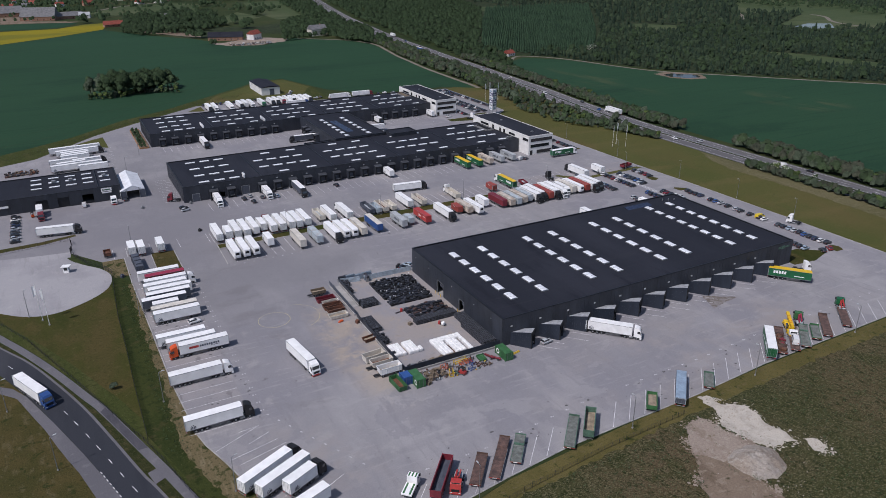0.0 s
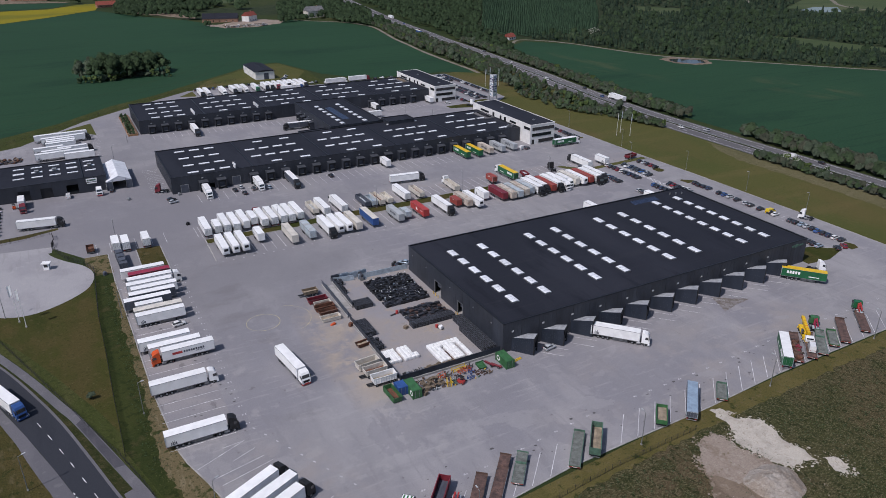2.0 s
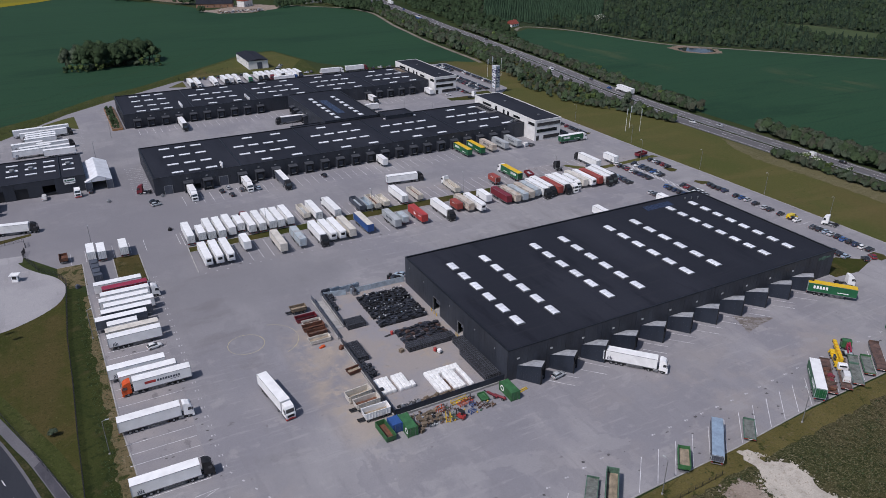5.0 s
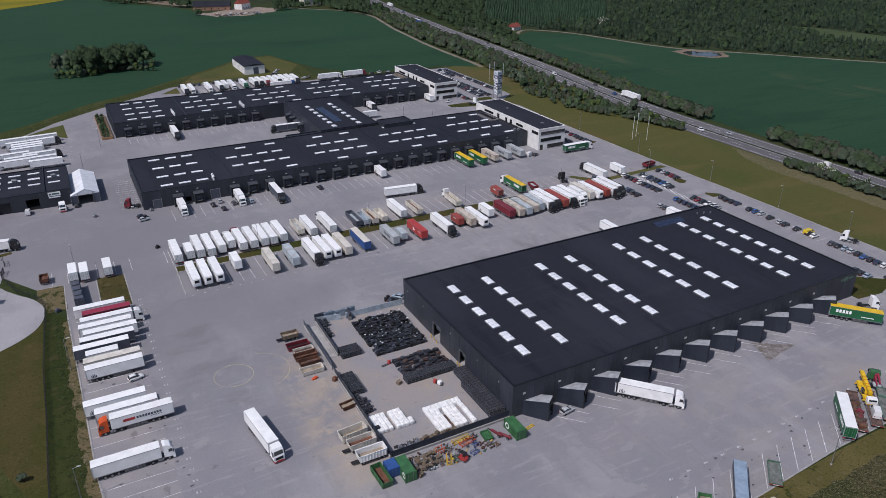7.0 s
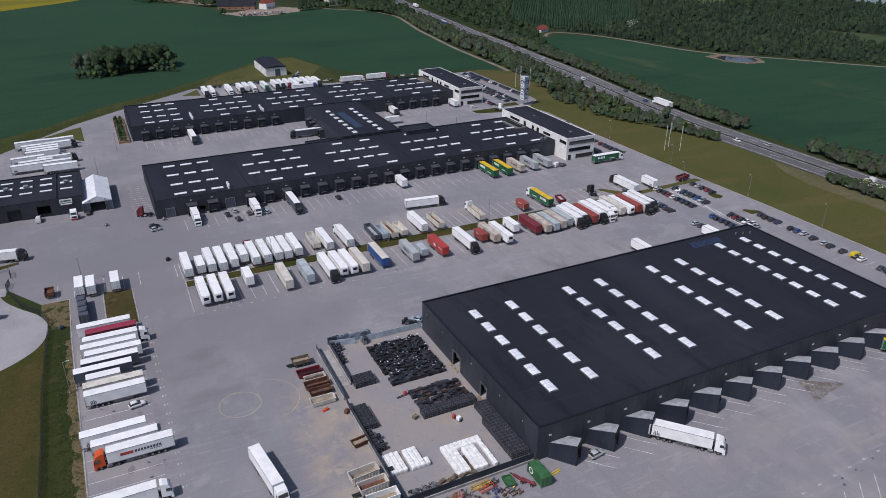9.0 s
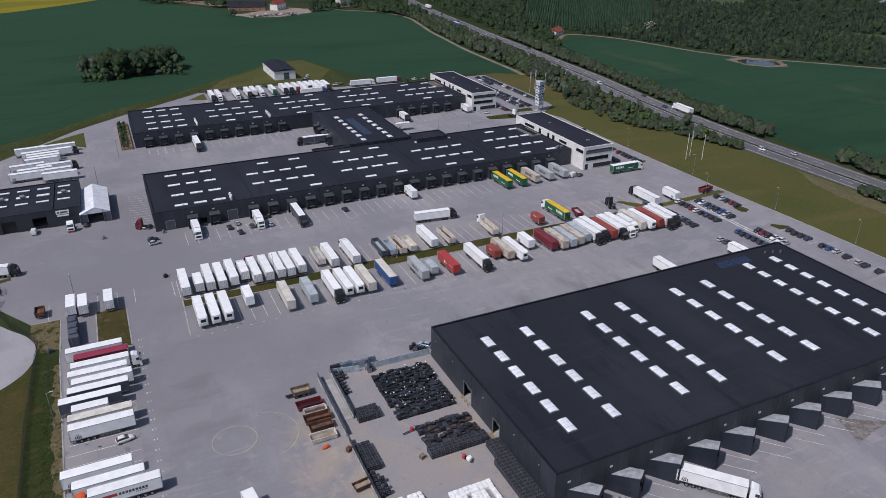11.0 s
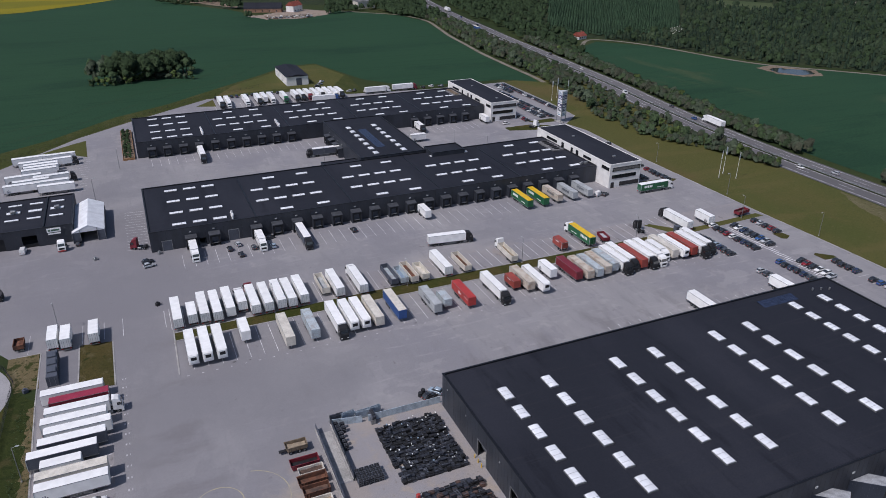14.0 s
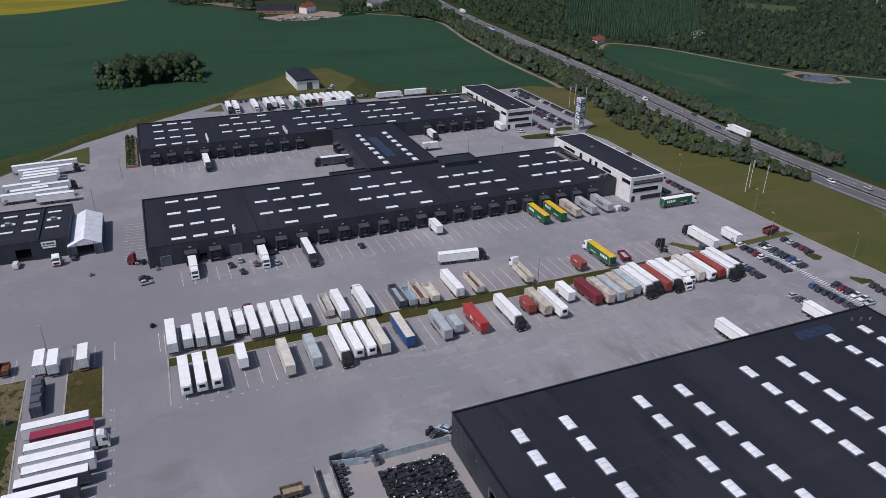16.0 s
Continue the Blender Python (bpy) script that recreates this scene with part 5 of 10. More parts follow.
# the two long terminal halls, their link and the offices
def terminal_lights(b, y_rows, z):
    for bay, xs in enumerate(((-48.1, -41.2, -34.3), (-17.3, -10.5, -3.6, 3.2), (19.5, 26.4, 33.2, 40.0), (56.0, 62.8, 69.5, 76.2), (93.0, 99.8, 106.7, 113.1))):
        for row, y in enumerate(y_rows):
            for i, x in enumerate(xs):
                if bay and row in (0, 3) and i % 2 == 0:
                    continue
                skylight(b, x, y, z, 4.6, 1.75, "x")


BH = hall("terminal_hall", "long black cross-dock terminal hall in front", -58.3, 121.3, 174.0, 219.2, 7.4, 6.1, seams=4, openings=[("s", -50.7 + 8.2 - 0.0, -48.4 + 8.2, 2.6)])
terminal_lights(BH, (178.2, 189.2, 201.0, 212.9), 7.15)
CH = hall("terminal_hall", "long black cross-dock terminal hall behind", -57.6, 122.0, 282.8, 327.6, 7.6, 6.1, seams=4)
terminal_lights(CH, (287.0, 297.9, 310.0, 321.9), 7.35)
LK = hall("link_hall", "black link hall between the two terminals", 31.0, 61.0, 219.5, 282.5, 8.3, 6.0)
for x in (39.4, 52.5):
    for k in range(7):
        skylight(LK, x, 224.2 + 6.95 * k, 8.05, 2.3, 3.4)
for i in range(4):
    for k in range(9):
        p = new("solar_panel", first.data)
        p.parent = LK
        p.matrix_basis = pose(43.0 + 1.06 * i, 233.6 + 3.3 * k, 8.12, 3, 0, 0)
hall("roof_annex", "low black annex beside the link hall", 15.0, 30.6, 219.6, 226.5, 6.2, 5.2)
hall("roof_annex", "small black plant room beside the link hall", 61.4, 77.0, 212.0, 222.0, 9.0, 5.2)
DH = hall("workshop_hall", "black vehicle workshop with wide gates", -150.0, -82.4, 194.6, 226.0, 6.8, 6.0, openings=[("s", -98.6, -94.0, 4.4), ("s", -108.5, -104.0, 4.4), ("s", -117.0, -112.5, 4.4)], seams=0)
for i, x in enumerate((-116.1, -108.9, -101.9, -94.9, -87.7)):
    for j, y in enumerate((205.3, 212.7, 220.1)):
        skylight(DH, x, y, 6.55, 4.4, 1.3 if j != 1 else 1.9, "x")
        if j == 1 and i in (1, 2, 4):
            part("roof_fan", Shape().box(x - 0.9, x + 0.9, y - 1.2, y + 0.4, 7.1, 7.9, c=0.2), M_STEEL, DH)
part("roof_step", Shape().box(-91.6, -91.2, 195.2, 225.5, 6.55, 7.0), M_PARAPET, DH)
sg = part("sign_board", Shape().box(-90.6, -86.2, 194.25, 194.42, 4.7, 6.2), M_WHITE, DH, "white sign board with unread lettering")
part("sign_mark", Shape().box(-90.2, -89.5, 194.20, 194.25, 5.1, 5.8).box(-89.2, -86.7, 194.20, 194.25, 5.15, 5.75), M_SAGE, sg)
part("sign_board", Shape().box(-90.4, -86.4, 194.25, 194.42, 3.9, 4.4), M_WHITE, DH)
part("sign_board", Shape().box(-131, -127.6, 194.25, 194.42, 3.3, 4.2), M_WHITE, DH)
for x0, x1 in ((-98.6, -94.0), (-108.5, -104.0), (-117.0, -112.5)):
    part("gate_leaf", Shape().box(x0, x1, 194.9, 195.0, 0.06, 4.4 if x0 < -100 else 1.2), M_CLAD_CORE, DH)


def dock(kind=0):
    """A box-like dock shelter with pads, curtain, leveller and bumpers."""
    d = thing("dock_shelter", "dark steel dock shelter with a black rubber curtain", "dock shelter", group="dock shelters of the terminals")
    part("side_wall", Shape().box(-1.85, -1.70, -2.6, -0.12, 0.06, 4.2), M_CLAD, d)
    part("side_wall", Shape().box(1.70, 1.85, -2.6, -0.12, 0.06, 4.2), M_CLAD, d)
    part("canopy", Shape().side([(-2.75, 4.15, 0), (-0.12, 4.55, 0), (-0.12, 4.75, 0), (-2.75, 4.35, 0)], -1.95, 1.95).moved(pose(0, 0, 0, 0, 0, 90) @ Matrix.Diagonal((1, -1, 1, 1))), M_DOCKTOP, d)
    c = part("curtain", Shape().box(-1.7, -1.1, -2.55, -2.35, 1.0, 4.2).box(1.1, 1.7, -2.55, -2.35, 1.0, 4.2).box(-1.7, 1.7, -2.55, -2.35, 3.4, 4.2).box(-1.7, 1.7, -1.4, -1.3, 0.06, 4.2), M_BLACK, d, "black rubber dock curtain")
    part("dock_door", Shape().box(-1.2, 1.2, -1.5, -1.4, 1.2, 3.6), M_SLATE, c)
    part("leveller", Shape().box(-1.2, 1.2, -2.5, -1.5, 1.05, 1.2), M_STEEL, d)
    for x in (-1.0, 1.0):
        part("bumper", Shape().box(x - 0.15, x + 0.15, -2.72, -2.5, 0.6, 1.2, c=0.03), M_BLACK, d)
    part("dock_lamp", Shape().box(-0.4, 0.4, -0.25, -0.12, 5.5, 5.85, c=0.04), M_GREY, d)
    return d


for x in [-45.2, -37.4] + [-22.9 + 7.36 * k for k in range(19)]:
    put("dock", dock, pose(x, 174.0, 0))
for x in [-51.3, -44.4, -37.1] + [-29.9 + 7.38 * k for k in range(7)] + [80.4 + 7.4 * k for k in range(5)]:
    put("dock", dock, pose(x, 282.8, 0))
for k in range(4):
    put("dock", dock, pose(31.0, 249 + 7.2 * k, 0, 0, 0, -90))
for x0, x1, z1 in ((-54.6, -51.6, 3.6), (-32.4, -29.0, 4.0)):
    g = part("gate", Shape().box(x0, x1, 173.80, 173.88, 0.06, z1), M_SLATE, BH)
    part("gate_frame", Shape().box(x0 - 0.2, x0, 173.75, 173.89, 0.06, z1 + 0.2).box(x1, x1 + 0.2, 173.75, 173.89, 0.06, z1 + 0.2).box(x0, x1, 173.75, 173.89, z1, z1 + 0.2), M_STEEL, BH)
for x, y in [(-30.2, 176 + k * 2.4) for k in range(2)] + [(-27.5, 283.5 + 3.0 * k) for k in range(4)] + [(9.0, 283.5 + 3.0 * k) for k in range(4)]:
    v = part("chimney", Shape().rod((x, y, 7.0), (x, y, 8.6), 0.34, 10, 0, 0.34).rod((x, y, 8.6), (x, y, 9.3), 0.55, 10, 0, 0.4), M_WHITE, BH if y < 250 else CH)
for k, (x, y, sx, sy) in enumerate(((117.5, 205, 5.5, 14), (118, 316, 5, 14))):
    tr = part("roof_terrace", Shape().box(x - sx / 2, x + sx / 2, y - sy / 2, y + sy / 2, 7.2, 7.75), M_SLATEROOF, BH if k == 0 else CH, "grey paved roof terrace")
    for j in range(6):
        yy = y - sy / 2 + 1.4 + j * 2.2
        part("roof_furniture", Shape().box(x - 1.4, x + 1.0, yy - 0.5, yy + 0.5, 7.75, 8.4, c=0.1), M_TIMBER if k else M_DARKSTEEL, tr)
for j in range(4):
    part("roof_cooler", Shape().box(115.6 + j * 1.2, 116.5 + j * 1.2, 177.4 + 0.7 * (j % 2), 178.4 + 0.7 * (j % 2), 7.15, 8.2, c=0.08), M_STEEL, BH)


def office(x0, x1, y0, y1, h, label):
    b = thing("office_building", label, "office building")
    part("wall", Shape().box(x0, x1, y0, y1, 0.0, h - 0.5), M_RENDER, b, "white rendered wall")
    part("roof", Shape().box(x0 + 0.3, x1 - 0.3, y0 + 0.3, y1 - 0.3, h - 0.5, h - 0.12), M_ROOF, b, "black flat roof")
    pa = Shape()
    for q in ((x0 - 0.1, x1 + 0.1, y0 - 0.1, y0 + 0.3), (x0 - 0.1, x1 + 0.1, y1 - 0.3, y1 + 0.1), (x0 - 0.1, x0 + 0.3, y0 + 0.3, y1 - 0.3), (x1 - 0.3, x1 + 0.1, y0 + 0.3, y1 - 0.3)):
        pa.box(*q, h - 0.5, h, c=0.04)
    part("parapet", pa, M_RENDER, b)

    def window(ax, bx, z0, z1, y=None, x=None):
        s, f = Shape(), Shape()
        if y is not None:
            w = part("window", s.box(ax, bx, y - 0.06, y + 0.02, z0, z1), M_WINDOW, b)
            f.box(ax - 0.06, bx + 0.06, y - 0.14, y + 0.0, z0 - 0.1, z0 - 0.02)
            for k in range(1, int((bx - ax) / 1.6)):
                f.box(ax + 1.6 * k - 0.04, ax + 1.6 * k + 0.04, y - 0.10, y - 0.06, z0, z1)
        else:
            w = part("window", s.box(x - 0.06, x + 0.02, ax, bx, z0, z1), M_WINDOW, b)
            f.box(x - 0.14, x + 0.0, ax - 0.06, bx + 0.06, z0 - 0.1, z0 - 0.02)
            for k in range(1, int((bx - ax) / 1.6)):
                f.box(x - 0.10, x - 0.06, ax + 1.6 * k - 0.04, ax + 1.6 * k + 0.04, z0, z1)
        part("window_frame", f, M_DARKSTEEL, w)

    window(x0 + 1.2, x1 - 0.3, 7.4, 9.0, y=y0)
    window(x0 + 1.2, x1 - 2.2, 4.2, 5.7, y=y0)
    window(x0 + 5.4, x1 - 0.4, 0.7, 2.4, y=y0)
    window(x0 + 1.0, x0 + 2.6, 0.2, 2.6, y=y0)
    for a, c, z0, z1 in ((0.6, 6.0, 7.6, 8.9), (14, 20, 8.0, 9.0), (24, 26, 7.4, 9.4), (28.5, 30.2, 7.4, 9.4), (36, 38, 7.4, 9.6), (42, 51, 8.0, 9.1)):
        window(y0 + a, y0 + c, z0, z1, x=x0)
    for a, c in ((2, 14), (17, 33), (36, 52)):
        for z0 in (1.0, 4.2, 7.5):
            window(y0 + a, y0 + c, z0, z0 + 1.5, x=x1 + 0.04)
    part("roof_hatch", Shape().box((x0 + x1) / 2 - 0.7, (x0 + x1) / 2 + 0.7, y0 + 8, y0 + 9.2, h - 0.12, h + 0.35, c=0.05), M_STEEL, b)
    part("roof_hatch", Shape().box((x0 + x1) / 2 - 0.6, (x0 + x1) / 2 + 0.6, y0 + 40, y0 + 41, h - 0.12, h + 0.3, c=0.05), M_STEEL, b)
    return b


office(121.8, 137.4, 164.6, 224.4, 10.6, "white three-storey office with a black flat roof")
office(122.4, 138.0, 275.0, 333.0, 10.6, "white three-storey office behind, with a black roof")

# sheds
tent = thing("storage_tent", "white fabric storage tent on a steel frame", "tent")
roof = Shape()
for x0, z0, x1, z1 in ((-83.0, 4.0, -77.6, 6.3), (-77.6, 6.3, -72.4, 4.0)):
    for k in range(6):
        y = 192.2 + 4.6 * k
        q = part("roof_sheet", Shape().add([(x0, y, z0), (x1, y, z1), (x1, y + 4.52, z1), (x0, y + 4.52, z0), (x0, y, z0 - 0.06), (x1, y, z1 - 0.06), (x1, y + 4.52, z1 - 0.06), (x0, y + 4.52, z0 - 0.06)], [(0, 1, 2, 3), (7, 6, 5, 4), (0, 4, 5, 1), (3, 2, 6, 7), (0, 3, 7, 4), (1, 5, 6, 2)]), M_TENT, tent)
part("side_sheet", Shape().box(-83.0, -82.94, 192.2, 219.8, 0.06, 4.0), M_TENT, tent)
part("side_sheet", Shape().box(-72.46, -72.4, 192.2, 219.8, 0.06, 4.0), M_SLATE, tent)
for x0, x1 in ((-82.9, -80.4), (-74.9, -72.5)):
    part("front_sheet", Shape().box(x0, x1, 192.3, 192.36, 0.06, 4.0), M_SLATE, tent, "slate grey front sheet beside the opening")
part("gable", Shape().prism([(-83.0, 192.28), (-72.4, 192.28), (-72.4, 192.34), (-83.0, 192.34)], 3.9, 6.25, inset=[(-77.65, 192.28), (-77.55, 192.28), (-77.55, 192.34), (-77.65, 192.34)]), M_TENT, tent)
part("back_sheet", Shape().box(-82.9, -72.5, 219.7, 219.76, 0.06, 4.0), M_TENT, tent)
for x in (-82.95, -80.4, -74.9, -72.45):
    part("tent_post", Shape().rod((x, 192.2, 0.06), (x, 192.2, 4.1 if abs(x + 77.7) > 4 else 5.0), 0.09, 6), M_STEEL, tent)
shed = thing("white_shed", "white gabled shed with a dark roof on the field's edge", "shed")
part("wall", Shape().box(38.4, 52.6, 401.5, 437.5, 0.0, 5.9), M_RENDER, shed)
part("roof", Shape().side([(37.9, 5.9, 0), (45.5, 7.2, 0), (53.1, 5.9, 0)], 401.0, 438.0), M_ROOF, shed, "dark grey roof sheets")
part("gate", Shape().box(44.6, 48.2, 401.42, 401.5, 0.1, 4.6), M_SLATE, shed)
for k in range(9):
    part("wall_rib", Shape().box(38.3, 38.4, 403 + 4 * k - 0.1, 403 + 4 * k + 0.1, 0.0, 5.9), M_GREY, shed)

# sign tower, flags
tw = thing("sign_tower", "white triangular sign tower with coloured boards", "sign tower", pose(158.2, 260.6, 0, 0, 0, 27))
part("foot", Shape().prism([(-4.0, -2.4), (4.0, -2.4), (0, 4.4)], 0.0, 0.35), M_KERB, tw)
for a in (90, 210, 330):
    part("mast", Shape().rod((2.7 * math.cos(radians(a)), 2.7 * math.sin(radians(a)), 0.3), (2.7 * math.cos(radians(a)), 2.7 * math.sin(radians(a)), 17.4), 0.2, 8), M_STEEL, tw)
for f in range(3):
    for k in range(6):
        bd = part("sign_board", Shape().box(-2.2, 2.2, -0.06, 0.06, 0, 2.2), (M_WHITE, M_TENT, M_INDIGO, M_WHITE, M_INDIGO, M_TENT)[k], tw)
        bd.matrix_basis = pose(0, 0, 3.4 + 2.3 * k, 0, 0, 120 * f) @ pose(0, -1.35, 0)
        part("sign_mark", Shape().box(-1.7, 1.7, -0.09, -0.06, 0.5, 1.1).box(-1.7, 0.4, -0.09, -0.06, 1.3, 1.7), (M_SKYBLUE, M_SLATE, M_WHITE, M_SKYBLUE, M_TENT, M_SKYBLUE)[k], bd)


def flag(h=12.5, col=0):
    f = thing("flagpole", "white flagpole with a pale flag", "flagpole", group="flagpoles")
    part("pole", Shape().rod((0, 0, 0), (0, 0, h), 0.10, 8, 0, 0.05), M_WHITE, f)
    s, n = Shape(), 8
    for k in range(n + 1):
        x = 0.08 + 1.0 * k / n
        for z in (h - 0.4, h - 3.4 - 0.5 * k / n):
            s.v.append((x, 0.25 * math.sin(k * 0.9) * k / n, z - 0.35 * k / n))
    s.f = [(2 * k, 2 * k + 1, 2 * k + 3, 2 * k + 2) for k in range(n)]
    s.m = [0] * n
    part("flag", s, M_TENT, f, solid=False)
    part("foot", Shape().rod((0, 0, 0), (0, 0, 0.35), 0.28, 10), M_KERB, f)
    return f


for x, y, a in ((174.3, 156.8, 40), (180.1, 160.5, 20), (180.7, 153.2, 30), (177.5, 302.1, 30), (184.3, 307.2, 25), (187.5, 300.5, 35), (-115.4, 77.3, 120), (-117.2, 81.5, 140)):
    put("flag", flag, pose(x, y, 0.03, 0, 0, a))


def lamp_post(h=9.0):
    f = thing("street_lamp", "grey steel lamp post with one arm", "street lamp", group="lamp posts")
    part("pole", Shape().rod((0, 0, 0), (0, 0, h), 0.10, 8, 0, 0.06), M_STEEL, f)
    a = part("arm", Shape().rod((0, 0, h - 0.1), (1.0, 0, h + 0.15), 0.05, 6), M_STEEL, f)
    part("lamp_head", Shape().box(0.7, 1.5, -0.16, 0.16, h + 0.08, h + 0.2, c=0.04), M_GREY, a)
    part("foot", Shape().rod((0, 0, 0), (0, 0, 0.3), 0.22, 8), M_KERB, f)
    return f


for x, y, a in ((54.4, 118.0, 90), (13.4, 117.8, 90), (100.7, 118.0, 90), (-82.3, -23.5, 20), (7.2, -47.2, 90), (52.0, -45.4, 90), (97.2, -43.6, 90), (-37.7, -50.5, 90), (-120.9, 86.0, 60), (-90.8, 18.1, 0),
                (-90.1, 70.1, 0), (-126.1, 32.4, 20), (-115.7, 2.1, 20), (164.6, 30, 180), (164.8, 60, 180), (164.2, 95, 180), (163.4, 140, 180), (163, 185, 180), (-85.5, 132, 270), (-28, 117.8, 90), (-76, 234, 0),
                (150, 118.2, 90), (-66, 270, 90), (20, 240, 90), (85, 240, 90), (95, 225, 90)):
    put("lamp", lamp_post, pose(x, y, 0.06, 0, 0, a))


# ---- vehicles ----
def wheel_mesh(r, w, double=False):
    key = ("wheel", r, w)
    if key not in BOXES:
        s = Shape()
        n = 12
        prof = [(-w / 2, r * 0.55, 1), (-w / 2, r * 0.93, 0), (-w * 0.38, r, 0), (w * 0.38, r, 0), (w / 2, r * 0.93, 0), (w / 2, r * 0.55, 1), (w * 0.3, r * 0.5, 1), (w * 0.3, 0.0, 1)]
        for y, q, _ in prof:
            s.v += [(q * math.cos(k * math.tau / n), y, q * math.sin(k * math.tau / n) + r) for k in range(n)]
        for i in range(len(prof) - 1):
            s.f += [(i * n + k, i * n + (k + 1) % n, (i + 1) * n + (k + 1) % n, (i + 1) * n + k) for k in range(n)]
            s.m += [1 if i >= 5 else 0] * n
        s.f.append(tuple(range(n)))
        s.m.append(1)
        BOXES[key] = (s, s.mesh("wheel", [M_BLACK, M_STEEL]))
    return BOXES[key]


FAR = [False]          # far vehicles get their wheels as one piece


def wheels(parent, places, r=0.5, w=0.32, name="wheel"):
    if FAR[0]:
        gear = Shape()
        for x, y in places:
            gear._join(wheel_mesh(r, w)[0], pose(x, y, 0, 0, 0, 0 if y > 0 else 180))
        part("running_gear", gear, [M_BLACK, M_STEEL], parent)
        return
    for x, y in places:
        o = new(name, wheel_mesh(r, w)[1])
        o.parent = parent
        o.matrix_basis = pose(x, y, 0, 0, 0, 0 if y > 0 else 180)


def trailer(side, top, L=13.6, mark=None, unit=False, rear=None, ribs=True, label="", h=4.0):
    """A box or curtain-sided semi-trailer; +x is its front."""
    t = thing("semi_trailer", label, "trailer")
    f, b, w, z0 = L / 2, -L / 2, 1.275, 1.15
    s = Shape()
    s.box(b + 0.06, f, -w, w, z0, h, 0, c=0.05, top=1)
    if ribs:
        rb, n = s, int(L / 1.35)
        for k in range(1, n):
            x = b + L * k / n
            for y in (-w, w):
                rb.box(x - 0.025, x + 0.025, y - 0.02, y + 0.02, z0 + 0.15, h - 0.12)
    rl = s
    for y in (-w, w):
        rl.box(b + 0.05, f, y - 0.03, y + 0.03, z0 - 0.06, z0 + 0.1, 2)
        rl.box(b + 0.05, f, y - 0.025, y + 0.025, h - 0.12, h - 0.02, 2)
    for y in (-w, w):          # rear corner posts
        s.box(b - 0.03, b + 0.07, y - 0.05, y + 0.05, z0 - 0.05, h - 0.02, 3)
    body = part("body", s, [side, top, M_STEEL, M_RUSTGREY], t)
    for y0, y1 in ((-w + 0.06, -0.02), (0.02, w - 0.06)):
        rods = Shape().box(b - 0.02, b + 0.07, y0, y1, z0 + 0.08, h - 0.1)
        for u in (0.3, 0.7):
            y = y0 + (y1 - y0) * u
            rods.rod((b - 0.05, y, z0 + 0.1), (b - 0.05, y, h - 0.15), 0.025, 5, 1)
        for z in (z0 + 0.1, h - 0.16):
            rods.box(b - 0.035, b + 0.02, y0, y1, z - 0.05, z + 0.05, 2)
        part("rear_door", rods, [rear or side, M_STEEL, M_RUSTGREY], t)
    ch = Shape()
    for y in (-0.45, 0.45):
        ch.box(b + 0.1, f - 0.5, y - 0.07, y + 0.07, 0.85, 1.15)
    ch.box(b + 0.2, b + 0.6, -1.1, 1.1, 0.9, 1.1)
    ax = [b + 2.2, b + 3.5, b + 4.8] if L > 10 else [b + 1.2, b + 2.5]
    for x in ax:
        ch.rod((x, -1.0, 0.5), (x, 1.0, 0.5), 0.08, 6)
    for y in (-0.8, 0.8):
        ch.box(f - 2.9, f - 2.75, y - 0.07, y + 0.07, 0.02, 1.1).box(f - 3.0, f - 2.65, y - 0.14, y + 0.14, 0.0, 0.05)
    if L > 10:
        for y in (-1.2, 1.2):
            ch.box(b + 6.0, f - 3.4, y - 0.03, y + 0.03, 0.45, 0.58, 1).box(b + 6.0, f - 3.4, y - 0.03, y + 0.03, 0.75, 0.88, 1)
    part("chassis", ch, [M_DARKSTEEL, M_STEEL], t)
    wheels(t, [(x, y) for x in ax for y in (-1.07, 1.07)])
    part("rear_bumper", Shape().box(b - 0.02, b + 0.1, -1.2, 1.2, 0.5, 0.65, c=0.02).box(b - 0.03, b + 0.02, -1.2, -0.8, 0.75, 0.95, 1).box(b - 0.03, b + 0.02, 0.8, 1.2, 0.75, 0.95, 1), [M_STEEL, M_TAIL], t)
    if unit:
        u = part("cooling_unit", Shape().box(f, f + 0.42, -1.05, 1.05, 1.9, 3.9, c=0.08), M_WHITE, t, "white cooling unit with a dark grille")
        part("grille", Shape().box(f + 0.42, f + 0.45, -0.7, 0.7, 2.5, 3.4), M_BLACK, u)
    for mark in ([] if not mark else mark if isinstance(mark, list) else [mark]):
        for y in (-w - 0.012, w + 0.012):
            s = Shape()
            for x0, x1, za, zb in mark[1]:
                s.box(f - x1 if y > 0 and mark[2] else b + x0, f - x0 if y > 0 and mark[2] else b + x1, y - 0.012, y + 0.012, za, zb)
            part("side_mark", s, mark[0], body, "plain coloured company mark")
    return t


CREST = (M_SLATE, [(1.1, 1.3, 1.5, 2.1), (1.45, 1.65, 1.5, 2.2), (1.8, 2.0, 1.5, 2.2), (2.15, 2.35, 1.5, 2.1), (1.0, 2.45, 1.42, 1.5), (1.3, 1.5, 2.25, 2.4), (1.75, 1.95, 2.3, 2.5)], False)
LETTERS = (M_SLATE, [(4.0 + 0.75 * k, 4.5 + 0.75 * k, 2.3, 3.2) for k in range(7)], False)
BOARD = (M_WHITE, [(1.6 + 0.85 * k, 2.2 + 0.85 * k, 2.3, 3.3) for k in range(5)] + [(8.2, 11.4, 1.9, 2.15)], False)
SLOGAN = [(M_RED, [(2.6, 5.2, 2.35, 3.05)], True), (M_SLATE, [(5.5 + 0.62 * k, 5.95 + 0.62 * k, 2.4, 3.0) for k in range(9)] + [(8.6 + 0.35 * k, 8.8 + 0.35 * k, 2.0, 2.2) for k in range(7)], True)]
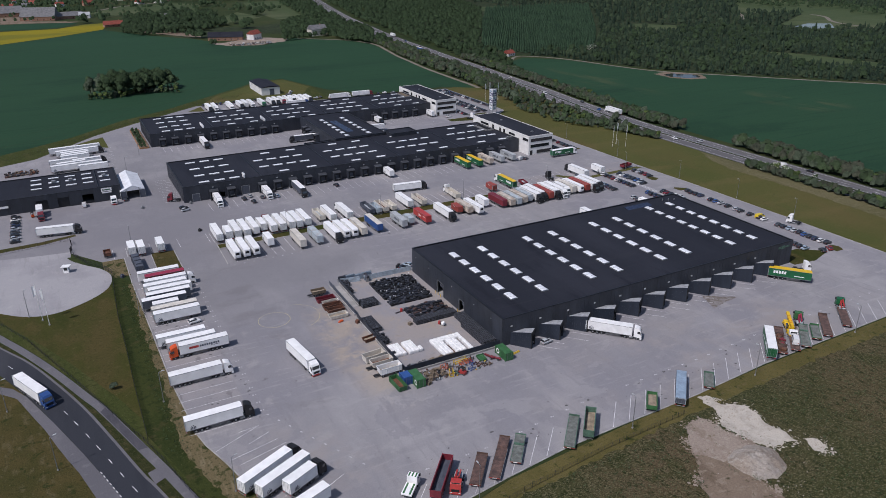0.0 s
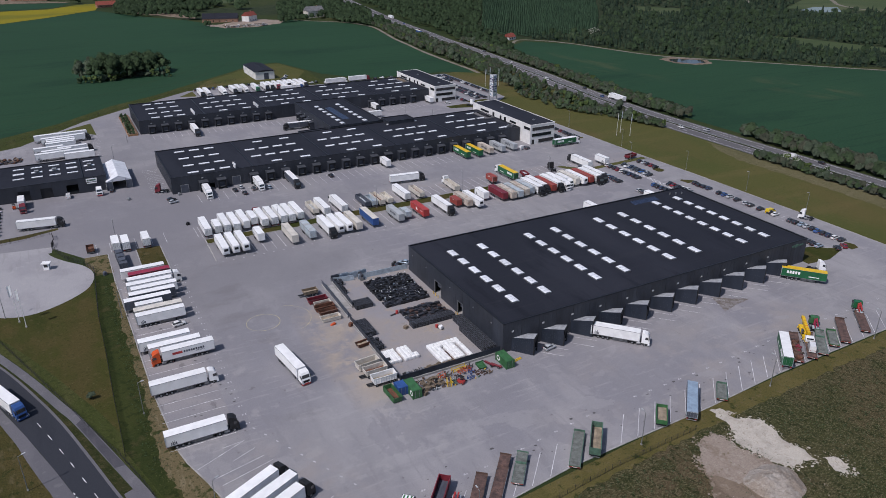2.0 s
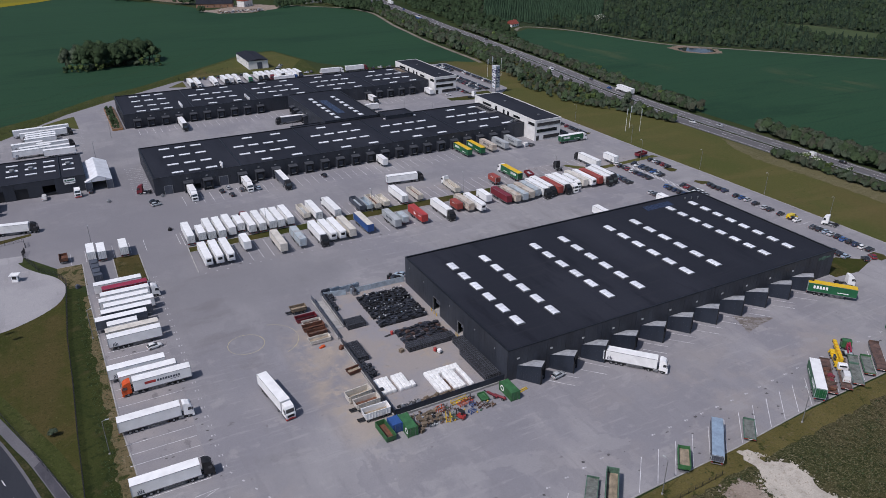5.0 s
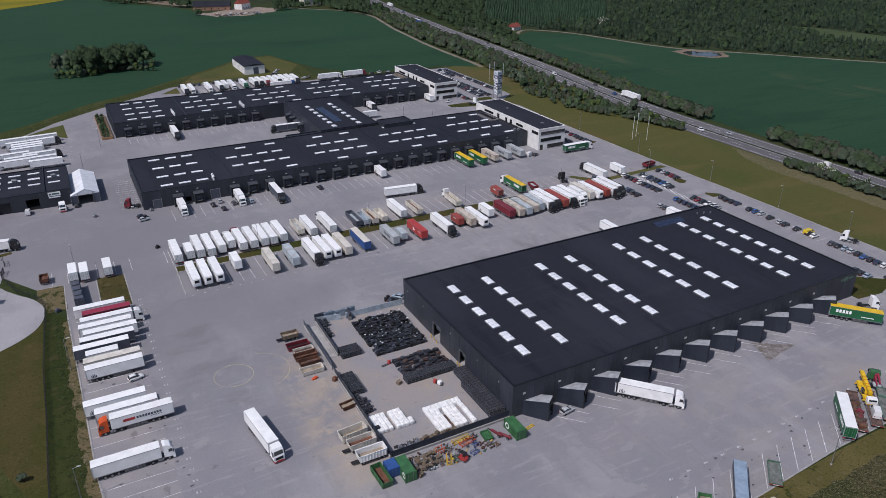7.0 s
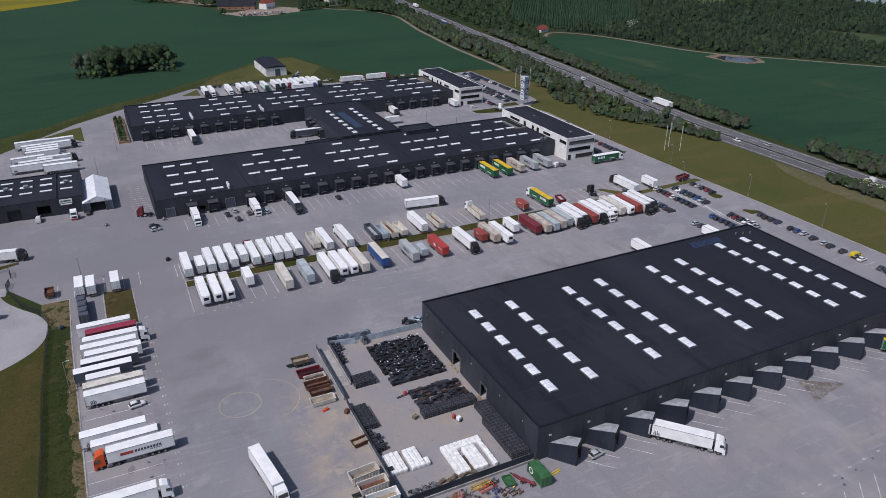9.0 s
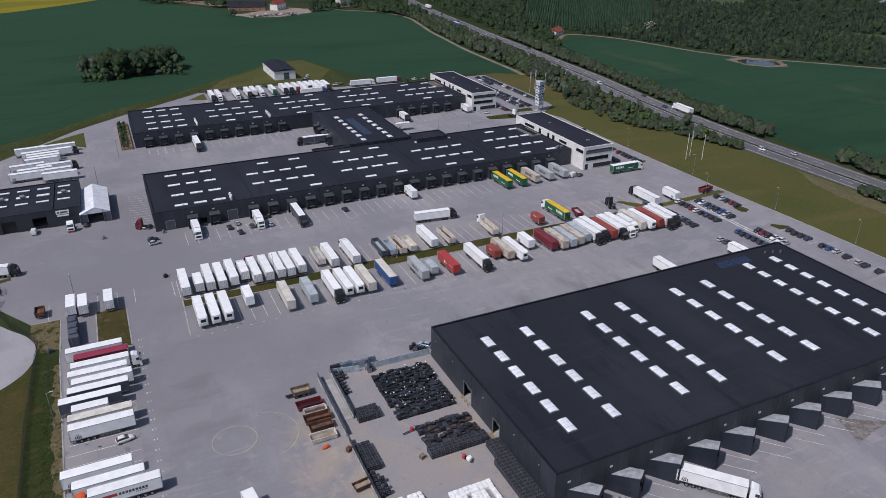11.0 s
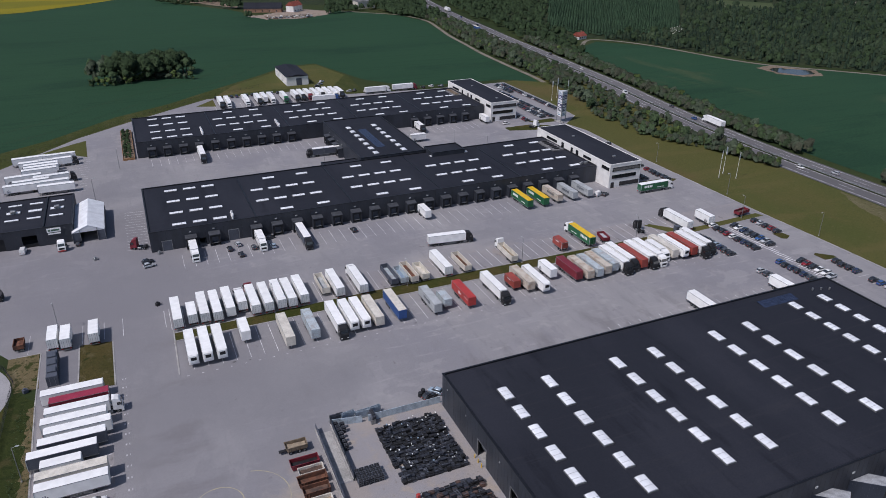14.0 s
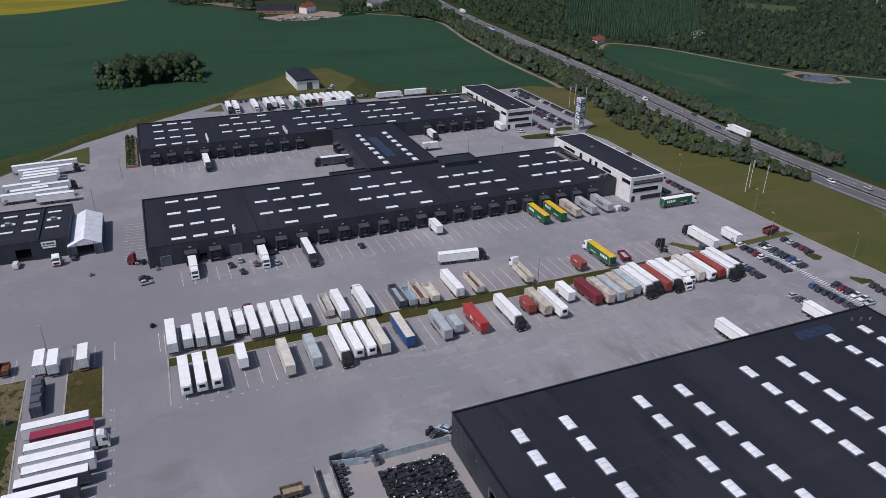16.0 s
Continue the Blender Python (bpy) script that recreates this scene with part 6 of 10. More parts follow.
KINDS = {
    "white": lambda: trailer(M_WHITE, M_WHITE, ribs=False, label="white refrigerated box semi-trailer"),
    "crest": lambda: trailer(M_WHITE, M_WHITE, mark=CREST, ribs=False, label="white box semi-trailer with a dark rear crest"),
    "reefer": lambda: trailer(M_WHITE, M_WHITE, unit=True, ribs=False, label="white semi-trailer with a front cooling unit"),
    "short": lambda: trailer(M_WHITE, M_WHITE, L=7.8, mark=CREST, ribs=False, label="short white box trailer with a dark crest"),
    "cream": lambda: trailer(M_CREAM, M_CREAM, label="cream semi-trailer with curtain sides"),
    "grey": lambda: trailer(M_GREY, M_GREY, mark=LETTERS, label="light grey container semi-trailer with dark bars", L=12.2, h=3.9),
    "rustgrey": lambda: trailer(M_RUSTGREY, M_RUSTGREY, L=12.2, h=3.9, label="rust-streaked grey container on a chassis"),
    "beige": lambda: trailer(M_BEIGE, M_BEIGE, mark=LETTERS, L=12.2, h=3.9, label="weathered beige container with dark bars"),
    "shortgrey": lambda: trailer(M_RUSTGREY, M_RUSTGREY, L=6.1, h=3.5, label="short grey container on a chassis"),
    "red": lambda: trailer(M_RED, M_RED, mark=(M_WHITE, [(5.2, 6.0, 2.0, 3.0), (6.4, 7.0, 2.3, 2.7), (9, 11.5, 2.8, 3.0)], False), label="bright red container on a semi-trailer", L=12.2, h=3.9),
    "shortred": lambda: trailer(M_BRICKRED, M_BRICKRED, L=6.1, h=3.6, mark=(M_WHITE, [(2.0, 4.0, 2.9, 3.1)], False), label="short brick-red container on a chassis"),
    "brickred": lambda: trailer(M_BRICKRED, M_BRICKRED, label="brick-red semi-trailer with curtain sides"),
    "maroon": lambda: trailer(M_MAROON, M_MAROON, L=12.2, h=3.9, label="dark maroon container on a semi-trailer"),
    "blue": lambda: trailer(M_BLUE, M_CREAM, label="blue curtain semi-trailer with a pale roof", ribs=False),
    "green": lambda: trailer(M_GREEN, M_YELLOW, mark=BOARD, label="green curtain semi-trailer with a yellow roof", ribs=False),
    "greenwhite": lambda: trailer(M_GREEN, M_WHITE, mark=BOARD, label="green semi-trailer with a white roof", ribs=False),
    "slate": lambda: trailer(M_SLATE, M_WHITE, label="slate curtain semi-trailer with a white roof", ribs=False),
    "slogan": lambda: trailer(M_WHITE, M_WHITE, mark=SLOGAN, ribs=False, label="white semi-trailer with a red panel and dark bars"),
    "tallred": lambda: trailer(M_MAROON, M_CRIMSON, L=12.8, label="maroon semi-trailer with a crimson roof"),
}


def put_trailer(kind, x, y, a, group="parked trailers"):
    FAR[0] = y > 240
    ob = put(("trailer", kind, FAR[0]), KINDS[kind], pose(x, y, 0.066, 0, 0, a), group=group)
    FAR[0] = False
    return ob


def tractor(paint, low=None, label="", sleeper=True):
    """A two-axle road tractor; its cab's front is at x = 0, and it looks along +x."""
    t = thing("road_tractor", label, "truck")
    prof = [(-2.25, 0.95, 0), (-0.02, 0.75, 0), (0.0, 1.7, 0.2), (-0.16, 2.1, 0.4), (-0.42, 3.05, 1.0), (-0.75, 3.55, 1.6), (-1.7, 3.9, 2.2), (-2.25, 3.9, 2.2)] if sleeper else [(-2.0, 0.95, 0), (0, 0.75, 0), (0, 1.7, 0.2), (-0.3, 2.8, 0.8), (-0.5, 2.95, 1.2), (-2.0, 2.95, 1.2)]
    cb = Shape().side(prof, -1.22, 1.22, 0, 0.07)
    for y in (-1.21, 1.21):
        cb.box(-0.35, -0.2, y * 1.08 - 0.1, y * 1.08 + 0.1, 1.95, 2.7, 1, c=0.03)
    cab = part("cab", cb, [paint, M_BLACK], t)
    part("windscreen", Shape().add([(-0.13, -1.02, 2.12), (-0.13, 1.02, 2.12), (-0.37, 0.98, 2.98), (-0.37, -0.98, 2.98), (-0.2, -1.02, 2.12), (-0.2, 1.02, 2.12), (-0.45, 0.98, 2.98), (-0.45, -0.98, 2.98)], [(0, 1, 2, 3), (7, 6, 5, 4), (0, 4, 5, 1), (2, 6, 7, 3), (1, 5, 6, 2), (0, 3, 7, 4)]), M_GLASS, cab)
    for y in (-1.21, 1.21):
        part("side_window", Shape().box(-1.25, -0.45, y - 0.02, y + 0.02, 2.1, 2.85), M_GLASS, cab)
    part("grille", Shape().box(-0.05, 0.03, -0.85, 0.85, 0.95, 1.6), M_BLACK, cab)
    bp = Shape().box(-0.5, 0.06, -1.24, 1.24, 0.3, 0.75, c=0.05)
    for y in (-0.9, 0.9):
        bp.box(0.02, 0.08, y - 0.2, y + 0.2, 0.62, 0.82, 1)
    part("bumper", bp, [low or paint, M_LAMP], t)
    ch = Shape()
    for y in (-0.42, 0.42):
        ch.box(-5.9, -0.5, y - 0.06, y + 0.06, 0.75, 1.0)
    for k in range(5):
        ch.box(-5.8 + 1.2 * k, -5.65 + 1.2 * k, -0.42, 0.42, 0.78, 0.95)
    for y in (-1.0, 1.0):
        ch.box(-5.3, -4.1, y - 0.3, y + 0.3, 1.03, 1.09)
    for y in (-1.0, 1.0):
        ch.box(-3.6, -2.4, y - 0.28, y + 0.28, 0.4, 0.95, 1, c=0.08)
    part("chassis", ch, [M_DARKSTEEL, M_STEEL], t)
    part("fifth_wheel", Shape().rod((-4.6, 0, 1.0), (-4.6, 0, 1.12), 0.55, 12), M_BLACK, t)
    wheels(t, [(-1.3, -1.05), (-1.3, 1.05)], 0.5, 0.32)
    wheels(t, [(-4.7, -0.98), (-4.7, 0.98)], 0.5, 0.56)
    return t


CABS = {
    "black": lambda: tractor(M_DARKSTEEL, label="black road tractor with a tall cab"),
    "white": lambda: tractor(M_WHITE, label="white road tractor with a tall cab"),
    "whitered": lambda: tractor(M_WHITE, M_RED, label="white road tractor with a red bumper"),
    "orange": lambda: tractor(M_ORANGE, label="orange-red road tractor with a tall cab"),
    "blue": lambda: tractor(M_BLUE, label="blue road tractor with a tall cab"),
    "red": lambda: tractor(M_MAROON, label="dark red road tractor with a tall cab"),
    "green": lambda: tractor(M_GREEN, label="dark green road tractor with a tall cab"),
}


def put_cab(paint, x, y, a, group="road tractors"):
    FAR[0] = y > 240
    ob = put(("cab", paint, FAR[0]), CABS[paint], pose(x, y, 0.066, 0, 0, a), group=group)
    FAR[0] = False
    return ob


def rig(kind, paint, x, y, a, L=13.6):
    """A trailer with the tractor that draws it; x, y: the trailer's middle, a: the way it faces."""
    put_trailer(kind, x, y, a)
    c, s = math.cos(radians(a)), math.sin(radians(a))
    d = L / 2 + 2.75
    put_cab(paint, x + c * d, y + s * d, a)


# the two rows on either side of the long grass strip: trailer kind, x, y, the way it faces, tractor
for kind, x, y, a, cab_ in (
        ("white", -54.5, 124.9, 90, ""), ("short", -50.5, 122.9, 90, ""), ("white", -47.2, 125.2, 90, ""), ("reefer", -43.7, 124.6, 90, ""), ("white", -40.0, 125.6, -90, ""), ("short", -36.4, 124.9, 90, "white"),
        ("white", -33.1, 124.2, 90, "red"), ("white", -29.4, 124.2, 90, ""), ("white", -25.6, 124.4, 90, ""), ("white", -22.5, 124.2, 90, ""), ("white", -18.8, 124.8, 90, ""), ("white", -7.9, 124.6, 90, ""),
        ("white", -0.8, 123.8, 90, "white"), ("white", 27.7, 124.6, 90, "")):
    rig(kind, cab_, x, y, a, 7.8 if kind == "short" else 13.6) if cab_ else put_trailer(kind, x, y, a)
for kind, x, y, a, cab_ in (
        ("green", 82.6, 125.4, 90, "white"), ("white", 123.3, 123.0, 90, "black"), ("short", 134.1, 120.9, 90, ""), ("shortred", 72.0, 122.6, 90, ""),
        ("reefer", -52.6, 104.9, -90, ""), ("reefer", -49.0, 104.9, -90, ""), ("reefer", -45.4, 104.9, -90, ""), ("short", -38.3, 108.2, -90, ""), ("cream", -27.8, 103.6, -90, ""), ("rustgrey", -20.7, 104.0, -90, ""),
        ("white", -13.4, 105.0, -90, "black"), ("reefer", -9.7, 104.6, -90, ""), ("reefer", -6.3, 104.5, -90, ""), ("cream", -2.5, 104.1, -90, ""), ("blue", 4.6, 105.0, -90, ""), ("grey", 15.3, 103.6, -90, "")):
    rig(kind, cab_, x, y, a, 7.8 if kind == "short" else 13.6) if cab_ else put_trailer(kind, x, y, a)
for kind, x, y, a, cab_ in (
        ("shortgrey", 19.4, 102.6, -90, ""), ("red", 26.0, 103.2, -90, ""), ("white", 36.5, 104.2, -90, "black"), ("shortred", 43.4, 104.5, -90, ""), ("beige", 47.0, 104.8, -90, ""), ("reefer", 50.7, 103.0, -90, ""),
        ("short", 57.5, 107.0, -90, ""), ("maroon", 64.3, 104.8, -90, ""), ("beige", 68.0, 103.8, -90, ""), ("rustgrey", 71.5, 103.8, -90, ""), ("beige", 75.0, 104.4, -90, ""), ("rustgrey", 78.3, 105.2, -90, ""),
        ("white", 81.9, 105.6, -90, "black"), ("white", 85.3, 106.8, -90, "black"), ("brickred", 88.5, 104.2, -90, ""), ("white", 92.2, 105.7, -90, "black")):
    rig(kind, cab_, x, y, a) if cab_ else put_trailer(kind, x, y, a)
for kind, x, y, a, cab_ in (
        ("white", 95.8, 106.0, -90, "white"), ("short", 99.3, 106.0, -90, "white"), ("cream", 102.6, 106.0, -90, ""), ("reefer", 106.2, 105.2, -90, ""), ("brickred", 110.0, 105.2, -90, ""),
        ("white", 113.5, 105.2, -90, "black"), ("white", 117.1, 106.6, -90, "black"), ("white", 88.2, 68.6, -90, ""), ("white", 118.8, 66.6, -90, "")):
    rig(kind, cab_, x, y, a, 7.8 if kind == "short" else 13.6) if cab_ else put_trailer(kind, x, y, a)
# at the docks of the front terminal
for kind, x, y, a, cab_ in (
        ("short", -45.2, 166.8, -90, "white"), ("short", -22.9, 166.6, -90, "white"), ("slate", -8.2, 164.4, -90, "black"), ("short", 39.2, 166.8, -90, ""), ("green", 79.9, 163.8, -90, ""), ("green", 87.0, 163.6, -90, ""),
        ("beige", 94.0, 164.0, -90, ""), ("grey", 101.1, 164.0, -90, ""), ("grey", 108.2, 164.0, -90, ""), ("greenwhite", 137.1, 155.2, 0, "white"), ("white", 37.2, 141.4, -7, "black"), ("white", -110.8, 158.6, -10, "black"),
        ("white", -30.2, 272.5, -90, "black"), ("slate", 24.6, 253.8, 180, "black"), ("short", 80.4, 275.2, -90, "black"), ("short", 72.4, 257.0, 0, ""), ("short", 119.0, 276.0, -90, "")):
    rig(kind, cab_, x, y, a, 7.8 if kind == "short" else 13.6) if cab_ else put_trailer(kind, x, y, a)
# along the west edge of the yard
for kind, x, y, a, cab_ in (
        ("crest", -80.6, 95.4, 180, ""), ("tallred", -79.0, 91.6, 180, ""), ("white", -79.4, 87.7, 0, "white"), ("white", -80.0, 83.9, 0, ""), ("white", -79.1, 80.2, 0, ""), ("slate", -80.2, 76.6, 0, ""), ("slate", -82.0, 72.8, 0, ""),
        ("short", -82.1, 69.0, 0, ""), ("cream", -80.0, 65.5, 0, ""), ("crest", -79.9, 62.0, 0, ""), ("crest", -81.3, 46.4, 0, ""), ("crest", -79.2, 42.3, 0, ""), ("slogan", -76.4, 38.9, 180, "orange"),
        ("white", -81.4, 24.1, 0, "white"), ("crest", -81.3, 2.2, 0, "black"), ("crest", -75.35, -22.65, 26, "black")):
    rig(kind, cab_, x, y, a) if cab_ else put_trailer(kind, x, y, a)
for kind, x, y, a, cab_ in (
        ("crest", -72.3, -25.75, 25, ""), ("crest", -72.0, -37.0, 20, ""), ("white", -53.7, 20.2, -82, "whitered"), ("crest", 32.1, -8.9, -48, "white"), ("green", 111.3, -9.4, -50, ""),
        ("white", -120.4, 37.6, -65, "blue"), ("short", -86.2, 124.2, 90, ""), ("short", -83.0, 123.2, 90, ""), ("short", -76.1, 123.2, 90, "")):
    rig(kind, cab_, x, y, a) if cab_ else put_trailer(kind, x, y, a)
# behind the workshop and the back terminal
for kind, x, y, a, cab_ in (
        ("white", -103.0, 291.0, 5, ""), ("white", -90.8, 291.4, 5, ""), ("white", -92.3, 284.6, 5, "black"), ("crest", -99.8, 283.6, 5, ""), ("white", -97.5, 279.8, 5, ""), ("white", -97.3, 276.0, 5, ""), ("white", -97.8, 272.2, 5, ""),
        ("crest", -103.4, 264.8, 5, ""), ("white", -92.6, 261.6, 5, "black"), ("white", -100.0, 257.8, 5, ""), ("crest", -103.0, 253.4, 3, ""), ("white", -92.4, 254.2, 3, ""), ("white", -90.2, 248.6, 0, "")):
    rig(kind, cab_, x, y, a) if cab_ else put_trailer(kind, x, y, a)
for kind, x, y, a, cab_ in (
        ("white", -8.3, 367.5, -90, "black"), ("white", -4.4, 367.5, -90, "white"), ("white", 6.2, 367.5, -90, "white"), ("white", 13.3, 367.5, -90, "black"), ("white", 17.1, 368.5, -90, ""), ("white", 21.0, 367.5, -90, "white"),
        ("white", 28.7, 367.0, -90, "green"), ("white", 35.7, 368.0, -90, "black"), ("white", 39.4, 368.0, -90, "black"), ("white", 43.6, 368.0, -90, "red"), ("white", 47.6, 368.0, -90, "white"), ("white", 51.4, 368.0, -90, "black"),
        ("white", 55.2, 367.8, -90, "white"), ("white", 59.0, 367.6, -90, "white"), ("white", 62.8, 366.0, -90, "black"), ("white", 50.0, 353.0, 0, "blue"), ("white", 85.5, 361.8, 0, "white"), ("white", 103.9, 362.6, 0, "red")):
    rig(kind, cab_, x, y, a) if cab_ else put_trailer(kind, x, y, a)
rig("short", "black", -69.55, -28.8, 25, 7.8)
put_cab("white", 123.6, -8.4, -35)
put_cab("black", 107.2, 126.6, 75)
put_cab("white", 158.2, 28.4, 115)
put_cab("red", -64.6, 180.2, 160)
put_cab("white", 141.6, 257.2, 15)
put_cab("red", -115.6, 178.6, -90)
put_trailer("short", -116.0, 187.6, -90)
put_cab("whitered", -86.4, 186.4, -90)


def tipper(paint, load, label, L=10.0, z1=2.7, axles=3):
    """An open tipping trailer with a load or a bare floor."""
    t = thing("tipper_trailer", label, "trailer", group="tipper trailers")
    f, b, w = L / 2, -L / 2, 1.25
    s = Shape()
    rim = [(b, -w), (f, -w), (f, w), (b, w)]
    ins = [(b + 0.1, -w + 0.1), (f - 0.1, -w + 0.1), (f - 0.1, w - 0.1), (b + 0.1, w - 0.1)]
    s.add([(x, y, 1.05) for x, y in rim] + [(x, y, z1) for x, y in rim] + [(x, y, z1) for x, y in ins] + [(x, y, 1.25) for x, y in ins],
          [(4 * q + i, 4 * q + (i + 1) % 4, 4 * q + 4 + (i + 1) % 4, 4 * q + 4 + i) for q in range(3) for i in range(4)] + [(12, 13, 14, 15), (3, 2, 1, 0)])
    tub = part("tub", s, paint, t)
    rb = Shape()
    for k in range(8):
        x = b + 0.6 + (L - 1.2) * k / 7
        for y in (-w - 0.03, w + 0.03):
            rb.box(x - 0.06, x + 0.06, y - 0.04, y + 0.04, 1.1, z1)
    rb.box(b, f, -w - 0.06, -w + 0.12, z1 - 0.02, z1 + 0.08).box(b, f, w - 0.12, w + 0.06, z1 - 0.02, z1 + 0.08)
    part("rib", rb, paint, tub)
    lo, n = Shape(), 8
    for i in range(n + 1):
        for j in range(5):
            x, y = b + 0.12 + (L - 0.24) * i / n, -w + 0.12 + (2 * w - 0.24) * j / 4
            lo.v.append((x, y, 1.4 + 0.35 * (1 - abs(j - 2) / 2) * math.sin(math.pi * i / n) + 0.1 * noise.noise((x, y, L))))
    lo.f = [(i * 5 + j, i * 5 + j + 1, i * 5 + 6 + j, i * 5 + 5 + j) for i in range(n) for j in range(4)]
    lo.m = [0] * len(lo.f)
    part("load", lo, load, tub, solid=False)
    part("chassis", Shape().box(b + 0.3, f - 0.2, -0.5, 0.5, 0.8, 1.05), M_DARKSTEEL, t)
    wheels(t, [(b + 1.2 + 1.25 * k, y) for k in range(axles) for y in (-1.05, 1.05)])
    part("drawbar", Shape().box(f - 0.2, f + 0.5, -0.12, 0.12, 0.8, 1.0), M_DARKSTEEL, t)
    part("rear_bumper", Shape().box(b - 0.04, b + 0.06, -1.1, 1.1, 0.5, 0.64), M_STEEL, t)
    return t


for i, (x, y, a, paint, load, label, L) in enumerate((
        (-11.5, 126.6, 90, M_CREAM, M_GREY, "cream tipper trailer standing empty", 10.6), (9.8, 124.2, 90, M_SLATE, M_RUSTGREY, "grey tipper trailer with a dull floor", 11.2), (12.9, 122.6, 90, M_RUSTGREY, M_SKYBLUE, "grey tipper trailer with a blue floor", 8.6),
        (16.1, 123.4, 90, M_CREAM, M_RUST, "cream tipper trailer with a rust-brown load", 11.2), (19.9, 122.5, 90, M_CREAM, M_CREAM, "cream tipper trailer standing empty", 8.8), (34.6, 123.6, 90, M_CREAM, M_RUST, "cream tipper trailer with a brown load", 11),
        (52.0, 123.8, 88, M_CREAM, M_SANDY, "pale tipper trailer with some sand inside", 11.2), (89.8, 122.4, 80, M_MAROON, M_RUSTGREY, "small dark red tipper trailer", 5.6), (152.4, 120.8, 10, M_MAROON, M_BROWN, "small dark red tipper trailer", 6.4),
        (-42.2, -42.1, 49, M_MAROON, M_SLATE, "maroon tipper trailer with a grey floor", 12), (-2.0, -42.3, 48, M_SAGE, M_SANDY, "green tipper trailer with sand in it", 9.6), (17.6, -42.5, 47, M_SKIPGREEN, M_SANDY, "small green tipper with a brown end", 6.4),
        (-94.6, 125.6, 90, M_RUST, M_RUST, "rusty red open skip trailer", 4.2))):
    tipper(paint, load, label, L, 2.9 if L > 8 else 2.2, 3 if L > 8 else 2).matrix_basis = pose(x, y, 0.066, 0, 0, a)
put_cab("white", 52.9, 132.6, 88)


def flatbed(deck, label, L=12.0, stepped=False):
    """A low trailer with an open deck, side rails and a board at its front."""
    t = thing("flatbed_trailer", label, "trailer", group="flatbed trailers")
    f, b, w = L / 2, -L / 2, 1.27
    if stepped:
        d = part("deck", Shape().box(b, f - 3.4, -w, w, 0.75, 0.95).box(f - 3.4, f, -w * 0.95, w * 0.95, 1.15, 1.4).box(f - 3.5, f - 3.3, -1.0, 1.0, 0.8, 1.3), deck, t)
    else:
        d = part("deck", Shape().box(b, f, -w, w, 1.0, 1.2), deck, t)
    pl, n, prof = Shape(), int(L / 0.6), []
    for k in range(n):
        x = b + L * (k + 0.5) / n
        z = (1.4 if x > f - 3.4 else 0.95) if stepped else 1.2
        prof += [(x - 0.26, z + 0.008, 0), (x - 0.23, z + 0.05, 0), (x + 0.23, z + 0.05, 0), (x + 0.26, z + 0.008, 0)]
    prof += [(f - 0.02, prof[-1][1] - 0.06, 0), (f - 3.3, prof[-1][1] - 0.06, 0), (f - 3.45, prof[0][1] - 0.06, 0), (b + 0.02, prof[0][1] - 0.06, 0)]
    pl.side(prof, -w + 0.15, w - 0.15)
    part("planking", pl, {M_BROWN: M_RUSTDECK, M_SAGE: M_GREYDECK, M_SKIPGREEN: M_GREYDECK}.get(deck, M_BROWN), d)
    part("headboard", Shape().box(f - 0.1, f, -w, w, 1.2, 1.75), deck, t)
    part("chassis", Shape().box(b + 0.4, f - 0.4, -0.5, 0.5, 0.55, 0.76), M_DARKSTEEL, t)
    wheels(t, [(b + 1.0 + 1.2 * k, y) for k in range(3) for y in (-1.0, 1.0)], 0.42, 0.3)
    part("rear_board", Shape().box(b - 0.06, b, -w, w, 0.78, 0.95, 0).box(b - 0.08, b, -0.5, 0.5, 0.8, 0.93, 1), [M_BRICKRED, M_WHITE], t, "red and white rear marker board")
    for y in (-0.9, 0.9):
        part("support_leg", Shape().box(f - 1.0, f - 0.85, y - 0.06, y + 0.06, 0.02, 1.0), M_DARKSTEEL, t)
    for y in (-w - 0.02, w + 0.02):
        part("side_rail", Shape().box(b, f - (3.4 if stepped else 0), y - 0.04, y + 0.04, 0.8, 0.98), M_STEEL, t)
    return t


for x, y, a, deck, label, L, st in (
        (-33.6, -43.3, 50, M_BROWN, "brown flatbed trailer on the bays", 10, False), (-27.3, -42.0, 48, M_BROWN, "long brown low-loader trailer, empty", 14, True), (-22.0, -41.5, 49, M_SAGE, "green low-loader trailer, empty", 9.5, True), (-7.3, -42.3, 47, M_SAGE, "green flatbed with a grey deck", 12, False),
        (38.0, -42.2, 44, M_SAGE, "small grey-green flatbed trailer", 6.6, False), (72.3, -37.1, 44, M_BROWN, "long brown low-loader with machine parts", 14.5, True), (80.7, -38.7, 42, M_SAGE, "grey-green low-loader trailer, empty", 12.4, True), (85.5, -38.8, 43, M_SKIPGREEN, "short green flatbed trailer, empty", 8, False),
        (91.9, -37.4, 43, M_BROWN, "brown flatbed with a steel front", 13.2, False), (101.5, -37.0, 44, M_BROWN, "brown flatbed behind a green truck", 11, False), (76.5, -38.3, 43, M_BROWN, "low-loader carrying a small white van", 13.0, True)):
    flatbed(deck, label, L, st).matrix_basis = pose(x, y, 0.066, 0, 0, a)
put_trailer("greenwhite", 66.8, -37.6, 44)


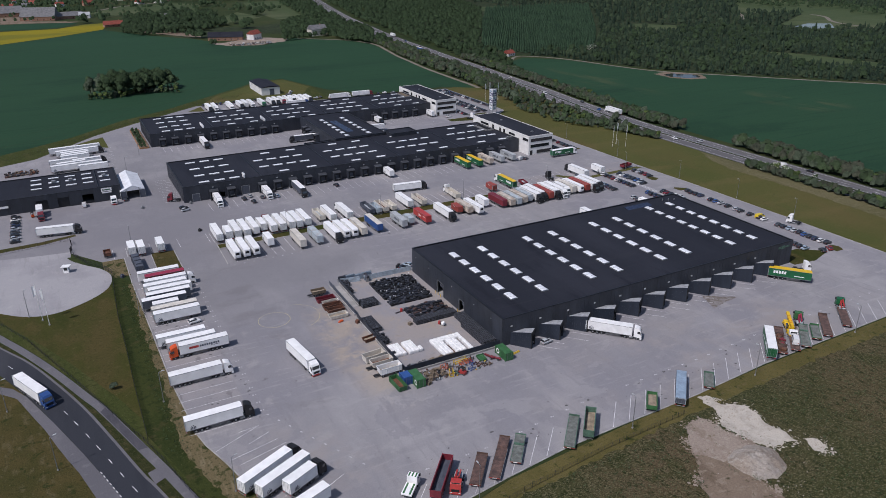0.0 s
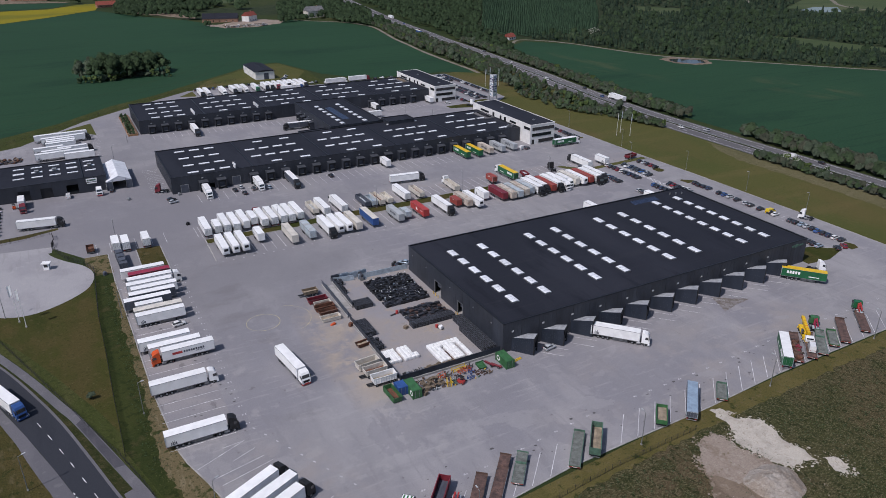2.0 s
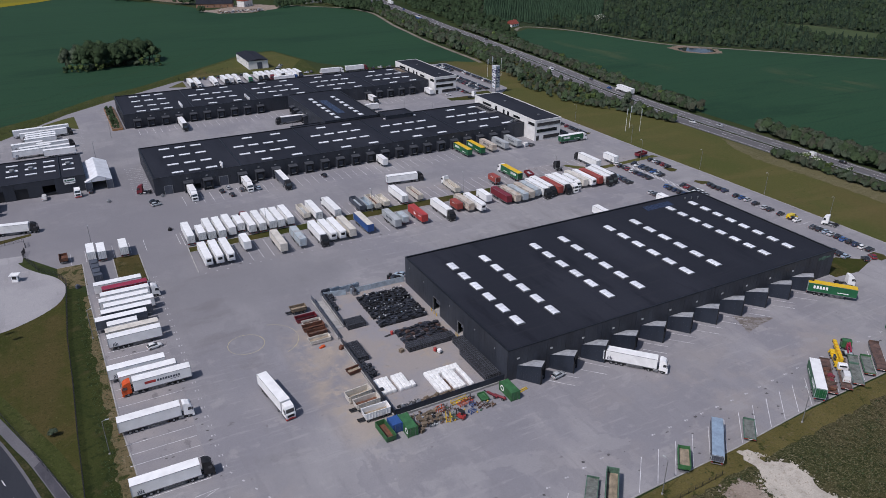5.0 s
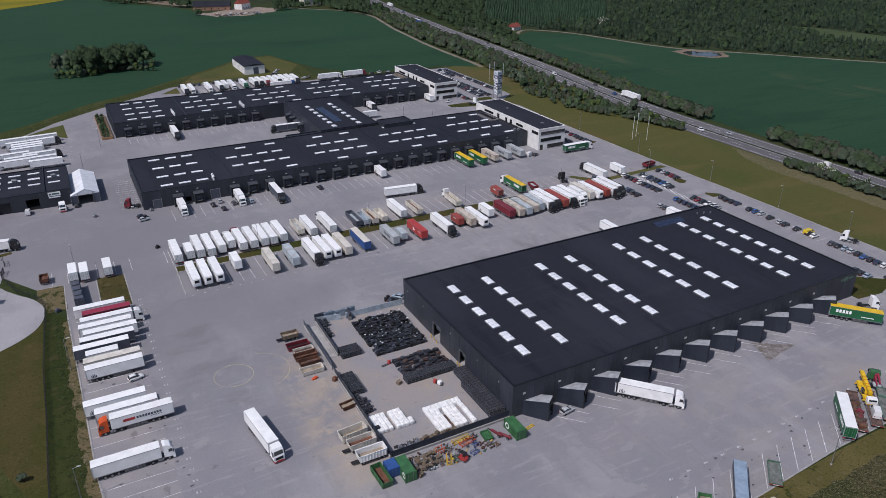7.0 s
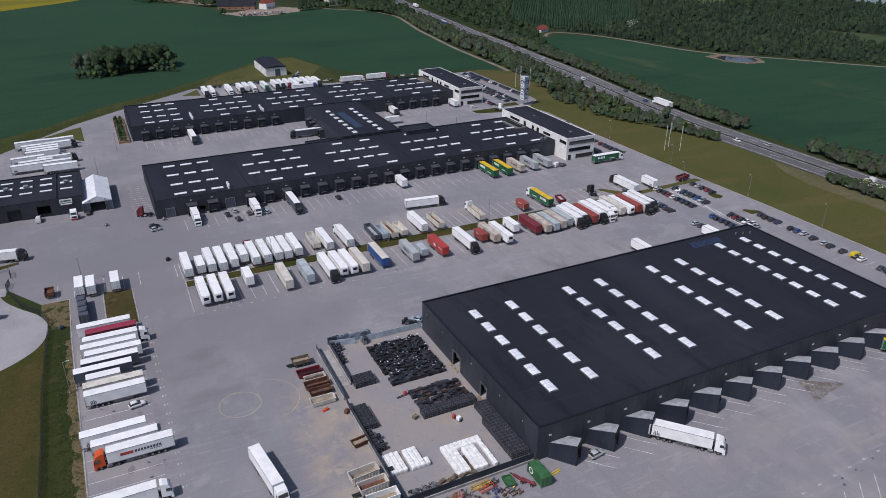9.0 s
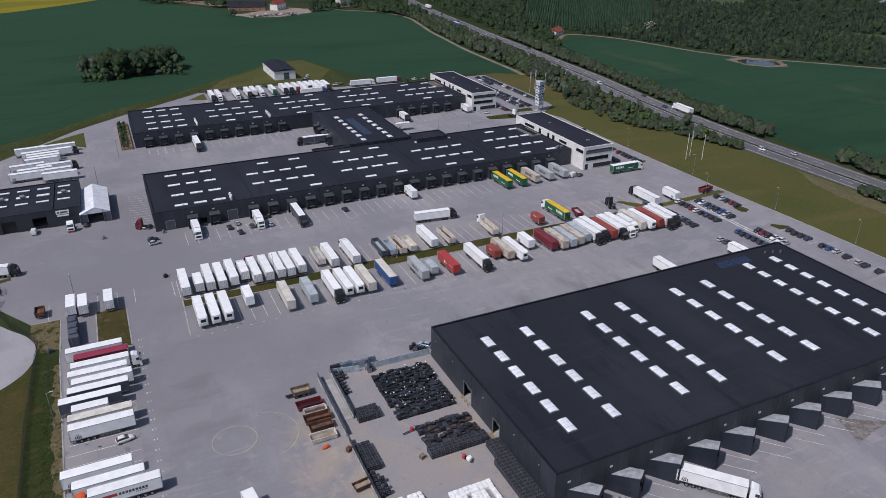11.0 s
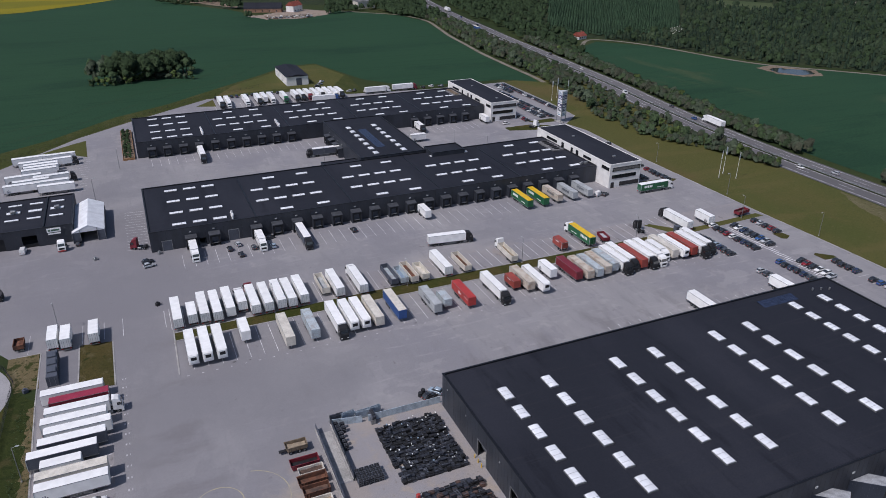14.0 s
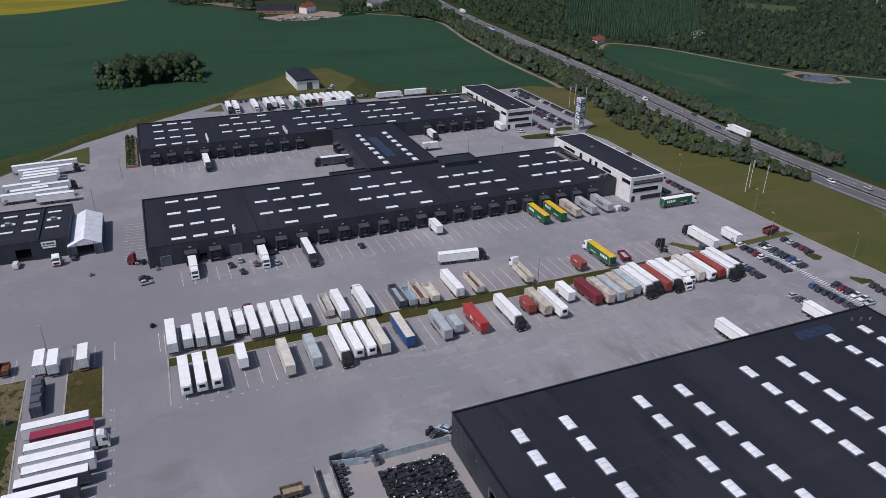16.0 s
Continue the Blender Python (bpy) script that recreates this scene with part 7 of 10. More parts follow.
def crane_lorry(paint, arm, label, striped=False):
    """A road tractor with a folded loading crane behind its cab."""
    t = tractor(paint, label=label, sleeper=False)
    if striped:
        for y in (-0.75, 0.0, 0.75):
            part("roof_stripe", Shape().box(-1.9, -0.6, y - 0.16, y + 0.16, 2.95, 2.98), arm, t)
        part("flat_body", Shape().box(-5.9, -2.3, -1.2, 1.2, 1.1, 1.5, c=0.04), M_WHITE, t)
        for y in (-0.7, 0.7):
            part("body_stripe", Shape().box(-5.8, -2.4, y - 0.2, y + 0.2, 1.5, 1.53), arm, t)
        return t
    part("crane_column", Shape().box(-2.9, -2.4, -0.3, 0.3, 1.0, 2.9, c=0.06), arm, t)
    part("crane_boom", Shape().side([(-5.6, 1.9, 0), (-2.3, 2.7, 0), (-2.3, 3.1, 0), (-5.6, 2.35, 0)], -0.55, -0.2), arm, t)
    part("crane_jib", Shape().side([(-5.9, 1.6, 0), (-3.0, 2.2, 0), (-3.0, 2.5, 0), (-5.9, 2.1, 0)], 0.15, 0.45), arm, t)
    part("crane_jack", Shape().rod((-2.6, -0.1, 1.7), (-4.4, -0.35, 2.1), 0.1, 6), M_STEEL, t)
    for y in (-1.15, 1.15):
        part("stabiliser", Shape().box(-2.85, -2.5, y - 0.1, y + 0.1, 0.25, 1.2, c=0.03), M_DARKSTEEL, t)
    part("ballast", Shape().box(-5.7, -4.2, -0.9, 0.9, 1.12, 1.6, c=0.08), M_RUSTGREY, t)
    return t


crane_lorry(M_GREEN, M_RED, "green lorry with a red folded loading crane").matrix_basis = pose(109.4, -29.6, 0.066, 0, 0, 44)
crane_lorry(M_SKIPGREEN, M_CRIMSON, "green lorry with a dark red loading crane").matrix_basis = pose(89.4, -29.6, 0.066, 0, 0, 44)
crane_lorry(M_RED, M_RED, "bright red lorry with a folded loading crane").matrix_basis = pose(-41.6, -47.0, 0.066, 0, 0, 232)
crane_lorry(M_WHITE, M_SKIPGREEN, "white lorry with green stripes on its roof", True).matrix_basis = pose(-47.2, -39.0, 0.066, 0, 0, 46)
parts_, mr_ = Shape(), random.Random(44)
for k in range(26):
    b_ = Shape().box(-0.5, 0.5, -0.45, 0.45, 0, 0.7, mr_.randrange(3), c=0.06)
    parts_._join(b_, pose(mr_.uniform(-6.4, 3.0), mr_.uniform(-0.8, 0.8), 1.0 + mr_.choice((0, 0, 0.3)), mr_.uniform(-8, 8), mr_.uniform(-8, 8), mr_.uniform(0, 90)))
for x in (-5.6, -4.2):
    parts_.rod((x, -1.15, 1.45), (x, 1.15, 1.45), 0.45, 10, 2)
lone("machine_parts", parts_, [M_MAROON, M_RUST, M_BROWN], "rusty red machine parts loaded on a trailer", "machine parts", pose(72.3, -37.1, 0.066, 0, 0, 44))
tarp = trailer(M_SLATE, M_SKYBLUE, L=13.2, h=2.9, label="tarpaulin-covered trailer with pale blue canvas")
tarp.matrix_basis = pose(28.0, -41.9, 0.066, 0, 0, 44)

crane = thing("crane_truck", "yellow mobile crane with a lowered boom", "crane", pose(81.0, -33.4, 0.066, 0, 0, 49))
part("carrier", Shape().box(-5.2, 4.0, -1.2, 1.2, 0.8, 1.25, c=0.08).box(1.8, 3.9, -1.15, 1.15, 1.25, 1.7, c=0.1).box(-3.6, -1.8, -1.15, 1.15, 1.25, 1.55, c=0.1), M_YELLOW, crane, "yellow carrier with deck boxes")
part("cab", Shape().side([(-5.2, 1.2, 0), (-4.0, 1.2, 0), (-3.8, 2.5, 0.4), (-4.9, 2.5, 0.4), (-5.25, 1.9, 0)], -1.15, 1.15, 0, 0.2), M_WHITE, crane, "white driver's cab")
part("windscreen", Shape().box(-5.24, -5.0, -0.9, 0.9, 1.85, 2.3), M_GLASS, crane)
tt = part("turret", Shape().box(-1.6, 1.0, -0.95, 0.75, 1.25, 2.1, c=0.12).box(0.8, 1.6, -0.9, 0.7, 1.3, 1.8, c=0.1), M_YELLOW, crane)
part("operator_cab", Shape().box(-1.4, 0.0, 0.75, 1.3, 1.3, 2.5, c=0.08), M_GLASS, tt)
bm_ = part("boom", Shape().side([(-2.6, 1.9, 0), (1.2, 2.2, 0), (5.6, 3.0, 0), (5.6, 3.6, 0), (1.2, 3.1, 0), (-2.6, 2.8, 0)], -0.5, 0.32), M_YELLOW, crane)
part("boom_tip", Shape().box(5.6, 6.5, -0.2, 0.1, 2.95, 3.25, c=0.04), M_YELLOW, bm_)
ps = Shape()
for k in range(6):
    ps.box(-1.9 + 1.3 * k, -1.82 + 1.3 * k, -0.54, 0.36, 2.5 + 0.11 * k, 2.92 + 0.115 * k)
part("boom_collar", ps, M_ORANGE, bm_)
part("jack", Shape().rod((-0.6, -0.06, 1.8), (1.6, -0.06, 2.5), 0.14, 7), M_STEEL, crane)
part("hook_block", Shape().box(6.2, 6.5, -0.2, 0.1, 2.3, 2.9, c=0.05), M_BLACK, crane)
wheels(crane, [(x, y) for x in (-4.0, -1.6, 1.6, 3.0) for y in (-1.05, 1.05)], 0.52, 0.36)
for x in (-3.0, 3.8):
    part("outrigger", Shape().box(x - 0.2, x + 0.2, -1.4, 1.4, 0.55, 0.8), M_YELLOW, crane)


def loft(rings):
    """Rings of equally many points joined into a skin, with both ends closed."""
    s, n = Shape(), len(rings[0])
    s.v = [tuple(p) for r in rings for p in r]
    s.f = [(i * n + k, i * n + (k + 1) % n, (i + 1) * n + (k + 1) % n, (i + 1) * n + k) for i in range(len(rings) - 1) for k in range(n)] + [tuple(range(n - 1, -1, -1)), tuple(range((len(rings) - 1) * n, len(rings) * n))]
    s.m = [0] * len(s.f)
    return s


def rounded(shape, name, mats):
    """The shape's mesh with softly shaded skin."""
    me = shape.mesh(name, mats)
    me.polygons.foreach_set("use_smooth", [len(f.vertices) == 4 for f in me.polygons])
    return me


def passenger_car(t, paint, kind):
    """Body shell, glasshouse, roof, lamps and wheels of a car; +x is its front."""
    boot = kind == "saloon"
    rings = []
    for x, w, z0, z1 in ((-2.16, 0.66, 0.42, 0.82), (-2.08, 0.80, 0.30, 0.93), (-1.4, 0.88, 0.26, 0.98), (0.0, 0.89, 0.25, 0.95), (1.0, 0.88, 0.26, 0.93), (1.7, 0.84, 0.27, 0.80), (2.08, 0.70, 0.32, 0.66), (2.16, 0.55, 0.42, 0.56)):
        rings.append([(x, -w * 0.9, z0), (x, -w, z0 + 0.16), (x, -w, z1 - 0.22), (x, -w * 0.93, z1 - 0.05), (x, -w * 0.62, z1), (x, w * 0.62, z1), (x, w * 0.93, z1 - 0.05), (x, w, z1 - 0.22), (x, w, z0 + 0.16), (x, w * 0.9, z0)])
    part("body", rounded(loft(rings), "body", paint), None, t)
    back = -1.55 if boot else -2.02
    glass, top = [], []
    for x, w, z in ((back, 0.76, 0.90), (back + 0.42, 0.68, 1.36), (back + 0.75, 0.62, 1.46), (-0.3, 0.62, 1.49), (0.15, 0.64, 1.42), (1.05, 0.74, 0.90)):
        glass.append([(x, -0.80, 0.86), (x, -w, z - 0.03), (x, -w * 0.7, z), (x, w * 0.7, z), (x, w, z - 0.03), (x, 0.80, 0.86)])
    part("window", rounded(loft(glass), "window", M_GLASS), None, t)
    for x, w, z in ((back + 0.36, 0.66, 1.31), (back + 0.75, 0.63, 1.475), (-0.3, 0.63, 1.505), (0.12, 0.64, 1.445)):
        top.append([(x, -w - 0.02, z - 0.10), (x, -w - 0.01, z - 0.02), (x, -w * 0.7, z + 0.015), (x, w * 0.7, z + 0.015), (x, w + 0.01, z - 0.02), (x, w + 0.02, z - 0.10)])
    part("roof", rounded(loft(top), "roof", paint), None, t)
    part("tail_lamps", Shape().box(-2.17, -2.06, -0.76, -0.44, 0.68, 0.82).box(-2.17, -2.06, 0.44, 0.76, 0.68, 0.82), M_TAIL, t)
    part("headlights", Shape().box(1.98, 2.13, -0.77, -0.43, 0.52, 0.64).box(1.98, 2.13, 0.43, 0.77, 0.52, 0.64), M_LAMP, t)
    wheels(t, [(x, y) for x in (-1.32, 1.35) for y in (-0.79, 0.79)], 0.32, 0.2)
    return t


def car(paint, label, kind="hatch"):
    """A passenger car or a van; +x is its front."""
    t = thing("car" if kind != "van" else "van", label, "car" if kind != "van" else "van")
    if kind == "van":
        L, h, w = 4.9, 1.95, 0.95
        low = [(-2.45, 0.32, 0), (2.3, 0.32, 0), (2.45, 0.6, 0), (2.4, 0.95, 0.2), (1.75, 1.12, 0.3), (-2.45, 1.12, 0.3)]
        top = [(-2.42, 1.12, 0.3), (1.7, 1.12, 0.3), (0.95, 1.85, 1.4), (0.6, h, 1.6), (-2.3, h, 1.6)]
        glass = [(0.5, 1.2, 0.32), (1.6, 1.2, 0.32), (0.98, 1.78, 1.3), (0.5, 1.78, 1.3)]
    else:
        return passenger_car(t, paint, kind)
    low_ = Shape().side(low, -w, w, 0, 0.12)
    for y in (-0.62, 0.62):
        low_.box(-L / 2 - 0.02, -L / 2 + 0.08, y - 0.14, y + 0.14, 0.7, 0.86, 1)
        low_.box(L / 2 - 0.12, L / 2 - 0.01, y - 0.17, y + 0.17, 0.6, 0.74, 2)
    body = part("body", low_, [paint, M_TAIL, M_LAMP], t)
    part("upper_body", Shape().side(top, -w, w, 0, 0.10), paint, t)
    part("side_window", Shape().side(glass, -w - 0.01, w + 0.01, 0, 0.10), M_GLASS, t)
    part("windscreen", Shape().add([(1.72, -0.8, 1.14), (1.72, 0.8, 1.14), (1.0, 0.72, 1.84), (1.0, -0.72, 1.84), (1.66, -0.8, 1.1), (1.66, 0.8, 1.1), (0.94, 0.72, 1.8), (0.94, -0.72, 1.8)], [(0, 1, 2, 3), (7, 6, 5, 4), (0, 4, 5, 1), (2, 6, 7, 3), (1, 5, 6, 2), (0, 3, 7, 4)]), M_GLASS, t)
    wheels(t, [(x, y) for x in (-1.32, 1.35) for y in (-w + 0.08, w - 0.08)], 0.32, 0.2)
    return t


def paint(name, rgb, metal=0.3):
    return material(name, rgb, 0.25, metal * 0.5, var=0.08, big=1, fine=6, coat=1.0)


CAR_PAINT = [("black", paint("car_black", (0.026, 0.027, 0.030))), ("dark grey", paint("car_dark_grey", (0.085, 0.090, 0.098))), ("navy blue", paint("car_navy", (0.026, 0.042, 0.092))), ("silver grey", paint("car_silver", (0.46, 0.48, 0.50), 0.15)),
             ("white", paint("car_white", (0.75, 0.75, 0.74), 0.0)), ("dark red", paint("car_red", (0.24, 0.016, 0.022), 0.1)), ("blue", paint("car_blue", (0.035, 0.10, 0.28), 0.1)), ("pale blue", paint("car_pale_blue", (0.32, 0.40, 0.48), 0.1)), ("yellow", paint("car_yellow", (0.72, 0.52, 0.01), 0.0))]


def put_car(i, x, y, a, kind="hatch", group="parked cars", z=0.072):
    name, p = CAR_PAINT[i]
    FAR[0] = y > 240 or x > 200
    ob = put(("car", i, kind, FAR[0]), lambda: car(p, f"{name} {'delivery van standing on asphalt' if kind == 'van' else 'hatchback car standing on asphalt' if kind == 'hatch' else 'saloon car standing on asphalt'}", kind), pose(x, y, z, 0, 0, a + random.uniform(-3, 3)), group=group)
    FAR[0] = False
    ob.scale = (0.9, 0.95, 1.05)
    return ob


def car_row(colours, x, y0, step, a, kinds="hs"):
    """Parked cars along y; a colour of '.' leaves the place empty."""
    for k, c in enumerate(colours):
        if c != ".":
            put_car("kgnswrbpy".index(c), x + random.uniform(-0.3, 0.3), y0 + step * k, a, {"h": "hatch", "s": "saloon"}[random.choice(kinds)])


car_row("wkkrwrnkk"[::-1].replace("r", "k", 1) + "", 134.3, 95.3, 2.6, 0)
car_row("ksbkgnwk", 141.6, 95.8, 2.5, 180)
car_row("krksk", 152.5, 103.2, 2.6, 0)
car_row("kgnpkkg", 123.4, 95.2, 2.5, 0)
car_row("gsgs", 123.2, 74.0, 2.5, 0)
car_row("kgnknkb", 134.0, 68.9, 2.5, 0)
car_row("swwkrk", 141.1, 69.6, 2.45, 180)
car_row("kwnkbkspkg..wk.", 151.8, 5.1, 2.42, 0)
for c, y in (("k", 41.2), ("k", 46.0), ("s", 48.4), ("k", 53.1), ("s", 57.4), ("b", 60.0), ("k", 62.6), ("n", 69.1), ("k", 71.7), ("k", 74.2), ("k", 77.0)):
    car_row(c, 151.6, y, 1, 0)
put_car(8, 152.4, 37.0, 0, "van")
car_row("pkg", 139.9, 5.5, 2.2, 0)
put_car(0, 143.8, 1.2, 60)
put_car(5, 147.6, 1.2, 60)
car_row("kgkkgr.k", 152.0, 163.6, 2.7, 0)
car_row("gkw", 143.0, 168.2, 2.6, 0)
car_row("kkgkwkkskkgkkwkkbkkgksk", 158.6, 271.4, 2.75, 0)
car_row("ksgkkwkrkgk", 153.0, 271.8, 2.75, 180)
car_row("gkkwkkgkkskkwwkkgkkknkkg", 169.8, 284.5, 2.8, 0)
car_row("kgkkswkk", 164.6, 330.0, 2.8, 180)
car_row("krsk", 141.6, 268.6, 2.7, 0)
for c, x, y, a in (("k", -60.1, 166.4, 10), ("s", -59.8, 163.2, 10), ("k", -33.6, 165.9, 95), ("s", -30.4, 168.7, 95), ("k", -30.7, 160.0, 95), ("g", -25.7, 164.0, 90), ("p", -19.3, 162.6, 95), ("k", -19.2, 169.8, 20), ("k", 10.3, 164.5, 95),
                   ("k", 116.1, 158.6, 30), ("w", 128.1, 267.6, 0), ("w", -75.8, 57.4, 12), ("s", 12.6, -4.4, 10), ("p", 0.3, 64.2, 130), ("k", -1.9, 62.9, 20), ("k", -81.3, 190.7, 80), ("k", 157.3, 215.6, 110), ("w", 155.2, 224.5, 110)):
    put_car("kgnswrbpy".index(c), x, y, a)
put_car(4, 113.4, 159.4, 20, "van")
put_car(4, -98.5, 191.0, 85, "van")
put_car(4, -86.9, 190.0, 85, "van")
put_car(4, 75.0, -39.8, 43, "van", z=1.06)
car_row("kskgsnkwk", -125.2, 157.5, 3.85, 8)
for k, c in enumerate("kgkknwkkr.kskg"):
    if c != ".":
        put_car("kgnswrbpy".index(c), -9 + 3.1 * k, 384.2, 90)
for k, (x, y) in enumerate(((56, 392), (59, 397), (62, 404), (75, 372), (80, 367), (118, 363), (124, 364), (130, 362), (71, 371))):
    put_car((0, 3, 4, 1, 4, 0, 4, 1, 3)[k], x, y, 20 * k)
# on the motorway
for k, (y, d) in enumerate(((70, 7.4), (84, 4.0), (95, -7.6), (140, 4.4), (152, -4.0), (205, -7.6), (236, 4.2), (262, 7.6), (300, -4.0), (345, -7.5), (372, 4.2), (430, 7.6), (470, -4.0), (520, -7.4), (585, 4.2), (640, 7.6), (700, -4.2), (790, -7.4), (860, 4.2))):
    line = offset(HWY, d * 0.92)
    i = min(range(len(line) - 1), key=lambda j: abs(line[j].y - y))
    p, q = line[i], line[i + 1]
    put_car((0, 4, 1, 3, 4, 0, 6, 1, 4)[k % 9], p.x, y, math.degrees(math.atan2(q.y - p.y, q.x - p.x)) + (0 if d > 0 else 180), "van" if k in (1, 8) else "hatch", "cars on the motorway", 0.12)
for y, d, kind, cab_ in ((222, 7.8, "white", "white"), (560, -7.8, "blue", "blue"), (690, 7.8, "white", "white")):
    line = offset(HWY, d * 0.92)
    i = min(range(len(line) - 1), key=lambda j: abs(line[j].y - y))
    p, q = line[i], line[i + 1]
    rig(kind, cab_, p.x, y, math.degrees(math.atan2(q.y - p.y, q.x - p.x)) + (0 if d > 0 else 180))


# ---- the storage compound beside the near warehouse ----
def storage_wall(label, a, b, h, panel_mat, foot=True, pitch=2.5):
    """A wall of upright panels on a concrete foot."""
    t = thing("storage_wall", label, "wall", kind="structure")
    a, b = Vector(a), Vector(b)
    n, L = max(1, round((b - a).length / pitch)), (b - a).length
    w, turn = L / n, math.degrees(math.atan2(b.y - a.y, b.x - a.x))
    if foot:
        part("wall_foot", bar(Shape(), a, b, 0.55, 0.0, 0.7), M_KERB, t)
    me = Shape().box(-w / 2 + 0.03, w / 2 - 0.03, -0.06, 0.06, 0.7 if foot else 0.08, h).box(-w / 2, -w / 2 + 0.1, -0.1, 0.1, 0.0, h + 0.05).mesh("wall_panel", panel_mat)
    for k in range(n):
        o = new("wall_panel", me)
        o.parent = t
        p = a + (b - a) * (k + 0.5) / n
        o.matrix_basis = pose(p.x, p.y, 0, 0, 0, turn)
    return t


storage_wall("dark panelled wall on a pale concrete foot", (-30.8, 0.3), (-0.6, 0.3), 2.3, M_SHELTER)
storage_wall("dark panelled wall with a pale foot beside the skips", (-30.7, 0.8), (-30.6, 36.0), 2.1, M_SHELTER)
storage_wall("dark panelled wall beside the ramp", (-30.4, 38.0), (-30.2, 62.0), 2.0, M_SLATE)
storage_wall("dark panelled inner wall of the ramp", (-26.9, 43.2), (-26.6, 62.0), 2.0, M_SHELTER)
storage_wall("pale blue-grey sheet fence of the compound", (-26.4, 62.0), (-19.6, 60.6), 1.9, M_PALESHEET, False, 1.6)
storage_wall("pale blue-grey sheet fence of the compound", (-18.2, 60.4), (-0.2, 60.2), 1.9, M_PALESHEET, False, 1.6)
ramp = Shape().prism([(-30.1, 43.6), (-27.2, 43.6), (-27.1, 60.5), (-30.0, 60.5)], 0.06, 0.10)
lone("loading_ramp", ramp, M_KERB, "pale concrete loading ramp between walls", "ramp", kind="structure")


def heap(name, label, x0, x1, y0, y1, count, mats, size=(0.8, 1.2), z_top=1.3, seed=1, kind="stuff", tilt=12):
    """Many small boxes thrown together on a plot."""
    r = random.Random(seed)
    s = Shape()
    for k in range(count):
        sx, sy, sz = (r.uniform(*size) for _ in range(3))
        b = Shape().box(-sx / 2, sx / 2, -sy / 2, sy / 2, 0, sz * 0.55, r.randrange(len(mats)))
        x, y = r.uniform(x0, x1), r.uniform(y0, y1)
        z = 0.07 + r.choice((0, 0, 0.45, 0.9)) * z_top / 1.3
        s._join(b, pose(x, y, z, r.uniform(-tilt, tilt), r.uniform(-tilt, tilt), r.choice((0, 0, 90, 45)) + r.uniform(-10, 10)))
    return lone(name, s, mats, label, "heap", kind=kind, solid=False)


heap("film_scraps", "scraps of white film on the black crates", -17.4, -3.2, 38.6, 56.4, 120, [M_WHITE, M_GREY, M_SKYBLUE], (0.15, 0.42), 2.6, 6)
heap("scrap_heap", "heap of grey scrap metal by the wall", -28.6, -23.0, 1.2, 3.4, 120, [M_CAGE, M_STEEL, M_DARKSTEEL], (0.2, 0.9), 0.7, 5, tilt=40)


def stacks(name, label, x0, x1, y0, y1, dx, dy, mats, layer=0.3, most=5, seed=1, turn=0.0):
    """Rows of folded crates in crooked stacks of differing heights."""
    r, s = random.Random(seed), Shape()
    for i in range(int((x1 - x0) / dx)):
        for j in range(int((y1 - y0) / dy)):
            n, z = r.randint(2, most), 0.07
            mx = r.randrange(len(mats))
            if r.random() < 0.05:
                continue
            for k in range(n):
                w, d, h = dx * r.uniform(0.78, 1.0), dy * r.uniform(0.78, 1.0), layer * r.uniform(0.7, 1.2)
                b = Shape().box(-w / 2, w / 2, -d / 2, d / 2, 0, h * 0.86, mx if r.random() < 0.7 else r.randrange(len(mats)))
                if k == n - 1:
                    for q in (-0.25, 0.25):
                        b.box(-w / 2, w / 2, q * d - 0.05, q * d + 0.05, h * 0.86, h * 0.86 + 0.05, r.randrange(len(mats)))
                s._join(b, pose(x0 + dx * (i + 0.5) + r.uniform(-0.1, 0.1), y0 + dy * (j + 0.5) + r.uniform(-0.1, 0.1), z, r.uniform(-2, 2), r.uniform(-2, 2), turn + r.uniform(-5, 5)))
                z += h
    return lone(name, s, mats, label, "crates", kind="stuff", solid=False)


def cage():
    """A steel box pallet: a frame of posts and rails, with its dark walls set back."""
    bm = bmesh.new()
    bmesh.ops.create_cube(bm, size=1.0, matrix=Matrix.Translation((0, 0, 0.75)) @ Matrix.Diagonal((1.0, 0.86, 1.5, 1)))
    bmesh.ops.bisect_plane(bm, geom=bm.verts[:] + bm.edges[:] + bm.faces[:], plane_co=(0, 0, 0.52), plane_no=(0, 0, 1))
    bmesh.ops.bisect_plane(bm, geom=bm.verts[:] + bm.edges[:] + bm.faces[:], plane_co=(0, 0, 1.0), plane_no=(0, 0, 1))
    bmesh.ops.bisect_plane(bm, geom=bm.verts[:] + bm.edges[:] + bm.faces[:], plane_co=(0, 0, 0), plane_no=(1, 0, 0))
    inner = [f for f in bm.faces if f.normal.z > -0.5]
    bmesh.ops.inset_individual(bm, faces=inner, thickness=0.055, depth=-0.09)
    for f in inner:
        f.material_index = 1
    me = bpy.data.meshes.new("wire_cage")
    bm.to_mesh(me)
    bm.free()
    me.materials.append(M_CAGE)
    me.materials.append(M_DARKSTEEL)
    return tagged(new("wire_cage", me), "grey steel box pallet with folded walls", "cage", "stacked box pallets")


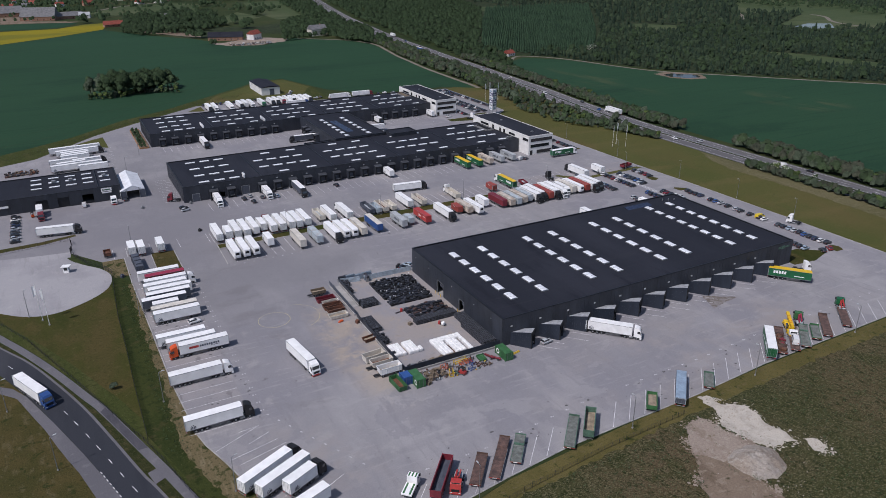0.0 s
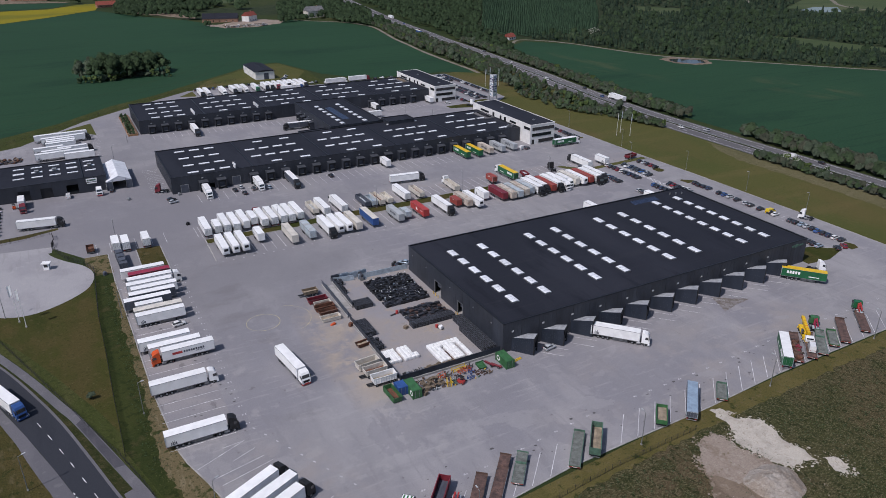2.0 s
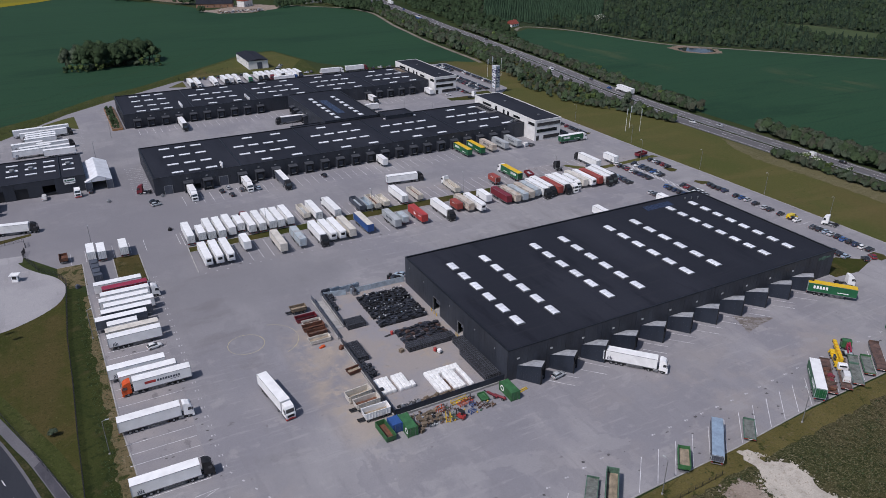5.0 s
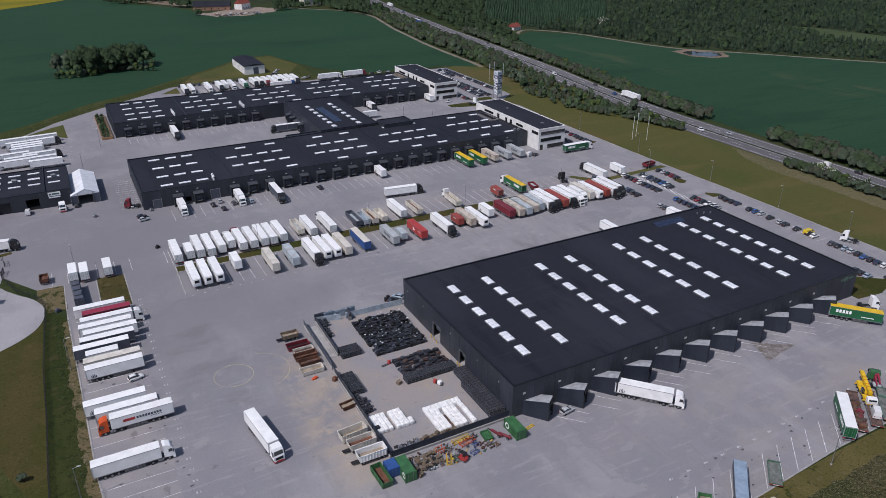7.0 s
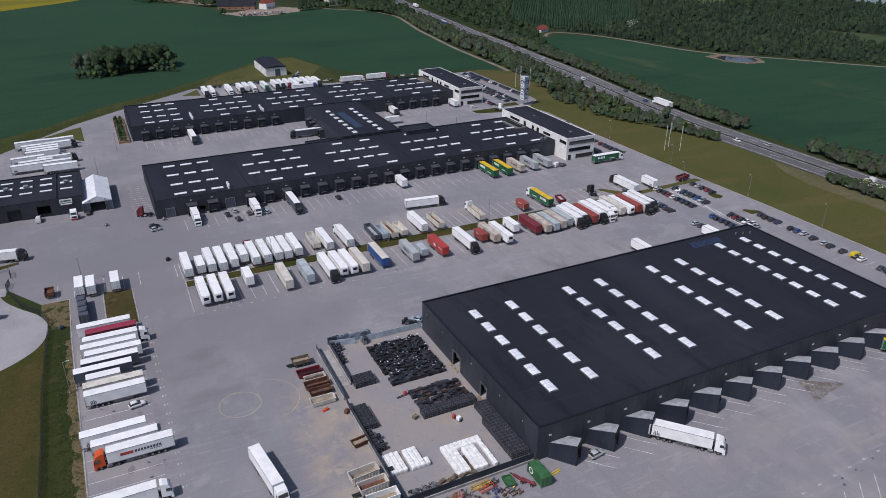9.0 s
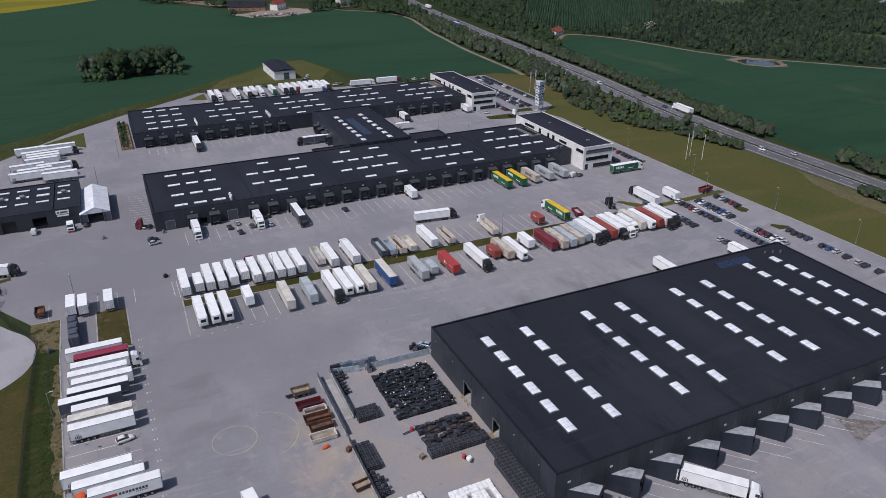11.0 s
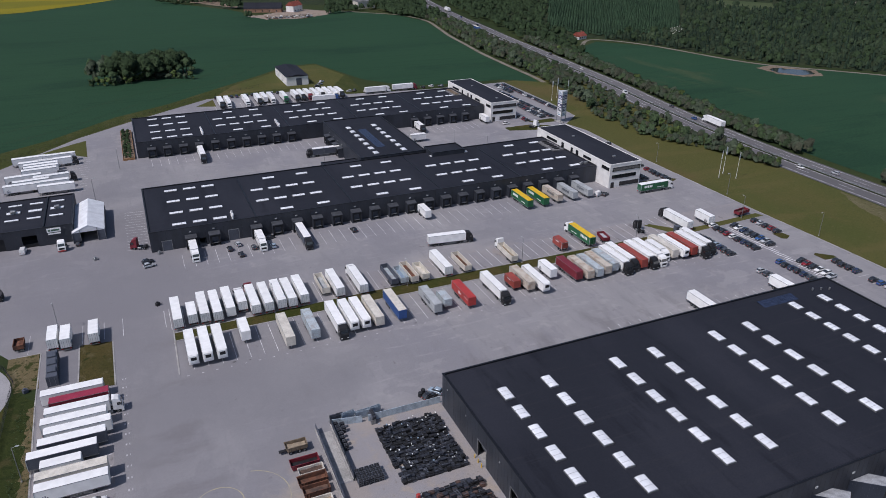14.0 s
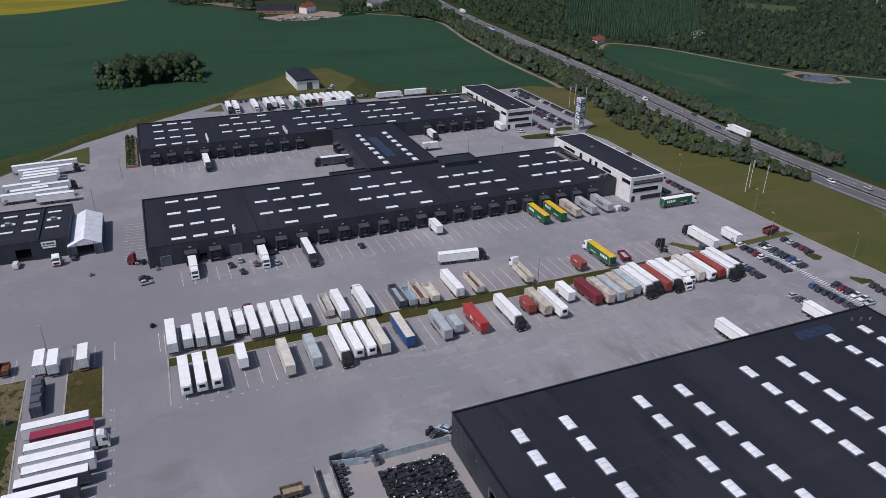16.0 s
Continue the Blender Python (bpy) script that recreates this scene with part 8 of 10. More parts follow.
stacks("crate_stacks", "wide field of stacked black plastic crates", -18.0, -2.6, 38.0, 57.0, 1.0, 0.84, [M_BLACK, M_CRATE, M_DARKSTEEL, M_BLACK, M_CRATE, M_BLACK, M_CRATE, M_CAGE], 0.28, 5, 3)
stacks("crate_stacks", "stacks of dark folded crates by the warehouse gate", -15.6, -2.2, 26.6, 34.0, 1.2, 0.9, [M_CRATE, M_BLACK, M_CRATE, M_DARKSTEEL, M_CRATE, M_CAGE, M_RUSTDECK], 0.28, 5, 4)
for i in range(4):
    for j in range(20):
        if i < 3 or j < 14:
            put("cage", cage, pose(-0.95 - 1.08 * i, 2.9 + 0.98 * j, 0.066, 0, 0, random.uniform(-2, 2)))
for i in range(13):
    for j in range(3):
        put("cage", cage, pose(-15.6 + 1.08 * i, 23.4 + 0.95 * j, 0.066, 0, 0, random.uniform(-3, 3)))
for i in range(3):
    for j in range(8):
        put("cage", cage, pose(-29.6 + 1.1 * i, 25.4 + 1.05 * j, 0.066, 0, 0, random.uniform(-4, 4)))
for x, y in ((-29.7, 17.4), (-29.7, 18.6), (-29.6, 19.8), (-29.6, 21.0), (-29.5, 22.2), (-29.5, 23.4), (-28.4, 17.6), (-28.4, 19.0), (-28.3, 21.2), (-29.8, 10.2), (-25.8, 61), (-25.7, 59.8), (-25.7, 58.6), (-25.6, 57.2), (-25.7, 55.8), (-25.6, 54.4), (-25.6, 53.0), (-24.5, 60.4), (-24.5, 59)):
    put("cage", cage, pose(x, y, 0.066, 0, 0, random.uniform(-4, 4)))
for i in range(5):
    for j in range(4):
        put("cage", cage, pose(-26.0 + 1.12 * i, 41.4 + 1.05 * j, 0.066, 0, 0, random.uniform(-6, 6)))


def bulk_bag():
    """A filled woven bag with slumped sides."""
    s, n = Shape(), 12
    for z, q in ((0.0, 0.47), (0.15, 0.54), (0.5, 0.56), (0.85, 0.53), (1.0, 0.42), (1.06, 0.15)):
        for k in range(n):
            a = k * math.tau / n + math.pi / 4
            sq = 1 / max(abs(math.cos(a)), abs(math.sin(a)))
            s.v.append((q * math.cos(a) * (0.3 + 0.7 * sq) * 0.96, q * math.sin(a) * (0.3 + 0.7 * sq) * 0.96, z + 0.03 * math.sin(3 * k)))
    for i in range(5):
        s.f += [(i * n + k, i * n + (k + 1) % n, i * n + n + (k + 1) % n, i * n + n + k) for k in range(n)]
    s.f += [tuple(range(5 * n, 6 * n))]
    s.m = [0] * len(s.f)
    for x in (-0.3, 0.3):
        s.rod((x, -0.25, 0.98), (x, 0, 1.22), 0.03, 5).rod((x, 0, 1.22), (x, 0.25, 0.98), 0.03, 5)
    return lone("bulk_bag", s, M_BAG, "white woven bulk bag, filled", "bag", group="white bulk bags")


def bags(x0, y0, nx, ny, z=0.066):
    for i in range(nx):
        for j in range(ny):
            put("bag", bulk_bag, pose(x0 + 1.06 * i + random.uniform(-0.04, 0.04), y0 + 1.04 * j + random.uniform(-0.05, 0.05), z, 0, 0, random.uniform(-5, 5)))


bags(-30.0, 9.4, 4, 6)
bags(-24.9, 9.2, 3, 6)
bags(-21.6, 9.2, 1, 2)
bags(-17.0, 10.6, 9, 2)
bags(-17.0, 3.4, 3, 7)
bags(-12.9, 3.2, 3, 7)
bags(-8.6, 2.8, 1, 8)
lone("brown_sheet", Shape().box(-13.9, -13.3, 3.0, 8.2, 0.066, 0.3, c=0.05), M_BROWN, "brown stacked boards between the bags", "boards")


def skip(paint_, load, label, L=6.0, W=2.4, H=1.3, ribs=9, on_wheels=False):
    """An open roll-off skip with raked ends and outer ribs."""
    t = thing("skip", label, "skip", group="open skips")
    z0 = 0.95 if on_wheels else 0.18
    lo, hi = [(-L / 2 + 0.3, -W / 2), (L / 2 - 0.1, -W / 2), (L / 2 - 0.1, W / 2), (-L / 2 + 0.3, W / 2)], [(-L / 2, -W / 2), (L / 2, -W / 2), (L / 2, W / 2), (-L / 2, W / 2)]
    ins = lambda q, d: [(x - math.copysign(d, x), y - math.copysign(d, y)) for x, y in q]
    s = Shape()
    vs = [(x, y, z0) for x, y in lo] + [(x, y, z0 + H) for x, y in hi] + [(x, y, z0 + H) for x, y in ins(hi, 0.1)] + [(x, y, z0 + 0.15) for x, y in ins(lo, 0.1)]
    s.add(vs, [(i, (i + 1) % 4, 4 + (i + 1) % 4, 4 + i) for i in range(4)] + [(4 + i, 4 + (i + 1) % 4, 8 + (i + 1) % 4, 8 + i) for i in range(4)] + [(8 + i, 8 + (i + 1) % 4, 12 + (i + 1) % 4, 12 + i) for i in range(4)] + [(12, 13, 14, 15), (3, 2, 1, 0)])
    tub = part("tub", s, paint_, t)
    rb = Shape()
    for k in range(ribs):
        x = -L / 2 + 0.5 + (L - 0.9) * k / (ribs - 1)
        for y in (-W / 2 - 0.03, W / 2 + 0.03):
            rb.box(x - 0.06, x + 0.06, y - 0.05, y + 0.05, z0 + 0.05, z0 + H)
    rb.box(-L / 2, L / 2, -W / 2 - 0.06, -W / 2 + 0.06, z0 + H - 0.02, z0 + H + 0.08).box(-L / 2, L / 2, W / 2 - 0.06, W / 2 + 0.06, z0 + H - 0.02, z0 + H + 0.08)
    part("rib", rb, paint_, tub)
    if load:
        fl, n = Shape(), 6
        for i in range(n + 1):
            for j in range(4):
                fl.v.append((-L / 2 + 0.4 + (L - 0.7) * i / n, -W / 2 + 0.12 + (W - 0.24) * j / 3, z0 + 0.3 + 0.18 * noise.noise((i * 0.7, j * 0.9, L))))
        fl.f = [(i * 4 + j, i * 4 + j + 1, i * 4 + 5 + j, i * 4 + 4 + j) for i in range(n) for j in range(3)]
        fl.m = [0] * len(fl.f)
        part("load", fl, load, tub, solid=False)
    part("skid", Shape().box(-L / 2 + 0.3, L / 2, -0.55, -0.4, z0 - 0.18, z0).box(-L / 2 + 0.3, L / 2, 0.4, 0.55, z0 - 0.18, z0), M_DARKSTEEL, t)
    if on_wheels:
        part("chassis", Shape().box(-L / 2 - 1.4, L / 2, -0.4, 0.4, 0.6, 0.78), M_DARKSTEEL, t)
        wheels(t, [(x, y) for x in (-L / 2 + 1.0, L / 2 - 1.9, L / 2 - 0.8) for y in (-0.95, 0.95)], 0.45, 0.3)
    return t


for x, y, a, p, load, label, L, W, H, wh in (
        (-35.8, 57.2, 0, M_TIMBER, M_SANDY, "timber-sided open trailer with sand", 4.8, 2.4, 1.0, True), (-35.2, 52.0, 0, M_MAROON, M_DARKSTEEL, "dark red open skip beside the wall", 6.2, 2.3, 1.2, False), (-34.5, 49.2, 0, M_CREAM, M_BROWN, "pale open skip with scrap in it", 5.4, 2.1, 0.9, False),
        (-34.9, 46.3, 0, M_RUST, M_RUST, "rusty open skip beside the wall", 6.2, 2.3, 1.3, False), (-34.9, 43.2, 0, M_RUST, M_BROWN, "rusty brown open skip, half empty", 5.6, 2.3, 1.2, False), (-35.4, 39.6, 0, M_CREAM, M_SANDY, "cream open skip with sandy dirt", 6.0, 2.4, 1.0, False),
        (-31.9, 21.8, 8, M_RUST, M_SANDY, "small rusty skip half filled", 5.0, 2.0, 0.9, False)):
    skip(p, load, label, L, W, H, 9, wh).matrix_basis = pose(x, y, 0.068, 0, 0, a)
for x, y, a, p, load, label, L, W, H, wh in (
        (-35.4, 11.3, 5, M_CREAM, M_SANDY, "tall pale ribbed skip with sand", 6.4, 2.5, 1.9, False), (-35.0, 7.0, 2, M_CREAM, M_RUST, "tall pale skip on a trailer", 6.3, 2.5, 1.5, True), (-34.5, 2.6, 0, M_WHITE, M_SANDY, "tall white ribbed skip on a trailer", 6.6, 2.5, 1.7, True),
        (-35.0, -4.0, 92, M_SKIPGREEN, M_RUST, "green open skip with a rusty floor", 6.4, 2.3, 1.5, False), (-8.8, -3.1, 85, M_SKIPGREEN, M_SKIPGREEN, "flat green skip on the asphalt", 3.2, 1.9, 0.6, False)):
    skip(p, load, label, L, W, H, 9, wh).matrix_basis = pose(x, y, 0.068, 0, 0, a)


def container(paint_, label, L=6.0, W=2.4, H=2.55):
    t = thing("shipping_container", label, "container", group="containers by the wall")
    s = part("shell", Shape().box(-L / 2, L / 2, -W / 2, W / 2, 0.05, H, c=0.04), paint_, t)
    rb = Shape()
    for k in range(int(L / 0.3)):
        x = -L / 2 + 0.15 + 0.3 * k
        for y in (-W / 2, W / 2):
            rb.box(x - 0.06, x + 0.06, y - 0.03, y + 0.03, 0.2, H - 0.12)
    part("corrugation", rb, paint_, s)
    for x in (-L / 2, L / 2):
        for y in (-W / 2, W / 2):
            part("corner_post", Shape().box(x - 0.09, x + 0.09, y - 0.09, y + 0.09, 0.0, H + 0.02), paint_, t)
    for y0, y1 in ((-W / 2 + 0.1, -0.02), (0.02, W / 2 - 0.1)):
        d = part("door", Shape().box(-L / 2 - 0.05, -L / 2 + 0.02, y0, y1, 0.15, H - 0.1), paint_, t)
        part("lock_rod", Shape().rod((-L / 2 - 0.07, (y0 + y1) / 2, 0.2), (-L / 2 - 0.07, (y0 + y1) / 2, H - 0.15), 0.025, 5), M_STEEL, d)
    return t


c1 = container(M_SKIPGREEN, "green shipping container with a white ring mark", 5.6)
c1.matrix_basis = pose(-29.9, -4.8, 0.066, 0, 0, 90)
part("ring_mark", Shape().add([(-2.0 + q * math.cos(k * math.tau / 16), 1.24, 1.5 + q * math.sin(k * math.tau / 16)) for q in (0.45, 0.75) for k in range(16)], [(k, (k + 1) % 16, 16 + (k + 1) % 16, 16 + k) for k in range(16)]), M_WHITE, c1, solid=False)
c2 = container(M_SKIPGREEN, "green shipping container beside the warehouse", 5.4)
c2.matrix_basis = pose(-2.3, -4.7, 0.066, 0, 0, 90)
part("ring_mark", Shape().add([(1.4 + q * math.cos(k * math.tau / 16), 1.24, 1.4 + q * math.sin(k * math.tau / 16)) for q in (0.5, 0.8) for k in range(16)], [(k, (k + 1) % 16, 16 + (k + 1) % 16, 16 + k) for k in range(16)]), M_WHITE, c2, solid=False)
container(M_BLUE, "short blue shipping container by the wall", 3.0).matrix_basis = pose(-32.4, -3.3, 0.066, 0, 0, 90)
lg = container(M_SLATE, "long slate-grey container unit", 12.6, 2.5, 2.9)
lg.matrix_basis = pose(-85.8, 110.0, 0.09, 0, 0, 92)
for k in range(3):
    part("roof_box", Shape().box(-4.5 + 3.6 * k, -2.3 + 3.6 * k, -1.0, 1.0, 2.9, 3.3, c=0.05), M_SLATE, lg)


def pallet_stack(n=6):
    t = thing("pallet_stack", "leaning stack of weathered wooden pallets", "pallets", group="pallet stacks")
    r = random.Random(n)
    for k in range(n):
        s = Shape()
        for j in range(5):
            s.box(-0.6, 0.6, -0.4 + 0.19 * j - 0.05, -0.4 + 0.19 * j + 0.05, 0.10, 0.13)
        for x in (-0.55, 0, 0.55):
            s.box(x - 0.05, x + 0.05, -0.42, 0.42, 0, 0.10)
        p = part("pallet", s, M_TIMBER, t)
        p.matrix_basis = pose(r.uniform(-0.05, 0.05), r.uniform(-0.05, 0.05), 0.135 * k, 0, 0, r.uniform(-6, 6))
    return t


r_ = random.Random(8)
for k in range(16):
    put(("pallets", 4 + k % 4), lambda n=4 + k % 4: pallet_stack(n), pose(-27.6 + 1.45 * (k % 5) + r_.uniform(-0.3, 0.3), -2.4 - 1.5 * (k // 5) + r_.uniform(-0.3, 0.3), 0.066, 0, 0, r_.uniform(-40, 40)))
for k in range(7):
    put(("pallets", 5), lambda: pallet_stack(5), pose(-22.5 + 1.4 * k, 2.6 + 0.5 * (k % 2), 0.066, 0, 0, r_.uniform(-30, 30)))


heap("timber_scraps", "broken boards and pallets lying by the wall", -27.8, -20.6, -7.2, -1.2, 80, [M_TIMBER, M_BROWN, M_CAGE, M_TIMBER, M_DARKSTEEL, M_GREY], (0.15, 0.8), 0.6, 12, tilt=25)
heap("scrap_heap", "small steel scrap lying by the wall", -20.5, -8.0, -7.2, -1.0, 60, [M_CAGE, M_RUST, M_BROWN, M_STEEL, M_SAGE, M_YELLOW], (0.15, 0.7), 0.4, 13, tilt=30)
heap("scrap_heap", "dark scrap and racks behind the workshop", -131, -116, 256, 263, 130, [M_CAGE, M_RUST, M_BROWN, M_DARKSTEEL, M_TIMBER, M_BLACK], (0.4, 1.4), 0.8, 14, tilt=15)


def rack(paint_, label, L=2.4, H=1.2):
    t = thing("steel_rack", label, "rack", group="loose racks by the wall")
    for y in (-0.5, 0.5):
        s = Shape()
        for x in (-L / 2, L / 2):
            s.box(x - 0.06, x + 0.06, y - 0.06, y + 0.06, 0, H)
        for z in (0.25, H - 0.15):
            s.box(-L / 2, L / 2, y - 0.05, y + 0.05, z - 0.05, z + 0.05)
        part("side_frame", s, paint_, t)
    part("cross_bars", Shape().box(-L / 2, -L / 2 + 0.1, -0.5, 0.5, 0.2, 0.3).box(L / 2 - 0.1, L / 2, -0.5, 0.5, 0.2, 0.3).box(-0.05, 0.05, -0.5, 0.5, 0.2, 0.3), paint_, t)
    return t


for x, y, a, p, label, L, H in ((-20.4, -2.6, 10, M_ORANGE, "orange steel rack by the wall", 1.6, 1.5), (-20.2, -6.3, 70, M_YELLOW, "yellow steel cage by the wall", 1.7, 1.9), (-18.6, -5.8, 20, M_SAGE, "green steel box frame", 1.5, 1.0), (-18.8, -3.2, 40, M_BROWN, "brown steel rack by the wall", 2.2, 1.1),
                                (-14.6, -1.5, 5, M_YELLOW, "yellow steel beams on a rack", 4.2, 1.0), (-13.6, -2.8, 8, M_ORANGE, "orange steel beams on a rack", 3.8, 0.8), (-11.6, -1.9, 30, M_DARKSTEEL, "dark steel coil frame", 1.6, 0.9), (-12.4, -4.2, 10, M_BLUE, "blue steel box by the wall", 1.2, 1.0),
                                (-13.8, -6.4, 15, M_BLUE, "blue machine frame on the asphalt", 1.6, 0.9), (-10.6, -5.0, 30, M_RUST, "rusty steel plates on the asphalt", 1.8, 0.3), (-9.6, -6.3, 12, M_BROWN, "brown wooden reel on the asphalt", 1.2, 0.6), (-8.2, -6.4, 15, M_TIMBER, "small wooden crate on the asphalt", 1.2, 0.7)):
    rack(p, label, L, H).matrix_basis = pose(x, y, 0.066, 0, 0, a)
for x, y, a in ((-6.4, -3.4, 110), (-5.2, -5.0, 118)):
    m = thing("drawbar_machine", "dark red farm machine with black wheels", "machine", pose(x, y, 0.066, 0, 0, a))
    part("beam", Shape().box(-1.6, 1.6, -0.25, 0.25, 0.4, 0.8, c=0.06), M_MAROON, m)
    part("drawbar", Shape().box(1.6, 2.6, -0.08, 0.08, 0.4, 0.55), M_BLACK, m)
    wheels(m, [(-1.0, -0.5), (-1.0, 0.5)], 0.35, 0.22)
lone("yellow_beams", Shape().box(-0.2, 3.2, 0.0, 0.2, 0.0, 0.2).box(0.0, 3.4, 0.5, 0.7, 0.0, 0.2).box(0.2, 0.4, -0.1, 0.8, 0.0, 0.12), M_YELLOW, "two yellow steel beams on the ground", "beams", pose(-0.2, -5.6, 0.066, 0, 0, 12))


def forklift(paint_, label):
    t = thing("forklift", label, "forklift")
    part("body", Shape().side([(-1.1, 0.3, 0), (0.9, 0.3, 0), (0.9, 0.9, 0), (0.2, 1.0, 0), (-0.3, 1.2, 0), (-1.1, 1.1, 0)], -0.55, 0.55), paint_, t)
    for x in (-0.8, 0.6):
        for y in (-0.48, 0.48):
            part("cage_post", Shape().rod((x, y, 1.0), (x * 0.85, y, 2.1), 0.04, 5), M_BLACK, t)
    part("cage_roof", Shape().box(-0.75, 0.6, -0.52, 0.52, 2.08, 2.16), M_BLACK, t)
    part("mast", Shape().box(1.0, 1.12, -0.4, -0.3, 0.1, 2.3).box(1.0, 1.12, 0.3, 0.4, 0.1, 2.3).box(1.0, 1.12, -0.3, 0.3, 2.2, 2.3), M_DARKSTEEL, t)
    for y in (-0.28, 0.28):
        part("fork", Shape().box(1.12, 2.2, y - 0.06, y + 0.06, 0.1, 0.15), M_STEEL, t)
    part("seat", Shape().box(-0.5, 0.0, -0.25, 0.25, 1.1, 1.3, c=0.04), M_BLACK, t)
    wheels(t, [(x, y) for x in (-0.75, 0.65) for y in (-0.5, 0.5)], 0.3, 0.2)
    return t


forklift(M_RED, "red forklift with a black mast").matrix_basis = pose(-17.2, -7.0, 0.066, 0, 0, 115)
forklift(M_ORANGE, "yellow-orange forklift beside a truck").matrix_basis = pose(-119.0, 187.0, 0.066, 0, 0, 100)
pt = thing("pallet_truck", "red pallet truck with long forks", "pallet truck", pose(-16.6, 33.5, 0.066, 0, 0, 190))
part("drive_unit", Shape().box(-0.5, 0.2, -0.35, 0.35, 0.1, 1.1, c=0.08), M_RED, pt)
part("fork", Shape().box(0.2, 2.2, -0.3, -0.12, 0.08, 0.16), M_DARKSTEEL, pt)
part("fork", Shape().box(0.2, 2.2, 0.12, 0.3, 0.08, 0.16), M_DARKSTEEL, pt)
part("handle", Shape().rod((-0.5, 0, 0.9), (-1.0, 0, 1.3), 0.04, 6), M_BLACK, pt)
pt = copy_thing(pt, pose(-9.6, 20.4, 0.066, 0, 0, 300))
put("bag", bulk_bag, pose(-9.0, 19.3, 0.24, 0, 0, 20))
lone("orange_bucket", Shape().box(-0.6, 0.6, -0.4, 0.4, 0.0, 0.5, c=0.1).box(-1.1, -0.7, -0.3, 0.3, 0.0, 0.4, c=0.08), M_ORANGE, "small orange machine bucket on the dusty strip", "bucket", pose(-35.6, 36.4, 0.068, 0, 0, 20))
lone("timber_box", Shape().box(-0.6, 0.6, -0.5, 0.5, 0, 0.9, c=0.03), M_TIMBER, "brown wooden box on the compound floor", "box", pose(-17.8, 24.4, 0.066, 0, 0, 20))
lone("dark_cabinet", Shape().box(-1.0, 1.0, -0.9, 0.9, 0, 2.0, c=0.05).box(-0.9, 0.9, -0.95, -0.9, 0.2, 1.8), M_SLATE, "dark steel utility cabinet by the bays", "cabinet", pose(119.6, 118.6, 0.09, 0, 0, 0))
for x, y, lab, mt in ((-59.1, 135.6, "grey mobile pump on the asphalt", M_DARKSTEEL), (-31.5, 33.3, "brown steel grab beside the wall", M_RUST), (-91.8, 103.6, "dark utility cabinet by the fence", M_SLATE), (-76, 175.5, "grey steel stair by the gate", M_STEEL), (-56.0, 172.0, "grey steel stair by the hall", M_STEEL)):
    lone("yard_unit", Shape().box(-0.6, 0.6, -0.5, 0.5, 0, 1.0, c=0.1).box(-0.3, 0.2, -0.3, 0.3, 1.0, 1.3, c=0.06).rod((0.5, 0, 0.3), (1.6, 0.1, 0.25), 0.06, 6), mt, lab, "yard unit", pose(x, y, 0.066, 0, 0, 30))
hut = thing("gate_hut", "small white gate hut with a flat roof", "hut", pose(-108.8, 117.6, 0.075, 0, 0, -20))
part("wall", Shape().box(-0.9, 0.9, -0.8, 0.8, 0, 2.3), M_WHITE, hut)
part("roof", Shape().box(-1.4, 1.4, -1.2, 1.2, 2.3, 2.5, c=0.03), M_WHITE, hut)
part("window", Shape().box(-0.6, 0.6, -0.84, -0.8, 1.0, 2.0), M_WINDOW, hut)
part("door", Shape().box(0.9, 0.94, -0.4, 0.4, 0.05, 2.0), M_GREY, hut)


def panel_stack(n, mat, label):
    """Site fence panels leaning together in a steel stand."""
    t = thing("panel_stack", label, "fence panels", group="stacked fence panels")
    part("stand", Shape().box(-1.7, 1.7, -0.5, -0.4, 0, 0.12).box(-1.7, 1.7, 0.4, 0.5, 0, 0.12).box(-1.7, -1.6, -0.5, 0.5, 0, 1.3).box(1.6, 1.7, -0.5, 0.5, 0, 1.3), M_STEEL, t)
    for k in range(n):
        q = part("panel", Shape().box(-1.6, 1.6, -0.02, 0.02, 0.0, 0.08).box(-1.6, 1.6, -0.02, 0.02, 1.9, 2.0).box(-1.6, -1.52, -0.02, 0.02, 0.08, 1.9).box(1.52, 1.6, -0.02, 0.02, 0.08, 1.9).box(-1.52, 1.52, -0.01, 0.01, 0.08, 1.9), mat, t)
        q.matrix_basis = pose(0, -0.38 + 0.76 * k / max(1, n - 1), 0.13, 6, 0, 0)
    return t


for k, (x, y, a, m) in enumerate(((-19.2, 62.4, 4, M_PALESHEET), (-16.2, 62.6, 6, M_PALESHEET), (-17.4, 60.4, 88, M_CAGE), (-25.0, 63.2, 3, M_CAGE), (-22.4, 63.0, 8, M_PALESHEET))):
    panel_stack(5, m, "pale steel fence panels stacked on edge" if m is M_PALESHEET else "dark mesh panels stacked on edge").matrix_basis = pose(x, y, 0.066, 0, 0, a)
for k in range(3):
    lone("tyre_stack", Shape().rod((0, 0, 0), (0, 0, 1.1), 0.55, 14).rod((0, 0, 1.1), (0, 0, 1.16), 0.5, 14, 0, 0.3), M_BLACK, "stack of black tyres beside the fence", "tyres", pose(-2.6 - 1.1 * (k % 2), 63.4 + 0.9 * k, 0.066), "stacked tyres")


